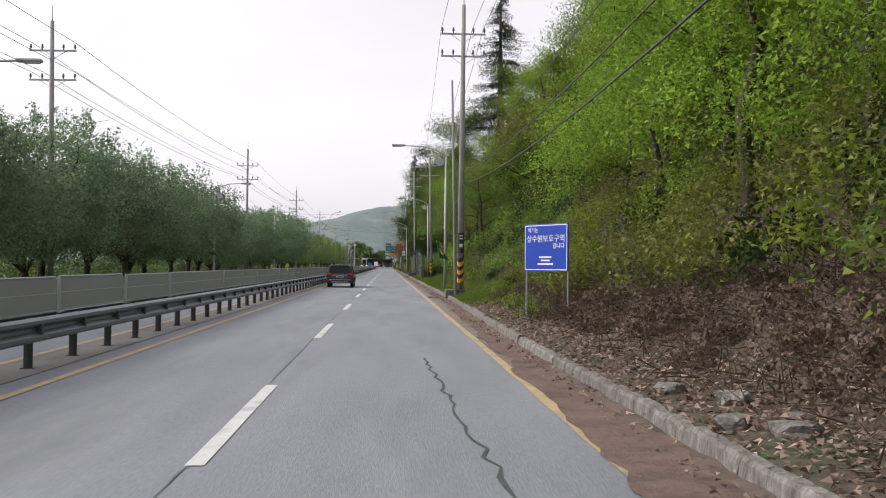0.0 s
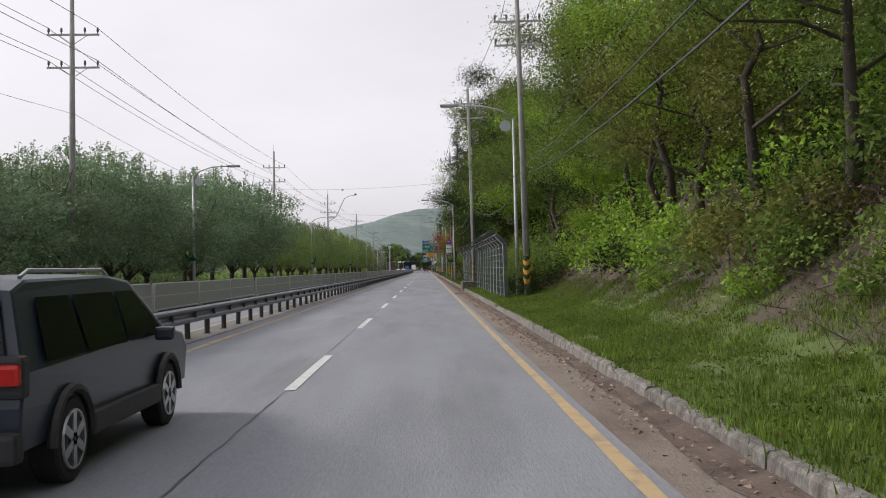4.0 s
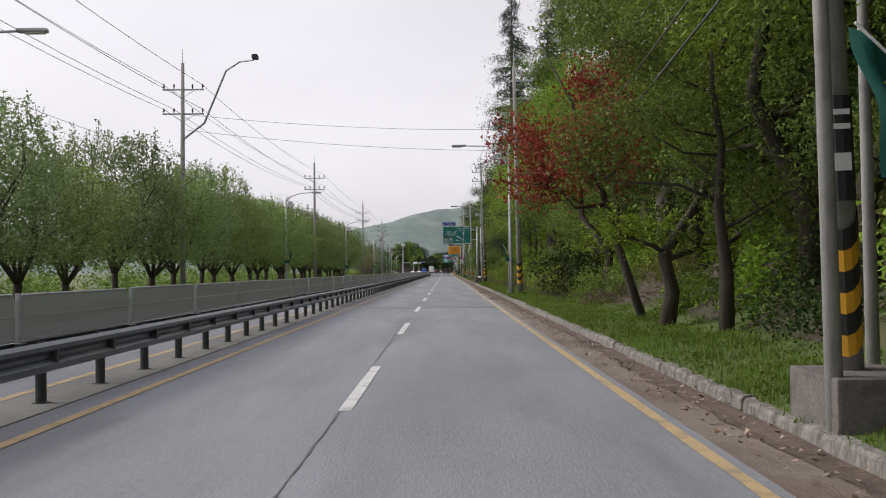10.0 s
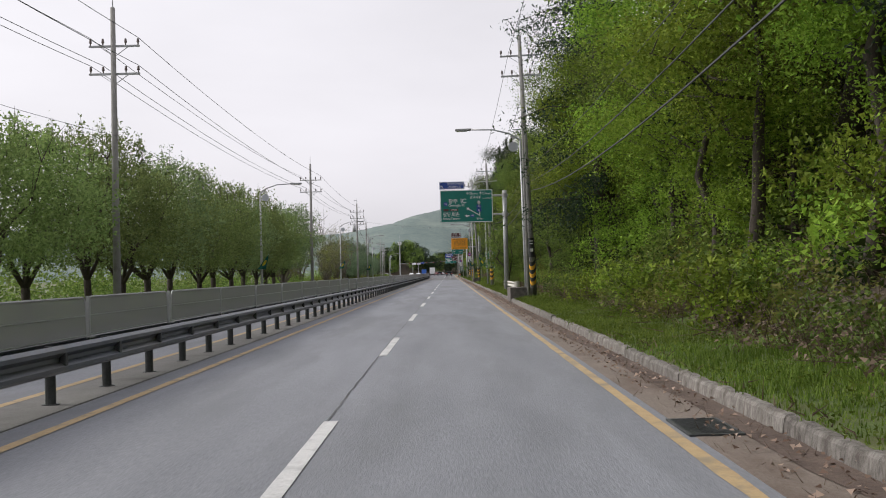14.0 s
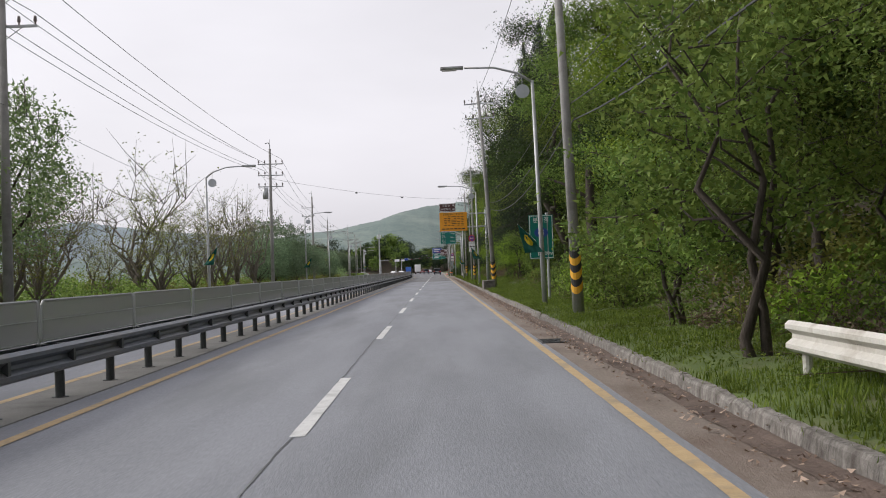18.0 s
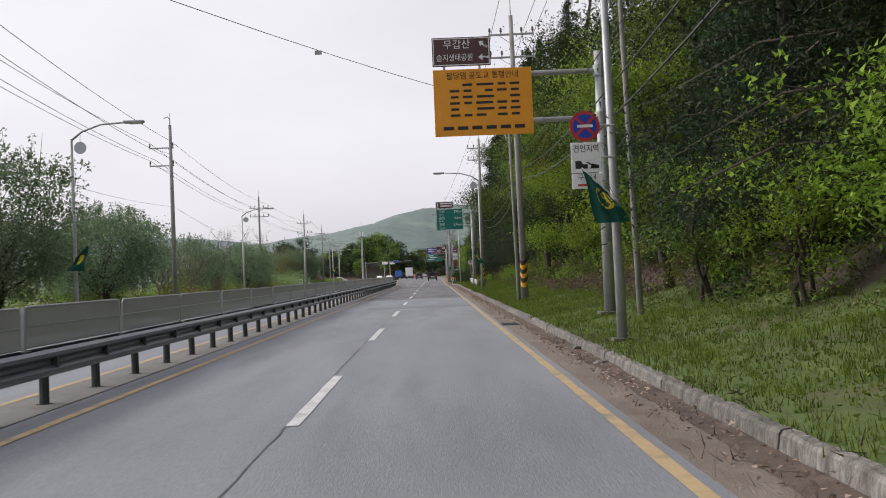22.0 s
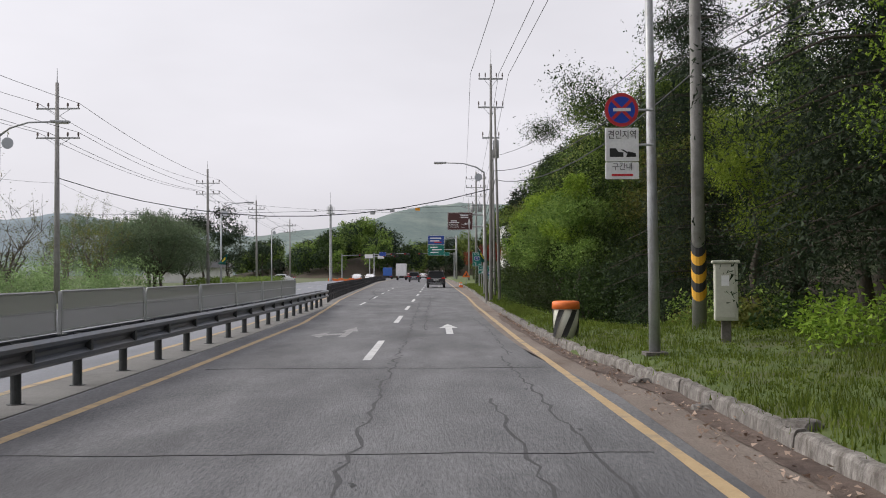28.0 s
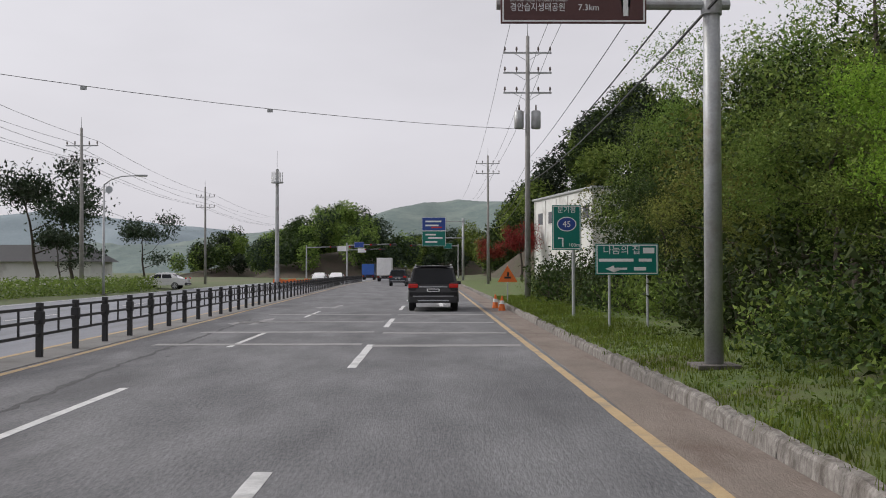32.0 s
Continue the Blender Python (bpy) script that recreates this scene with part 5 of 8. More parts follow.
def no_parking(parent_at, zt, dx, label):
    """Round no-parking plate with tow-away plates, clamped to a lamp pole."""
    e = thing("parking_sign", label, "road sign", "tow-away signs", at=parent_at)
    disc(e, "red_rim", 0.27, dx, zt, SIGN_RED, 0, n=30, thick=0.012)
    f = disc(e, "blue_face", 0.215, dx, zt, SIGN_BLUE, -0.006, n=30)
    for rot in (45, -45):
        part("red_stroke", box(B(), (0, 0, 0), (0.42, 0.004, 0.05), pose(dx, -0.012, zt, 0, rot, 0)), SIGN_RED, f)
    bars([(dx, -0.018, zt, 0.28, 0.05)], SIGN_WHITE, e)
    b = board(e, "tow_plate", 0.54, 0.54, dx, zt - 0.56, SIGN_WHITE, 0, False)
    lettering("견인지역", 0.15, BLACK_PAINT, b, (dx, -0.02, zt - 0.41), squeeze=0.85)
    bm = B()
    for q in ([(-0.2, -0.14), (0.02, -0.14), (0.02, -0.06), (-0.06, -0.06), (-0.1, 0.0), (-0.2, 0.0)], [(-0.02, -0.02), (0.02, -0.02), (0.16, -0.1), (0.13, -0.12)], [(0.06, -0.14), (0.22, -0.14), (0.22, -0.08), (0.1, -0.05)]):
        bm.faces.new([bm.verts.new((dx + a, -0.018, zt - 0.62 + c)) for a, c in q])
    part("tow_pictogram", bm, BLACK_PAINT, b)
    b = board(e, "zone_plate", 0.54, 0.27, dx, zt - 0.98, SIGN_WHITE, 0, False)
    lettering("구간내", 0.12, BLACK_PAINT, b, (dx, -0.02, zt - 0.92))
    part("red_arrow", box(B(), (dx, -0.018, zt - 1.05), (0.34, 0.004, 0.035)), SIGN_RED, b)
    for zz in (zt, zt - 0.56):
        part("clamp", tube(B(), [(0, 0.03, zz), (dx, 0.03, zz)], 0.02, 6), GALV, e)
    return e


for (x, y), zt in (((2.86, 167.0), 4.2), ((3.17, 361.4), 4.05), ((3.05, 459.2), 4.15)):
    no_parking((x, y - 0.05, 0), zt, -0.52, "red and blue no-parking sign over white tow-away plates")


# ---- flags on the lamp poles ----
def flag(at, label, side=-1, seed=0, length=1.3):
    e = thing("flag", label, "flag", "green flags", at=at)
    rnd = random.Random(seed)
    ang = radians(rnd.uniform(38, 62))
    tip = Vector((side * math.cos(ang) * 0.9, -0.1, math.sin(ang) * 0.9))
    part("staff", tube(B(), [(0, 0, 0), tip * 1.25], 0.014, 6), SIGN_WHITE, e)
    bm = B()
    nu, nv = 12, 9
    ph = rnd.uniform(0, 6)
    def cloth(u, v):
        p = tip * (0.35 + 0.9 * v)
        drop = Vector((-side * 0.55 * u * (1 - 0.5 * v), 0.12 * math.sin(7 * u + ph + 2 * v) + 0.06 * math.sin(15 * v + ph), -length * u * (0.55 + 0.45 * v)))
        return p + drop
    grid = [[bm.verts.new(cloth(i / nu, j / nv)) for j in range(nv + 1)] for i in range(nu + 1)]
    for i in range(nu):
        for j in range(nv):
            bm.faces.new((grid[i][j], grid[i + 1][j], grid[i + 1][j + 1], grid[i][j + 1]))
    c = part("cloth", bm, FLAG_GREEN, e, "limp dark green cloth", True)
    bm = B()
    n = 14
    for lift in (-0.012, 0.012):
        vs = []
        for k in range(n):
            q = cloth(0.45 + 0.24 * math.sin(2 * math.pi * k / n), 0.5 + 0.26 * math.cos(2 * math.pi * k / n))
            vs.append(bm.verts.new(q + Vector((0, lift, 0))))
        cen = bm.verts.new(cloth(0.45, 0.5) + Vector((0, lift, 0)))
        for k in range(n):
            bm.faces.new((cen, vs[k], vs[(k + 1) % n]))
    part("emblem", bm, FLAG_YELLOW, e, "plain yellow disc")
    e.scale = (0.76, 0.76, 0.76)
    return e


for i, (x, y, z, sd) in enumerate(((3.0, 65.2, 2.25, -1), (2.72, 168.0, 2.55, -1), (3.1, 217.3, 2.3, -1), (3.1, 313.5, 2.4, -1), (3.15, 361.3, 2.7, -1), (3.2, 412.0, 2.45, -1), (2.65, 504.7, 2.5, -1),
                                   (-14, 86.9, 2.6, -1), (-14, 127.9, 2.6, -1), (-13.8, 186.9, 2.6, 1), (-13.4, 239.9, 2.6, 1), (-13.3, 285.9, 2.4, 1), (-13.4, 335.9, 2.6, 1), (-14, 381.9, 2.6, 1), (-19, 527.9, 2.8, 1))):
    flag((x, y - 0.06, z), "drooping green flag with yellow disc on a short staff", sd, i)


# ---- bank fence with cranked posts ----
f0, f1, fstep = 110.2, 157.1, 2.23
fx = 3.5
fence = tagged(new("bank_fence"), "tall galvanised fence with cranked posts and green mesh on the bank", "fence", kind="structure")
BEND, REACH, CRANK = 2.36, 0.5, radians(44)
# each post: a web facing the traffic, coloured dark as its shaded face, and a pale flange towards the road as its lit
# side, cranked outwards at the top
mcr = pose(0, 0, BEND - 0.02, 0, -math.degrees(CRANK), 0)
bm = B()
box(bm, (0.03, 0, BEND / 2 - 0.1), (0.17, 0.014, BEND + 0.2))
box(bm, (0.115, 0.03, BEND / 2 - 0.1), (0.014, 0.07, BEND + 0.2))
box(bm, (0.03, 0.002, REACH / 2), (0.17, 0.014, REACH), mcr)
box(bm, (0.115, 0.032, REACH / 2), (0.014, 0.07, REACH), mcr)
cp_me = bpy.data.meshes.new("cranked_post")
bm.to_mesh(cp_me)
bm.free()
cp_me.materials.append(POST_SHADED)
bm = B()
box(bm, (-0.066, 0.02, BEND / 2 - 0.1), (0.018, 0.09, BEND + 0.2))
box(bm, (-0.066, 0.022, REACH / 2), (0.018, 0.09, REACH), mcr)
fl_me = bpy.data.meshes.new("post_flange")
bm.to_mesh(fl_me)
bm.free()
fl_me.materials.append(GALV)
tip_x, tip_z = -REACH * math.sin(CRANK), BEND + REACH * math.cos(CRANK)
n_f = int((f1 - f0) / fstep)
base = []
for i in range(n_f + 1):
    y = f0 + i * fstep
    bx = fx - 0.06 * (1 - smooth01(118, 142, y))
    z = ground_z(bx, y)
    base.append((bx, y, z))
    o = new("cranked_post", cp_me)
    o.parent = fence
    o.matrix_basis = pose(bx, y, z, random.uniform(-1, 1), random.uniform(-1.2, 1.2), random.uniform(-4, 4))
    fl = new("post_flange", fl_me)
    fl.parent = o
    fl["label"] = "galvanised flange kept pale as the lit side"
for k in range(8):
    bm = B()
    tube(bm, [(b[0] - 0.085, b[1] - 0.01, b[2] + 0.16 + 0.29 * k + random.uniform(-0.01, 0.01)) for b in base], 0.006, 5)
    part("line_wire", bm, GALV, fence)
for k in (0.5, 1.0):
    part("line_wire", tube(B(), [(b[0] - 0.07 + tip_x * k, b[1], b[2] + BEND + (tip_z - BEND) * k) for b in base], 0.012, 5), GALV, fence)
bm = B()
prev = None
for b in base:
    cur = [bm.verts.new((b[0] - 0.05, b[1], b[2] + 0.1)), bm.verts.new((b[0] - 0.05, b[1], b[2] + BEND)), bm.verts.new((b[0] - 0.05 + tip_x, b[1], b[2] + tip_z))]
    if prev:
        bm.faces.new((prev[0], cur[0], cur[1], prev[1]))
        bm.faces.new((prev[1], cur[1], cur[2], prev[2]))
    prev = cur
part("green_mesh", bm, GREEN_MESH, fence, "fine green wire mesh")
bm = B()
rnd = random.Random(4)
coil = [(base[min(len(base) - 1, int(i * 0.055 / fstep))][0] - 0.45 + 0.17 * math.cos(i * 0.9), f0 + i * 0.055, base[min(len(base) - 1, int(i * 0.055 / fstep))][2] + tip_z + 0.12 + 0.17 * math.sin(i * 0.9) + rnd.uniform(-0.02, 0.02)) for i in range(int((f1 - f0) / 0.055))]
tube(bm, coil, 0.006, 3)
part("razor_coil", bm, POST_STEEL, fence, "dull coil of barbed wire along the top")
part("end_brace", tube(B(), [(base[-1][0] - 0.02, base[-1][1] + 0.06, base[-1][2] + 2.15), (base[-1][0] + 0.05, base[-1][1] - 1.3, base[-1][2] - 0.1)], 0.06, 4), GALV, fence)


# ---- short white guard rails in the verge ----
def verge_rail(x0, y0, x1, y1):
    e = thing("verge_guard_rail", "weathered white steel guard rail with rounded end in the verge", "guard rail", "verge guard rails")
    L = math.hypot(x1 - x0, y1 - y0)
    prof = [(a, z - 0.12) for a, z in WPROF]
    bm = extrude_profile(B(), [(-a, z) for a, z in prof][::-1], 0, L)
    bm.transform(pose(x0, y0, ground_z(x0, y0), 0, 0, -math.degrees(math.atan2(x1 - x0, y1 - y0))))
    part("beam", bm, OLD_RAIL, e)
    for t in (0.04, 0.28, 0.52, 0.76, 0.98):
        x, y = x0 + (x1 - x0) * t, y0 + (y1 - y0) * t
        part("post", tube(B(), [(x + 0.1, y, ground_z(x, y) - 0.2), (x + 0.1, y, ground_z(x, y) + 0.6)], 0.055, 10), OLD_RAIL, e)
    bm = B()
    n = 10
    z0 = ground_z(x0, y0)
    for zz in (0,):
        lo = [bm.verts.new((x0 + 0.13 - 0.16 * math.cos(math.pi * k / n), y0 - 0.05 - 0.2 * math.sin(math.pi * k / n), z0 + 0.26)) for k in range(n + 1)]
        hi = [bm.verts.new((v.co.x, v.co.y, z0 + 0.66)) for v in lo]
        for k in range(n):
            bm.faces.new((lo[k], lo[k + 1], hi[k + 1], hi[k]))
        bm.faces.new(hi)
    part("rounded_end", bm, OLD_RAIL, e)
    return e


verge_rail(3.56, 278.3, 3.66, 291.2)
verge_rail(3.55, 429.6, 3.9, 450.5)

# ---- barrel, cabinet ----
e = thing("crash_barrel", "orange-topped plastic barrel with black and cream slanted stripes", "barrel", at=(2.3, 464.3, ground_z(2.3, 464.3)), yaw=0)
e.scale = (0.86, 0.86, 0.82)
bm = tube(B(), [(0, 0, 0), (0, 0, 0.78)], [0.30, 0.32], 24)
part("drum", bm, CABINET, e, "cream drum", True)
part("lid", tube(B(), [(0, 0, 0.76), (0, 0, 0.92), (0, 0, 0.96)], [0.345, 0.34, 0.30], 24), ORANGE, e, "orange lid", True)
for i in range(6):
    a0 = 2 * math.pi * i / 6
    bm = B()
    lo = []
    for k in range(7):
        t = k / 6
        a = a0 + 0.9 * t
        z = 0.04 + 0.7 * t
        r = 0.316 + 0.026 * z
        lo.append((bm.verts.new((r * math.cos(a), r * math.sin(a), z)), bm.verts.new((r * math.cos(a + 0.45), r * math.sin(a + 0.45), z))))
    for a, b in zip(lo, lo[1:]):
        bm.faces.new((a[0], a[1], b[1], b[0]))
    part("stripe", bm, BLACK_PAINT, e)
e = thing("roadside_cabinet", "cream steel control cabinet on a short stand in the grass", "cabinet", at=(4.72, 461.0, ground_z(4.72, 461.0)), yaw=-14)
e.scale = (0.95, 0.95, 0.92)
part("stand", rbox(B(), (0, 0, 0.2), (0.18, 0.2, 0.5), 0.02), BLOCK, e)
bdy = part("body", rbox(B(), (0, 0, 0.98), (0.42, 0.55, 1.1), 0.02), CABINET, e)
part("door", rbox(B(), (-0.02, -0.285, 0.98), (0.34, 0.02, 0.98), 0.008), CABINET, bdy)
part("lid", rbox(B(), (0, 0, 1.56), (0.5, 0.62, 0.06), 0.02), CABINET, bdy)
bars([(-0.02, -0.3, 1.2, 0.14, 0.2)], SIGN_WHITE, e, "notice")
for i, (x, y, h) in enumerate(((2.35, 546.5, 0.7), (2.25, 549.0, 0.7))):
    e = thing("traffic_cone", "orange traffic cone with white band by the verge", "cone", "traffic cones", at=(x, y, ground_z(x, y)))
    part("cone", tube(B(), [(0, 0, 0.03), (0, 0, h)], [0.16, 0.03], 14), ORANGE, e)
    part("foot", rbox(B(), (0, 0, 0.015), (0.4, 0.4, 0.03), 0.01), BLACK_PAINT, e)
    part("band", tube(B(), [(0, 0, 0.38), (0, 0, 0.52)], [0.105, 0.08], 14, False), SIGN_WHITE, e)


# ---- vehicles ----
def car(at, paint_mat, label, L=4.8, W=1.92, H=1.75, kind="suv", yaw=0.0, lights=True, group="cars"):
    """A car whose rear faces -y at the origin's end."""
    e = thing("car", label, "car", group, at=at, yaw=yaw)
    if kind == "suv":
        side = [(0.02, 0.42), (0.0, 0.75), (0.05, 1.02), (0.24, H - 0.10), (0.5, H - 0.02), (2.4, H), (3.0, H - 0.06), (3.75, 1.12), (4.55, 1.0), (L, 0.8), (L, 0.42)]
    else:
        side = [(0.04, 0.38), (0.0, 0.7), (0.05, 0.95), (0.6, 1.0), (1.35, H - 0.06), (2.0, H), (2.6, H - 0.04), (3.45, 0.98), (4.4, 0.85), (L, 0.66), (L, 0.36)]
    def half_w(y, z):
        w = W / 2
        if z > 1.0:
            w *= 1 - 0.22 * (z - 1.0) / (H - 1.0)
        if z < 0.5:
            w *= 0.97
        w *= 1 - 0.05 * smooth01(L - 0.9, L, y) - 0.035 * (1 - smooth01(0, 0.5, y))
        return w
    bm = B()
    secs = []
    n = len(side)
    for fr in (-1, -0.985, -0.9, -0.5, 0, 0.5, 0.9, 0.985, 1):
        row = []
        for yv, zv in side:
            sq = 0.03 * (1 if abs(fr) == 1 else 0)
            cz = 0.05 * (1 - fr * fr) if zv > H - 0.2 else 0
            bulge = 0.05 * (1 - fr * fr) * (-1 if yv < 1 else 1 if yv > L - 0.4 else 0)
            row.append(bm.verts.new((fr * half_w(yv, zv), yv + bulge + (sq if yv < L / 2 else -sq), zv - sq * (0.7 if zv > 0.9 else 0) + cz * 0.5)))
        secs.append(row)
    for a, b in zip(secs, secs[1:]):
        for k in range(n - 1):
            bm.faces.new((a[k], a[k + 1], b[k + 1], b[k]))
        bm.faces.new((a[n - 1], a[0], b[0], b[n - 1]))
    # each flank in two faces, below and above the waistline
    for row in (secs[0], secs[-1][::-1]):
        order = row if row is secs[0] else row[::-1]
        bm.faces.new([order[k] for k in (0, 1, 2, 7, 8, 9, 10)])
        bm.faces.new([order[k] for k in (2, 3, 4, 5, 6, 7)])
    bmesh.ops.recalc_face_normals(bm, faces=bm.faces[:])
    body = part("body", bm, paint_mat, e)
    zg = 1.06 if kind == "suv" else 1.0
    # glazing, set just proud of the body
    def pane(name, pts, parent=body):
        bm = B()
        bm.faces.new([bm.verts.new(p) for p in pts])
        bmesh.ops.solidify(bm, geom=bm.faces[:], thickness=0.012)
        part(name, bm, GLASS_DARK, parent)
    yb0, yb1 = (0.055, 0.225) if kind == "suv" else (0.66, 1.26)
    zt = H - 0.14 if kind == "suv" else H - 0.1
    wl, wh = half_w(yb0, zg) * 0.9, half_w(yb1, zt) * 0.9
    off = -0.055
    pane("rear_window", [(-wl, yb0 + off, zg), (wl, yb0 + off, zg), (wh, yb1 + off, zt), (-wh, yb1 + off, zt)])
    ys_ = ((0.42, 1.25), (1.33, 2.35), (2.43, 3.35)) if kind == "suv" else ((1.2, 2.1), (2.18, 3.0))
    for s_ in (-1, 1):
        for i, (a, b) in enumerate(ys_):
            ztop = H - 0.16
            sl = 0.14 if i == 0 else 0.0
            fr_ = 0.62 if i == len(ys_) - 1 else 0.0
            pane("side_window", [(s_ * (half_w(a, zg) + 0.006), a, zg), (s_ * (half_w(b, zg) + 0.006), b + fr_ * 0.5, zg), (s_ * (half_w(b, ztop) + 0.006), b - fr_ * 0.6, ztop), (s_ * (half_w(a, ztop) + 0.006), a + sl, ztop)])
    part("bumper", rbox(B(), (0, -0.01, 0.46), (W * 0.96, 0.2, 0.24), 0.05), PLASTIC, e)
    part("bumper_trim", rbox(B(), (0, -0.1, 0.43), (W * 0.62, 0.05, 0.05), 0.02), ALLOY, e)
    part("garnish", rbox(B(), (0, -0.06, 0.955), (W * 0.56, 0.03, 0.045), 0.012), ALLOY, e, "chrome strip under the rear window")
    part("lower_trim", rbox(B(), (0, -0.11, 0.6), (W * 0.8, 0.03, 0.035), 0.01), ALLOY, e, "bright strip across the bumper")
    part("number_plate", rbox(B(), (0, -0.065, 0.83), (0.5, 0.02, 0.12), 0.006), SIGN_WHITE, e)
    bars([(0, -0.078, 0.83, 0.4, 0.06)], BLACK_PAINT, e, "plate_bar")
    for s_ in (-1, 1):
        part("tail_lamp", rbox(B(), (s_ * (W / 2 - 0.2), -0.01, 1.0), (0.36, 0.14, 0.16 if kind == "suv" else 0.13), 0.03), TAIL_RED, e, "red tail lamp")
        part("mirror", rbox(B(), (s_ * (W / 2 + 0.1), L * 0.68, 1.08), (0.2, 0.12, 0.15), 0.04), paint_mat, e)
        if kind == "suv":
            part("roof_rail", tube(B(), [(s_ * W * 0.36, 0.55, H + 0.0), (s_ * W * 0.36, 0.7, H + 0.055), (s_ * W * 0.36, 2.4, H + 0.055), (s_ * W * 0.36, 2.55, H - 0.0)], 0.018, 6), ALLOY, e)
    if kind == "suv":
        for s_ in (-1, 1):
            part("sill", rbox(B(), (s_ * (W / 2 - 0.03), L / 2, 0.42), (0.1, L - 2.7, 0.2), 0.03), PLASTIC, e, "black plastic sill")
            part("lamp_surround", rbox(B(), (s_ * (W / 2 - 0.16), 0.04, 0.98), (0.3, 0.16, 0.32), 0.04), PLASTIC, e)
        part("spoiler", rbox(B(), (0, 0.2, H - 0.03), (W * 0.68, 0.26, 0.05), 0.02), paint_mat, e)
    r = 0.36 if kind == "suv" else 0.32
    for s_ in (-1, 1):
        for yv in (0.95, L - 0.95):
            x0_ = s_ * (W / 2 - 0.13)
            w_ = part("wheel", tube(B(), [(x0_ - 0.11, yv, r), (x0_ - 0.09, yv, r), (x0_ + 0.09, yv, r), (x0_ + 0.11, yv, r)], [r * 0.93, r, r, r * 0.93], 22), RUBBER, e)
            part("hub_recess", tube(B(), [(x0_ + s_ * 0.1, yv, r), (x0_ + s_ * 0.112, yv, r)], r * 0.68, 18), PLASTIC, w_)
            bm = B()
            for k in range(6):
                box(bm, (0, 0, r * 0.34), (0.022, 0.075, r * 0.62), pose(x0_ + s_ * 0.116, yv, r, 60 * k, 0, 0))
            tube(bm, [(x0_ + s_ * 0.116, yv + r * 0.67 * math.cos(a), r + r * 0.67 * math.sin(a)) for a in (2 * math.pi * k / 20 for k in range(21))], 0.014, 5)
            part("rim", bm, ALLOY, w_, "spoked alloy rim")
            if kind == "suv":
                part("wheel_arch", tube(B(), [(s_ * (W / 2 - 0.02), yv + (r + 0.07) * math.cos(a), r + (r + 0.07) * math.sin(a)) for a in (math.pi * k / 12 for k in range(13))], 0.04, 6), PLASTIC, e)
    return e


side_car = car((-3.46, 75.3, 0), CAR_NAVY, "slate blue boxy SUV with silver roof rails and spoked wheels", 4.75, 1.92, 1.72)
side_car.scale = (0.95, 0.94, 0.89)
car((-0.37, 545.6, 0), CAR_BLACK, "glossy black seven-seat van-like SUV seen from behind", 5.1, 1.96, 1.78)
car((-4.1, 611.2, 0), CAR_NAVY, "slate blue boxy SUV with roof rails seen from behind", 4.7, 1.9, 1.74)
car((-13.8, 646.0, 0), CAR_WHITE, "white sedan waiting near the junction", 4.6, 1.82, 1.45, "sedan", 180)
car((-17.2, 655.0, 0), CAR_WHITE, "white sedan coming from the junction", 4.6, 1.82, 1.45, "sedan", 180)
car((-6.8, 690.0, 0), CAR_RED, "dark red hatchback in the queue", 4.3, 1.8, 1.5, "sedan", 0)
car((-3.6, 700.0, 0), CAR_WHITE, "white car in the queue at the lights", 4.6, 1.82, 1.45, "sedan", 0)
car((-0.4, 668.0, 0), CAR_RED, "red hatchback in the kerb lane queue", 4.3, 1.8, 1.5, "sedan", 0)
car((-22.5, 596.0, 0.0), CAR_WHITE, "silver white car parked beyond the median", 4.4, 1.8, 1.5, "sedan", 90)


def truck(at, label, box_mat, cab_mat, H=3.4):
    e = thing("truck", label, "truck", "trucks", at=at)
    part("cargo_box", rbox(B(), (0, 2.6, 0.95 + (H - 0.95) / 2), (2.3, 5.0, H - 0.95), 0.04), box_mat, e)
    part("cab", rbox(B(), (0, 6.0, 1.35), (2.0, 1.6, 1.9), 0.15), cab_mat, e)
    part("chassis", rbox(B(), (0, 3.2, 0.72), (0.9, 6.2, 0.25), 0.03), PLASTIC, e)
    for s_ in (-1, 1):
        part("door_leaf", rbox(B(), (s_ * 0.56, 0.06, 0.95 + (H - 0.95) / 2), (1.06, 0.05, H - 1.15), 0.015), box_mat, e)
        part("tail_lamp", rbox(B(), (s_ * 0.9, 0.1, 0.72), (0.3, 0.06, 0.12), 0.02), TAIL_RED, e)
        for yv in (1.4, 5.6):
            part("wheel", tube(B(), [(s_ * 0.8, yv, 0.42), (s_ * 1.08, yv, 0.42)], 0.42, 18), RUBBER, e)
    part("bumper", rbox(B(), (0, 0.08, 0.52), (2.1, 0.1, 0.14), 0.03), PLASTIC, e)
    return e


truck((-8.0, 660.0, 0), "white box truck with double rear doors waiting at the junction", SIGN_WHITE, CAR_WHITE, 3.7)
truck((-12.5, 690.0, 0), "blue cargo truck near the junction", CAR_BLUE, CAR_BLUE, 3.0)


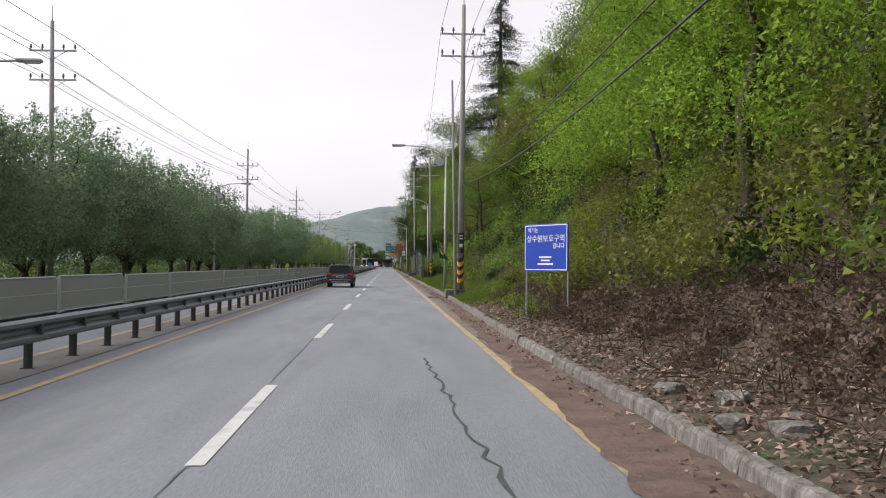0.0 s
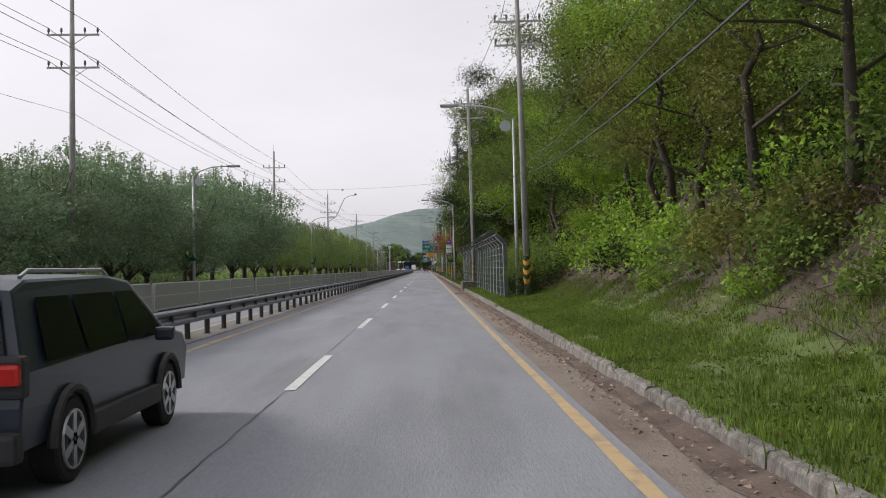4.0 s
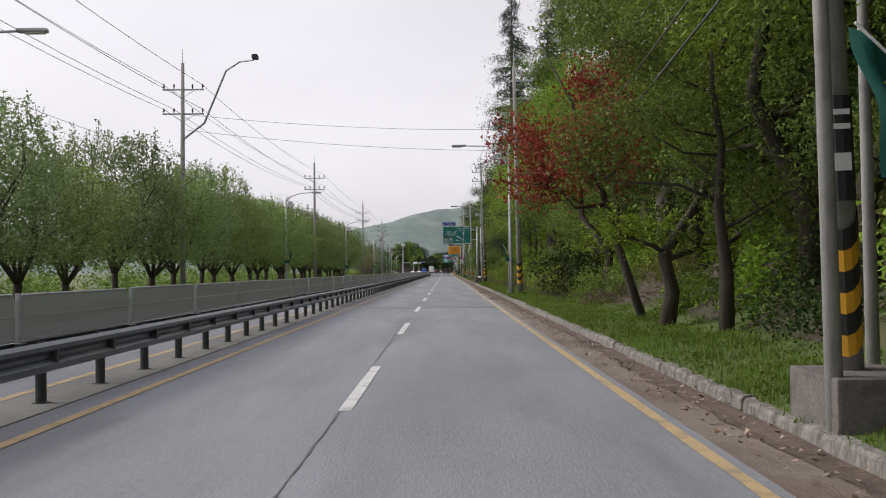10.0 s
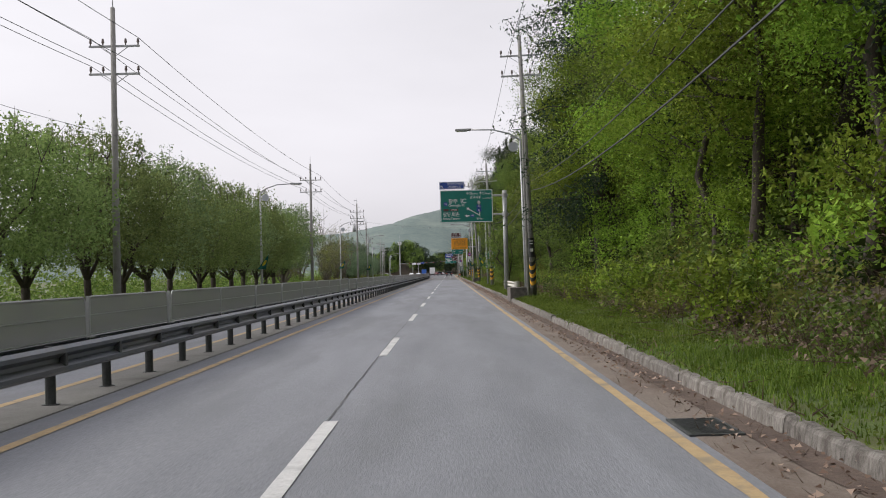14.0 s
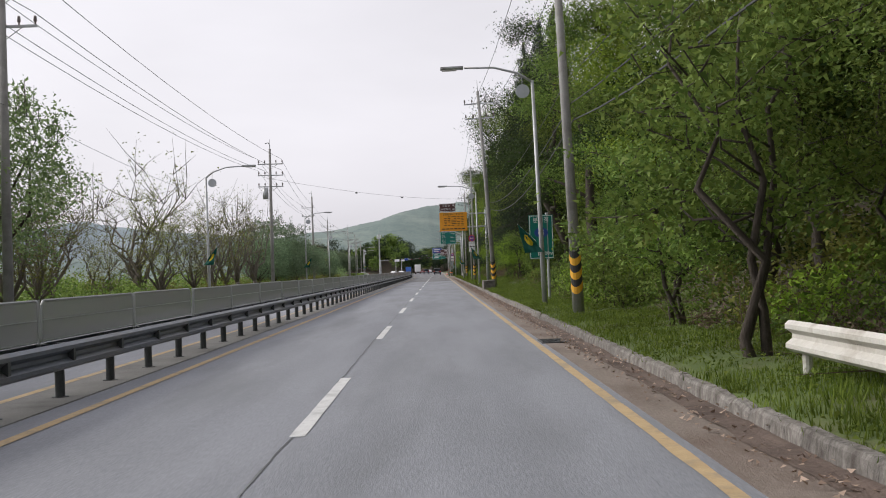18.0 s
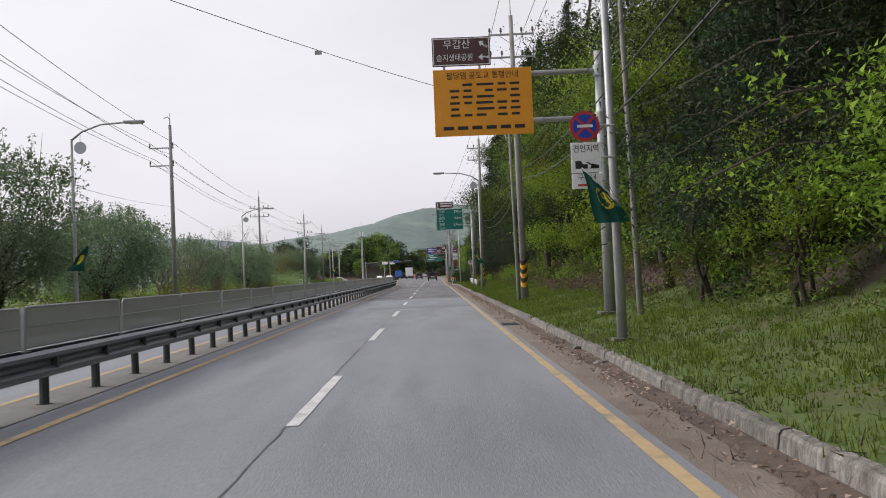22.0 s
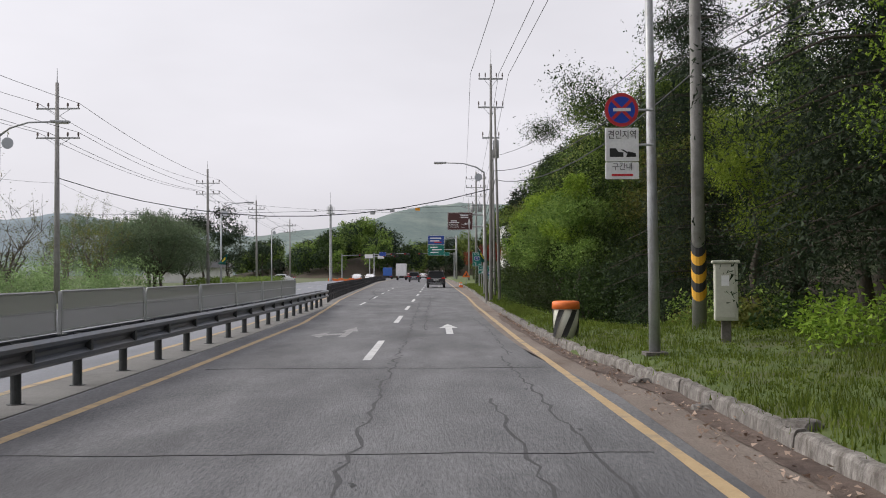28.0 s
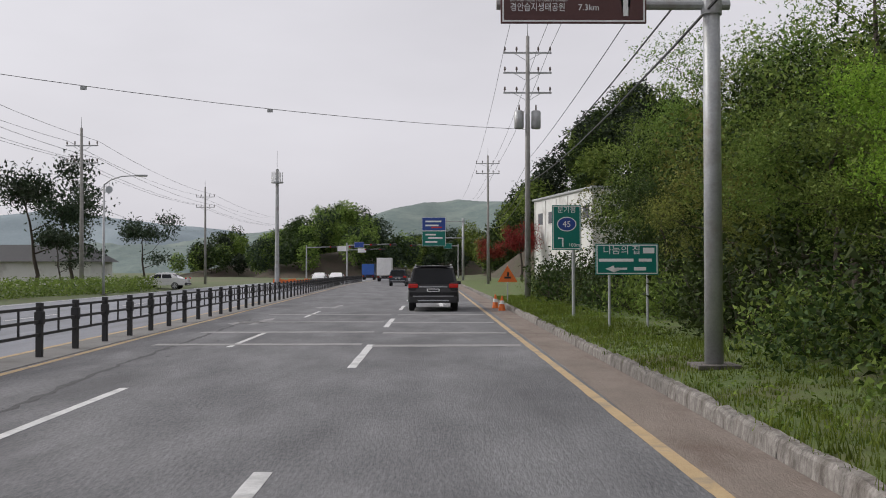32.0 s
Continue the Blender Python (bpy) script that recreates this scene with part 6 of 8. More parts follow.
# ---- plants ----
def leaf_cards(centres, size, rng, up=0.35, aspect=0.55, spread=0.35):
    """Small three-cornered leaves, two to each place, one island each, turned at random and mostly facing up."""
    c = np.repeat(np.asarray(centres, float), 2, axis=0)
    n = len(c)
    c = c + rng.normal(size=(n, 3)) * size * 0.45
    size = size * 0.68
    nor = rng.normal(size=(n, 3))
    nor[:, 2] = np.abs(nor[:, 2]) + up
    nor /= np.linalg.norm(nor, axis=1)[:, None]
    t = rng.normal(size=(n, 3))
    t -= nor * (t * nor).sum(1)[:, None]
    t /= np.linalg.norm(t, axis=1)[:, None]
    b = np.cross(nor, t)
    s = size * rng.uniform(1 - spread, 1 + spread, n)[:, None]
    droop = np.zeros((n, 3))
    droop[:, 2] = -0.12
    w = rng.uniform(0.55, 0.8, n)[:, None] * aspect / 0.55
    v = np.stack([c - t * s * 0.5 - b * s * w * 0.5, c - t * s * 0.5 + b * s * w * 0.5, c + t * s * 0.55 + droop * s], 1)
    return v.reshape(-1, 3)


def tris_mesh(name, verts):
    n = len(verts) // 3
    me = bpy.data.meshes.new(name)
    me.vertices.add(len(verts))
    me.vertices.foreach_set("co", np.asarray(verts, np.float32).ravel())
    me.loops.add(n * 3)
    me.loops.foreach_set("vertex_index", np.arange(n * 3, dtype=np.int32))
    me.polygons.add(n)
    me.polygons.foreach_set("loop_start", np.arange(0, n * 3, 3, dtype=np.int32))
    me.update(calc_edges=True)
    return me


def bent(a, b, rng, n=4, wob=0.08):
    a, b = np.array(a, float), np.array(b, float)
    L = np.linalg.norm(b - a)
    pts = [a + (b - a) * i / n + (rng.normal(size=3) * wob * L * (0 < i < n)) for i in range(n + 1)]
    return pts


def make_tree(seed, h, rad, leaves, size, leaf_mat, label, style="broad", bark=None, group="bank trees", name="tree", stems=1):
    rng = np.random.default_rng(seed)
    e = thing(name, label, "tree", group)
    bm = B()
    tips = []
    if style == "broad":
        for st in range(stems):
            lean = rng.uniform(-0.12, 0.12, 2) * h * (1.8 if stems > 1 else 1)
            top = np.array([lean[0], lean[1], h * 0.86])
            tr = bent((rng.uniform(-0.2, 0.2) * (stems > 1), rng.uniform(-0.2, 0.2) * (stems > 1), -0.4), top, rng, 6, 0.03)
            r0 = 0.026 * h / math.sqrt(stems)
            tube(bm, tr, list(np.linspace(r0, r0 * 0.15, 7)), 6)
            for i in range(9 if stems == 1 else 6):
                f = rng.uniform(0.28, 0.98)
                k = f * 6
                p = tr[int(k)] + (tr[min(6, int(k) + 1)] - tr[int(k)]) * (k - int(k))
                a = rng.uniform(0, 2 * math.pi)
                ln = rad * (1.05 - 0.55 * abs(f - 0.55)) * rng.uniform(0.6, 1.1)
                q = p + np.array([math.cos(a) * ln, math.sin(a) * ln, ln * rng.uniform(0.15, 0.75)])
                lb = bent(p, q, rng, 3, 0.07)
                tube(bm, lb, [r0 * 0.42 * (1.1 - f), r0 * 0.32 * (1.1 - f), r0 * 0.2 * (1.1 - f), 0.012], 5)
                for j in range(3):
                    t = rng.uniform(0.35, 1.0)
                    s = p + (q - p) * t
                    d = rng.normal(size=3) * 0.45 * ln * 0.6
                    d[2] = abs(d[2]) * 0.7
                    tube(bm, [s, s + d * 0.5 + rng.normal(size=3) * 0.03, s + d], [0.02, 0.014, 0.006], 3)
                    tips += [s + d, s + d * 0.55]
                tips.append(q)
        tips = np.array(tips)
        w = rng.uniform(0.4, 1.6, len(tips))
        idx = rng.choice(len(tips), leaves, p=w / w.sum())
        cl = tips[idx] + rng.normal(size=(leaves, 3)) * np.array([0.17, 0.17, 0.11]) * rad
    elif style == "row":
        fork = h * 0.2
        tube(bm, [(0, 0, -0.4), (0.03, 0, fork * 0.5), (0, 0, fork)], [0.17, 0.145, 0.15], 8)
        for i in range(7):
            a = 2 * math.pi * i / 7 + rng.uniform(-0.3, 0.3)
            out = rad * rng.uniform(0.35, 0.8)
            q = np.array([math.cos(a) * out, math.sin(a) * out, h * rng.uniform(0.6, 0.9)])
            lb = bent((0, 0, fork - 0.05), q, rng, 4, 0.05)
            tube(bm, lb, [0.09, 0.07, 0.05, 0.03, 0.012], 5)
            for j in range(6):
                k = rng.integers(1, 5)
                d = rng.normal(size=3) * rad * 0.17
                d[2] = abs(d[2]) + 0.3
                tube(bm, [lb[k], lb[k] + d * 0.5, lb[k] + d], [0.02, 0.014, 0.006], 3)
        u = rng.normal(size=(leaves, 3))
        u /= np.linalg.norm(u, axis=1)[:, None]
        u /= (np.abs(u) ** 3).sum(1)[:, None] ** (1 / 3) * 0.5 + 0.5
        rr = rng.uniform(0.4, 1.0, leaves) ** 0.6
        lump = 1 + 0.17 * np.sin(u[:, 0] * 5 + seed) * np.sin(u[:, 1] * 6 + 1.3 * seed) + 0.08 * np.sin(u[:, 2] * 9 + seed)
        cl = u * (rr * lump)[:, None] * np.array([rad, rad, h * 0.34]) + np.array([0, 0, h * 0.6])
        cl[:, 2] = np.where(cl[:, 2] < h * 0.26, h * 0.26 + rng.uniform(0, 1.2, leaves), cl[:, 2])
        shoots = []
        for i in range(52):
            a, r_ = rng.uniform(0, 2 * math.pi), rad * math.sqrt(rng.uniform(0, 0.8))
            z0 = h * 0.6 + h * 0.34 * math.sqrt(max(0.05, 1 - (r_ / rad) ** 2))
            ln = rng.uniform(0.35, 1.0)
            base = np.array([math.cos(a) * r_, math.sin(a) * r_, z0 - 0.2])
            tip = base + np.array([rng.uniform(-0.1, 0.1), rng.uniform(-0.1, 0.1), ln])
            tube(bm, [base, tip], [0.014, 0.005], 3)
            t = rng.uniform(0, 1, 14)[:, None]
            shoots.append(base + (tip - base) * t + rng.normal(size=(14, 3)) * 0.05)
        cl = np.concatenate([cl, *shoots])
    elif style == "bare":
        fork = h * 0.16
        tube(bm, [(0, 0, -0.4), (0, 0, fork)], [0.16, 0.12], 8)
        pts = []
        for i in range(9):
            a = 2 * math.pi * i / 9 + rng.uniform(-0.3, 0.3)
            out = rad * rng.uniform(0.25, 1.0)
            q = np.array([math.cos(a) * out, math.sin(a) * out, h * rng.uniform(0.6, 0.98)])
            lb = bent((0, 0, fork - 0.05), q, rng, 5, 0.05)
            tube(bm, lb, [0.075, 0.055, 0.04, 0.028, 0.018, 0.006], 5)
            for j in range(14):
                k = rng.integers(1, 6)
                d = rng.normal(size=3) * rad * 0.28
                d[2] = abs(d[2]) + 0.35
                tube(bm, [lb[k], lb[k] + d * 0.5 + rng.normal(size=3) * 0.04, lb[k] + d], [0.016, 0.011, 0.004], 3)
                pts += [lb[k] + d * t for t in (0.4, 0.7, 1.0)]
        pts = np.array(pts)
        cl = pts[rng.integers(0, len(pts), leaves)] + rng.normal(size=(leaves, 3)) * 0.13
    part("trunk", bm, bark or BARK, e, smooth=True)
    me = tris_mesh("crown", leaf_cards(cl, size, rng))
    part_mesh("crown", me, leaf_mat, e)
    return e


def make_spruce(seed, h, rad, label, leaves=5200, group="conifers", gap=0.46, power=0.75, needle=0.46):
    rng = np.random.default_rng(seed)
    e = thing("spruce", label, "conifer", group)
    bm = B()
    tube(bm, [(0, 0, -0.5), (0.05, 0, h * 0.5), (0, 0, h)], [0.017 * h, 0.01 * h, 0.02], 8)
    cl = []
    z = h * 0.13
    while z < h * 0.985:
        f = z / h
        r = rad * (1 - f) ** power * rng.uniform(0.75, 1.1)
        for i in range(6):
            a = rng.uniform(0, 2 * math.pi)
            rr = r * rng.uniform(0.55, 1.1)
            p0 = np.array([0, 0, z + rng.uniform(-0.2, 0.2)])
            p1 = p0 + np.array([math.cos(a) * rr * 0.6, math.sin(a) * rr * 0.6, -0.02 * rr])
            p2 = p0 + np.array([math.cos(a) * rr, math.sin(a) * rr, -0.18 * rr])
            tube(bm, [p0, p1, p2], [0.035, 0.022, 0.006], 3)
            k = max(4, int(leaves / (h * 40) * rr * 1.3))
            t = rng.uniform(0.15, 1.02, k)[:, None]
            q = np.where(t < 0.6, p0 + (p1 - p0) * t / 0.6, p1 + (p2 - p1) * (t - 0.6) / 0.4)
            off = rng.normal(size=(k, 3)) * np.array([0.16, 0.16, 0.05]) * rr * 0.7
            off[:, 2] -= np.abs(rng.normal(size=k)) * 0.22
            cl.append(q + off)
        z += gap * (1.15 - 0.5 * f)
    cl = np.concatenate(cl)
    part("trunk", bm, BARK, e, smooth=True)
    part_mesh("crown", tris_mesh("crown", leaf_cards(cl, needle, rng, 0.2, 0.3)), NEEDLE, e)
    return e


def make_bush(seed, h, rad, leaves, size, mat, label, twigs=26, name="bush", group="bank undergrowth"):
    rng = np.random.default_rng(seed)
    e = thing(name, label, "shrub", group)
    bm = B()
    tips = []
    for i in range(twigs):
        a = rng.uniform(0, 2 * math.pi)
        r = rad * math.sqrt(rng.uniform(0, 1))
        q = np.array([math.cos(a) * r, math.sin(a) * r, h * rng.uniform(0.35, 1.0) * (1 - 0.35 * (r / rad) ** 2)])
        p = np.array([math.cos(a) * r * 0.25, math.sin(a) * r * 0.25, -0.15])
        pts = bent(p, q, rng, 3, 0.1)
        tube(bm, pts, [0.022, 0.016, 0.010, 0.004], 3)
        tips += [pts[1], pts[2], pts[3], (pts[2] + pts[3]) / 2]
    tips = np.array(tips)
    cl = tips[rng.integers(0, len(tips), leaves)] + rng.normal(size=(leaves, 3)) * np.array([0.2, 0.2, 0.14]) * rad
    cl[:, 2] = np.maximum(cl[:, 2], 0.02)
    part("stem", bm, BARK, e)
    part_mesh("foliage", tris_mesh("foliage", leaf_cards(cl, size, rng)), mat, e)
    return e


rng_place = random.Random(11)
used = set()


def scatter(protos, places, zoff=-0.15, smin=0.82, smax=1.18):
    """Copies of the prototypes at (x, y) places; each prototype itself takes the first place it is drawn for."""
    for x, y, s in places:
        p = rng_place.choice(protos)
        sc = s * rng_place.uniform(smin, smax)
        m = pose(x, y, ground_z(x, y) + zoff, rng_place.uniform(-3, 3), rng_place.uniform(-3, 3), rng_place.uniform(0, 360)) @ Matrix.Diagonal((sc * rng_place.uniform(0.92, 1.08), sc, sc * rng_place.uniform(0.92, 1.1), 1))
        if p.name not in used:
            used.add(p.name)
            p.matrix_basis = m
        else:
            copy_thing(p, m)


T_TALL = [make_tree(12, 14.0, 3.7, 14500, 0.132, LEAF_MID, "tall green tree standing high over the road", group="tall bank trees"), make_tree(13, 12.5, 3.4, 14500, 0.132, LEAF_FRESH, "tall tree with light green upper leaves", group="tall bank trees"), make_tree(14, 13.5, 3.6, 14500, 0.132, LEAF_SHADE_DARK, "tall tree over the bank foot, leaves coloured dark for shade", group="tall bank trees")]
T_SLIM = make_tree(17, 8.0, 1.7, 2600, 0.16, LEAF_FRESH, "slim dark-trunked tree with fresh leaves high up", group="slim trees")
T_FRESH = [make_tree(1, 7.5, 2.8, 8400, 0.132, LEAF_FRESH, "leafy roadside tree with bright fresh green leaves"), make_tree(2, 8.5, 3.0, 8700, 0.132, LEAF_FRESH, "tall leafy tree with bright green spring leaves")]
T_MID = [make_tree(3, 8.0, 2.9, 8100, 0.132, LEAF_MID, "broadleaf tree with mid green leaves on the bank"), make_tree(4, 7.0, 2.7, 7800, 0.13, LEAF_OLIVE, "broadleaf tree with olive yellow young leaves"), make_tree(5, 9.0, 3.1, 8400, 0.136, LEAF_MID, "tall spreading green tree on the bank")]
T_DARK = [make_tree(6, 8.0, 3.0, 7800, 0.136, LEAF_SHADE_DARK, "tree on the bank with shade put into its leaf colour"), make_tree(7, 9.0, 3.2, 8100, 0.136, LEAF_MID, "large green tree in the shade of the bank")]
T_YOUNG = [make_tree(8, 5.5, 2.2, 2900, 0.175, LEAF_FRESH, "slender multi-stemmed young tree with fresh leaves", stems=3), make_tree(9, 6.0, 2.1, 2900, 0.175, LEAF_MID, "young multi-stemmed tree with green leaves", stems=3)]
T_RED = make_tree(16, 7.5, 2.4, 4600, 0.19, LEAF_RED, "red-leaved maple tree at the foot of the bank", group="maples", stems=1)
S_BIG = make_spruce(20, 24, 4.6, "tall airy conifer with drooping branches", 42000, gap=0.8, power=0.6, needle=0.21)
S_MID = make_spruce(21, 14, 4.0, "dark dense spruce beside the road", 64000, needle=0.12)
BUSH = [make_bush(30, 1.7, 1.3, 900, 0.17, LEAF_FRESH, "low leafy green bush on the bank"), make_bush(31, 2.1, 1.5, 1000, 0.18, LEAF_MID, "dense green bush at the foot of the trees"), make_bush(32, 1.4, 1.4, 800, 0.16, LEAF_OLIVE, "scrubby olive green bush on the bank"), make_bush(33, 2.4, 1.6, 1000, 0.19, LEAF_SHADE_DARK, "bush under the trees with shade put into its leaf colour")]


def along(y0, y1, step, x_of, jx=0.8, jy=0.5, s=1.0):
    out = []
    y = y0
    while y < y1:
        out.append((x_of(y) + rng_place.uniform(-jx, jx), y + rng_place.uniform(-jy, jy) * step, s))
        y += step
    return out


ss = slope_start
rng_stuff = np.random.default_rng(77)


def crowns(name, places, mat, leaves, size, label, flat=0.8, lift=0.55, category="woods"):
    """Many crowns that stand too close to tell apart: leaves on lumpy shells over the bank, one mesh."""
    cl = []
    for x, y, r in places:
        u = rng_stuff.normal(size=(leaves, 3))
        u[:, 2] = np.abs(u[:, 2]) * 1.0 - 0.35
        u /= np.linalg.norm(u, axis=1)[:, None]
        ph = rng_stuff.uniform(0, 9, 4)
        lump = 1 + 0.22 * np.sin(u[:, 0] * 5.5 + ph[0]) * np.sin(u[:, 1] * 5 + ph[1]) + 0.14 * np.sin(u[:, 2] * 8 + ph[2]) * np.sin(u[:, 0] * 9 + ph[3])
        rr = (1 - 0.45 * rng_stuff.uniform(0, 1, leaves) ** 2.2) * lump
        keep = np.sin(u[:, 0] * 11 + ph[3]) + np.sin(u[:, 1] * 12 + ph[0]) + np.sin(u[:, 2] * 13 + ph[1]) > -1.25
        c = (u * rr[:, None] * np.array([r, r, r * flat]))[keep] + np.array([x, y, ground_z(x, y) + r * lift])
        cl.append(c)
    cl = np.concatenate(cl)
    return tagged(part_mesh(name, tris_mesh(name, leaf_cards(cl, size, rng_stuff)), mat), label, category, kind="stuff")


def twig_tangle(name, places, mat, label, n=46, h=0.9, r=1.3, category="undergrowth"):
    """Dry stalks and vines, thin three-sided slivers, one mesh."""
    out = []
    for x, y, s in places:
        z = ground_z(x, y)
        p = rng_stuff.uniform(-1, 1, (n, 2)) * r * s
        a = rng_stuff.uniform(0, 2 * math.pi, n)
        ln = rng_stuff.uniform(0.4, 1.5, n) * h * s
        el = rng_stuff.uniform(-0.1, 1.2, n)
        for (px_, py_), aa, l_, e_ in zip(p, a, ln, el):
            bx, by = x + px_, y + py_
            bz = ground_z(bx, by) + rng_stuff.uniform(0, 0.35) * h * s
            tx, ty, tz = bx + math.cos(aa) * l_ * math.cos(e_), by + math.sin(aa) * l_ * math.cos(e_), bz + l_ * math.sin(e_)
            w = rng_stuff.uniform(0.004, 0.012)
            out += [(bx - math.sin(aa) * w, by + math.cos(aa) * w, bz), (bx + math.sin(aa) * w, by - math.cos(aa) * w, bz), (tx, ty, tz)]
            out += [(bx, by, bz - w), (bx, by, bz + w), (tx, ty, tz)]
    return tagged(part_mesh(name, tris_mesh(name, out), mat), label, category, kind="stuff")


# the tall front row whose crowns make the skyline
scatter(T_TALL[:2], along(50, 108, 6.5, lambda y: ss(y) + 7.2, 0.8), smin=0.85, smax=1.1)
scatter(T_TALL[:2], along(112, 152, 5.6, lambda y: ss(y) + 3.2, 0.6), smin=0.95, smax=1.15)
# only the shade-coloured tree here, for the deep hollow under the crowns
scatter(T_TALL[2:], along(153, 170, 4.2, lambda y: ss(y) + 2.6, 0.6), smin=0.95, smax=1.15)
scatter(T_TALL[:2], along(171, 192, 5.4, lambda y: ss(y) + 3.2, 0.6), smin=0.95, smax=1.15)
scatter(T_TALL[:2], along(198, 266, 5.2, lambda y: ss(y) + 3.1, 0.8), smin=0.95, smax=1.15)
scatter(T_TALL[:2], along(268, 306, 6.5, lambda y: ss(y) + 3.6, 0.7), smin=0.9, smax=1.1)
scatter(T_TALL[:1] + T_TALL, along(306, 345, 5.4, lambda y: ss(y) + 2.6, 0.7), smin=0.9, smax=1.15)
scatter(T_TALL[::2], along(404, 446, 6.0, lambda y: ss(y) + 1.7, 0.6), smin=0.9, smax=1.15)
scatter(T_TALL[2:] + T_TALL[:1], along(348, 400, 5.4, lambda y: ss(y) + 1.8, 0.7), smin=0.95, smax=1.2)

# first rows of trees, stretch by stretch along the bank
scatter(T_FRESH, along(8, 46, 3.6, lambda y: ss(y) + 4.0, 0.8), smin=0.8, smax=1.05)
scatter(T_MID + T_FRESH, along(44, 84, 5.0, lambda y: ss(y) + 9.5, 1.2))
scatter(T_MID + T_FRESH, along(84, 108, 6.0, lambda y: ss(y) + 5.6, 1.2))
scatter(T_FRESH + T_MID, along(84, 110, 4.2, lambda y: ss(y) + 2.8, 0.7), smin=0.65, smax=0.85)
scatter(T_MID + T_DARK + T_FRESH[:1], along(111, 160, 6.0, lambda y: ss(y) + 3.2, 0.8), smin=0.75, smax=1.0)
# shade put into the leaf colour again along the same hollow
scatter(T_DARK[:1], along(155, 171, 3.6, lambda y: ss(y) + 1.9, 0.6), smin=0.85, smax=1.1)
scatter(T_MID, along(173, 190, 4.0, lambda y: ss(y) + 1.9, 0.6), smin=0.85, smax=1.1)
scatter(T_MID + T_YOUNG, along(204, 216, 3.0, lambda y: ss(y) + 1.5, 0.4), smin=0.7, smax=0.9)
scatter(T_MID, along(191, 266, 6.5, lambda y: ss(y) + 3.6, 0.9), smin=0.75, smax=1.05)
scatter(T_FRESH + T_YOUNG[:1], along(224, 268, 4.6, lambda y: ss(y) + 2.0, 0.5), smin=0.6, smax=0.85)
scatter(T_MID[:1] + T_YOUNG[1:], along(268, 304, 3.6, lambda y: ss(y) + 1.4, 0.6), smin=0.8, smax=1.0)
scatter(T_MID[:1], [(4.9, 180.6, 1.0)])
scatter(T_FRESH, [(6.0, 231.5, 1.0), (6.5, 235.0, 1.1), (6.2, 240.0, 1.0)])
scatter(T_YOUNG[1:], [(4.0, 293.2, 1.15), (4.5, 300.0, 1.0)])
scatter(T_YOUNG[1:], [(4.9, 309.8, 0.62), (5.2, 312.2, 0.66), (4.7, 311.2, 0.5)])
scatter(T_MID[:1] + T_DARK, along(268, 344, 6.5, lambda y: ss(y) + 3.4, 0.9))
scatter(T_YOUNG + T_MID[:1], along(322, 345, 5.0, lambda y: ss(y) + 2.0, 0.5), smin=0.55, smax=0.75)
scatter(T_YOUNG, along(346, 372, 5.5, lambda y: ss(y) + 0.2, 0.5), smin=0.7, smax=0.9)
scatter(T_DARK * 2 + T_MID, along(345, 440, 6.4, lambda y: ss(y) + 2.6, 1.0), smin=0.95, smax=1.25)
scatter(T_FRESH + T_DARK, along(378, 404, 6.0, lambda y: ss(y) + 1.2, 0.6), smin=0.85, smax=1.1)
scatter(T_FRESH, [(6.6, 455.5, 0.55), (7.0, 466.0, 0.5)])
scatter(T_DARK + T_MID, along(456, 482, 5.0, lambda y: 9.0, 1.2))
scatter(T_DARK[:1], along(478, 500, 3.2, lambda y: 5.2 + (y - 478) * 0.03, 0.5), -1.2, 0.62, 0.8)
scatter(T_MID + T_DARK, along(508, 545, 4.6, lambda y: 8.4, 0.6), -0.5, 0.6, 0.8)
scatter(T_FRESH, [(6.0, 513.5, 0.5), (6.4, 520.5, 0.5)])
scatter(T_DARK + T_MID, along(482, 556, 6.0, lambda y: 11.0, 1.5))
T_RED.matrix_basis = pose(4.6, 187.2, ground_z(4.6, 187.2), 0, -20, 0) @ Matrix.Diagonal((0.7, 0.78, 1.12, 1))
copy_thing(T_RED, pose(9.5, 618.0, 0.3, 0, 0, 60) @ Matrix.Diagonal((1.1, 1.1, 1.0, 1)))
copy_thing(T_RED, pose(7.0, 632.0, 0.3, 0, 0, 200) @ Matrix.Diagonal((0.9, 0.9, 0.8, 1)))
T_SLIM.matrix_basis = pose(4.3, 183.2, ground_z(4.3, 183.2), 0, 8, 40)
copy_thing(T_SLIM, pose(5.6, 199.0, ground_z(5.6, 199.0), 0, 4, 160))
copy_thing(T_FRESH[0], pose(6.5, 371.2, ground_z(6.5, 371.2), 0, -4, 70) @ Matrix.Diagonal((1.1, 1.1, 1.15, 1)))
S_BIG.matrix_basis = pose(11.0, 107.0, ground_z(11.0, 107)) @ Matrix.Diagonal((1.35, 1.35, 1.0, 1))
for x, y, s in ((8.4, 245, 0.85), (8.2, 273, 0.9), (7.8, 229, 0.9), (14, 470, 0.62), (14, 482, 0.6)):
    copy_thing(S_BIG, pose(x, y, ground_z(x, y) - 0.3, 0, 0, y * 7) @ Matrix.Diagonal((s, s, s, 1)))
copy_thing(S_BIG, pose(6.5, 262, ground_z(6.5, 262) - 0.3, 0, 0, 40) @ Matrix.Diagonal((0.95, 0.95, 1.25, 1)))
S_MID.matrix_basis = pose(7.3, 364.0, ground_z(7.3, 364.0)) @ Matrix.Diagonal((1.1, 1.1, 1.15, 1))
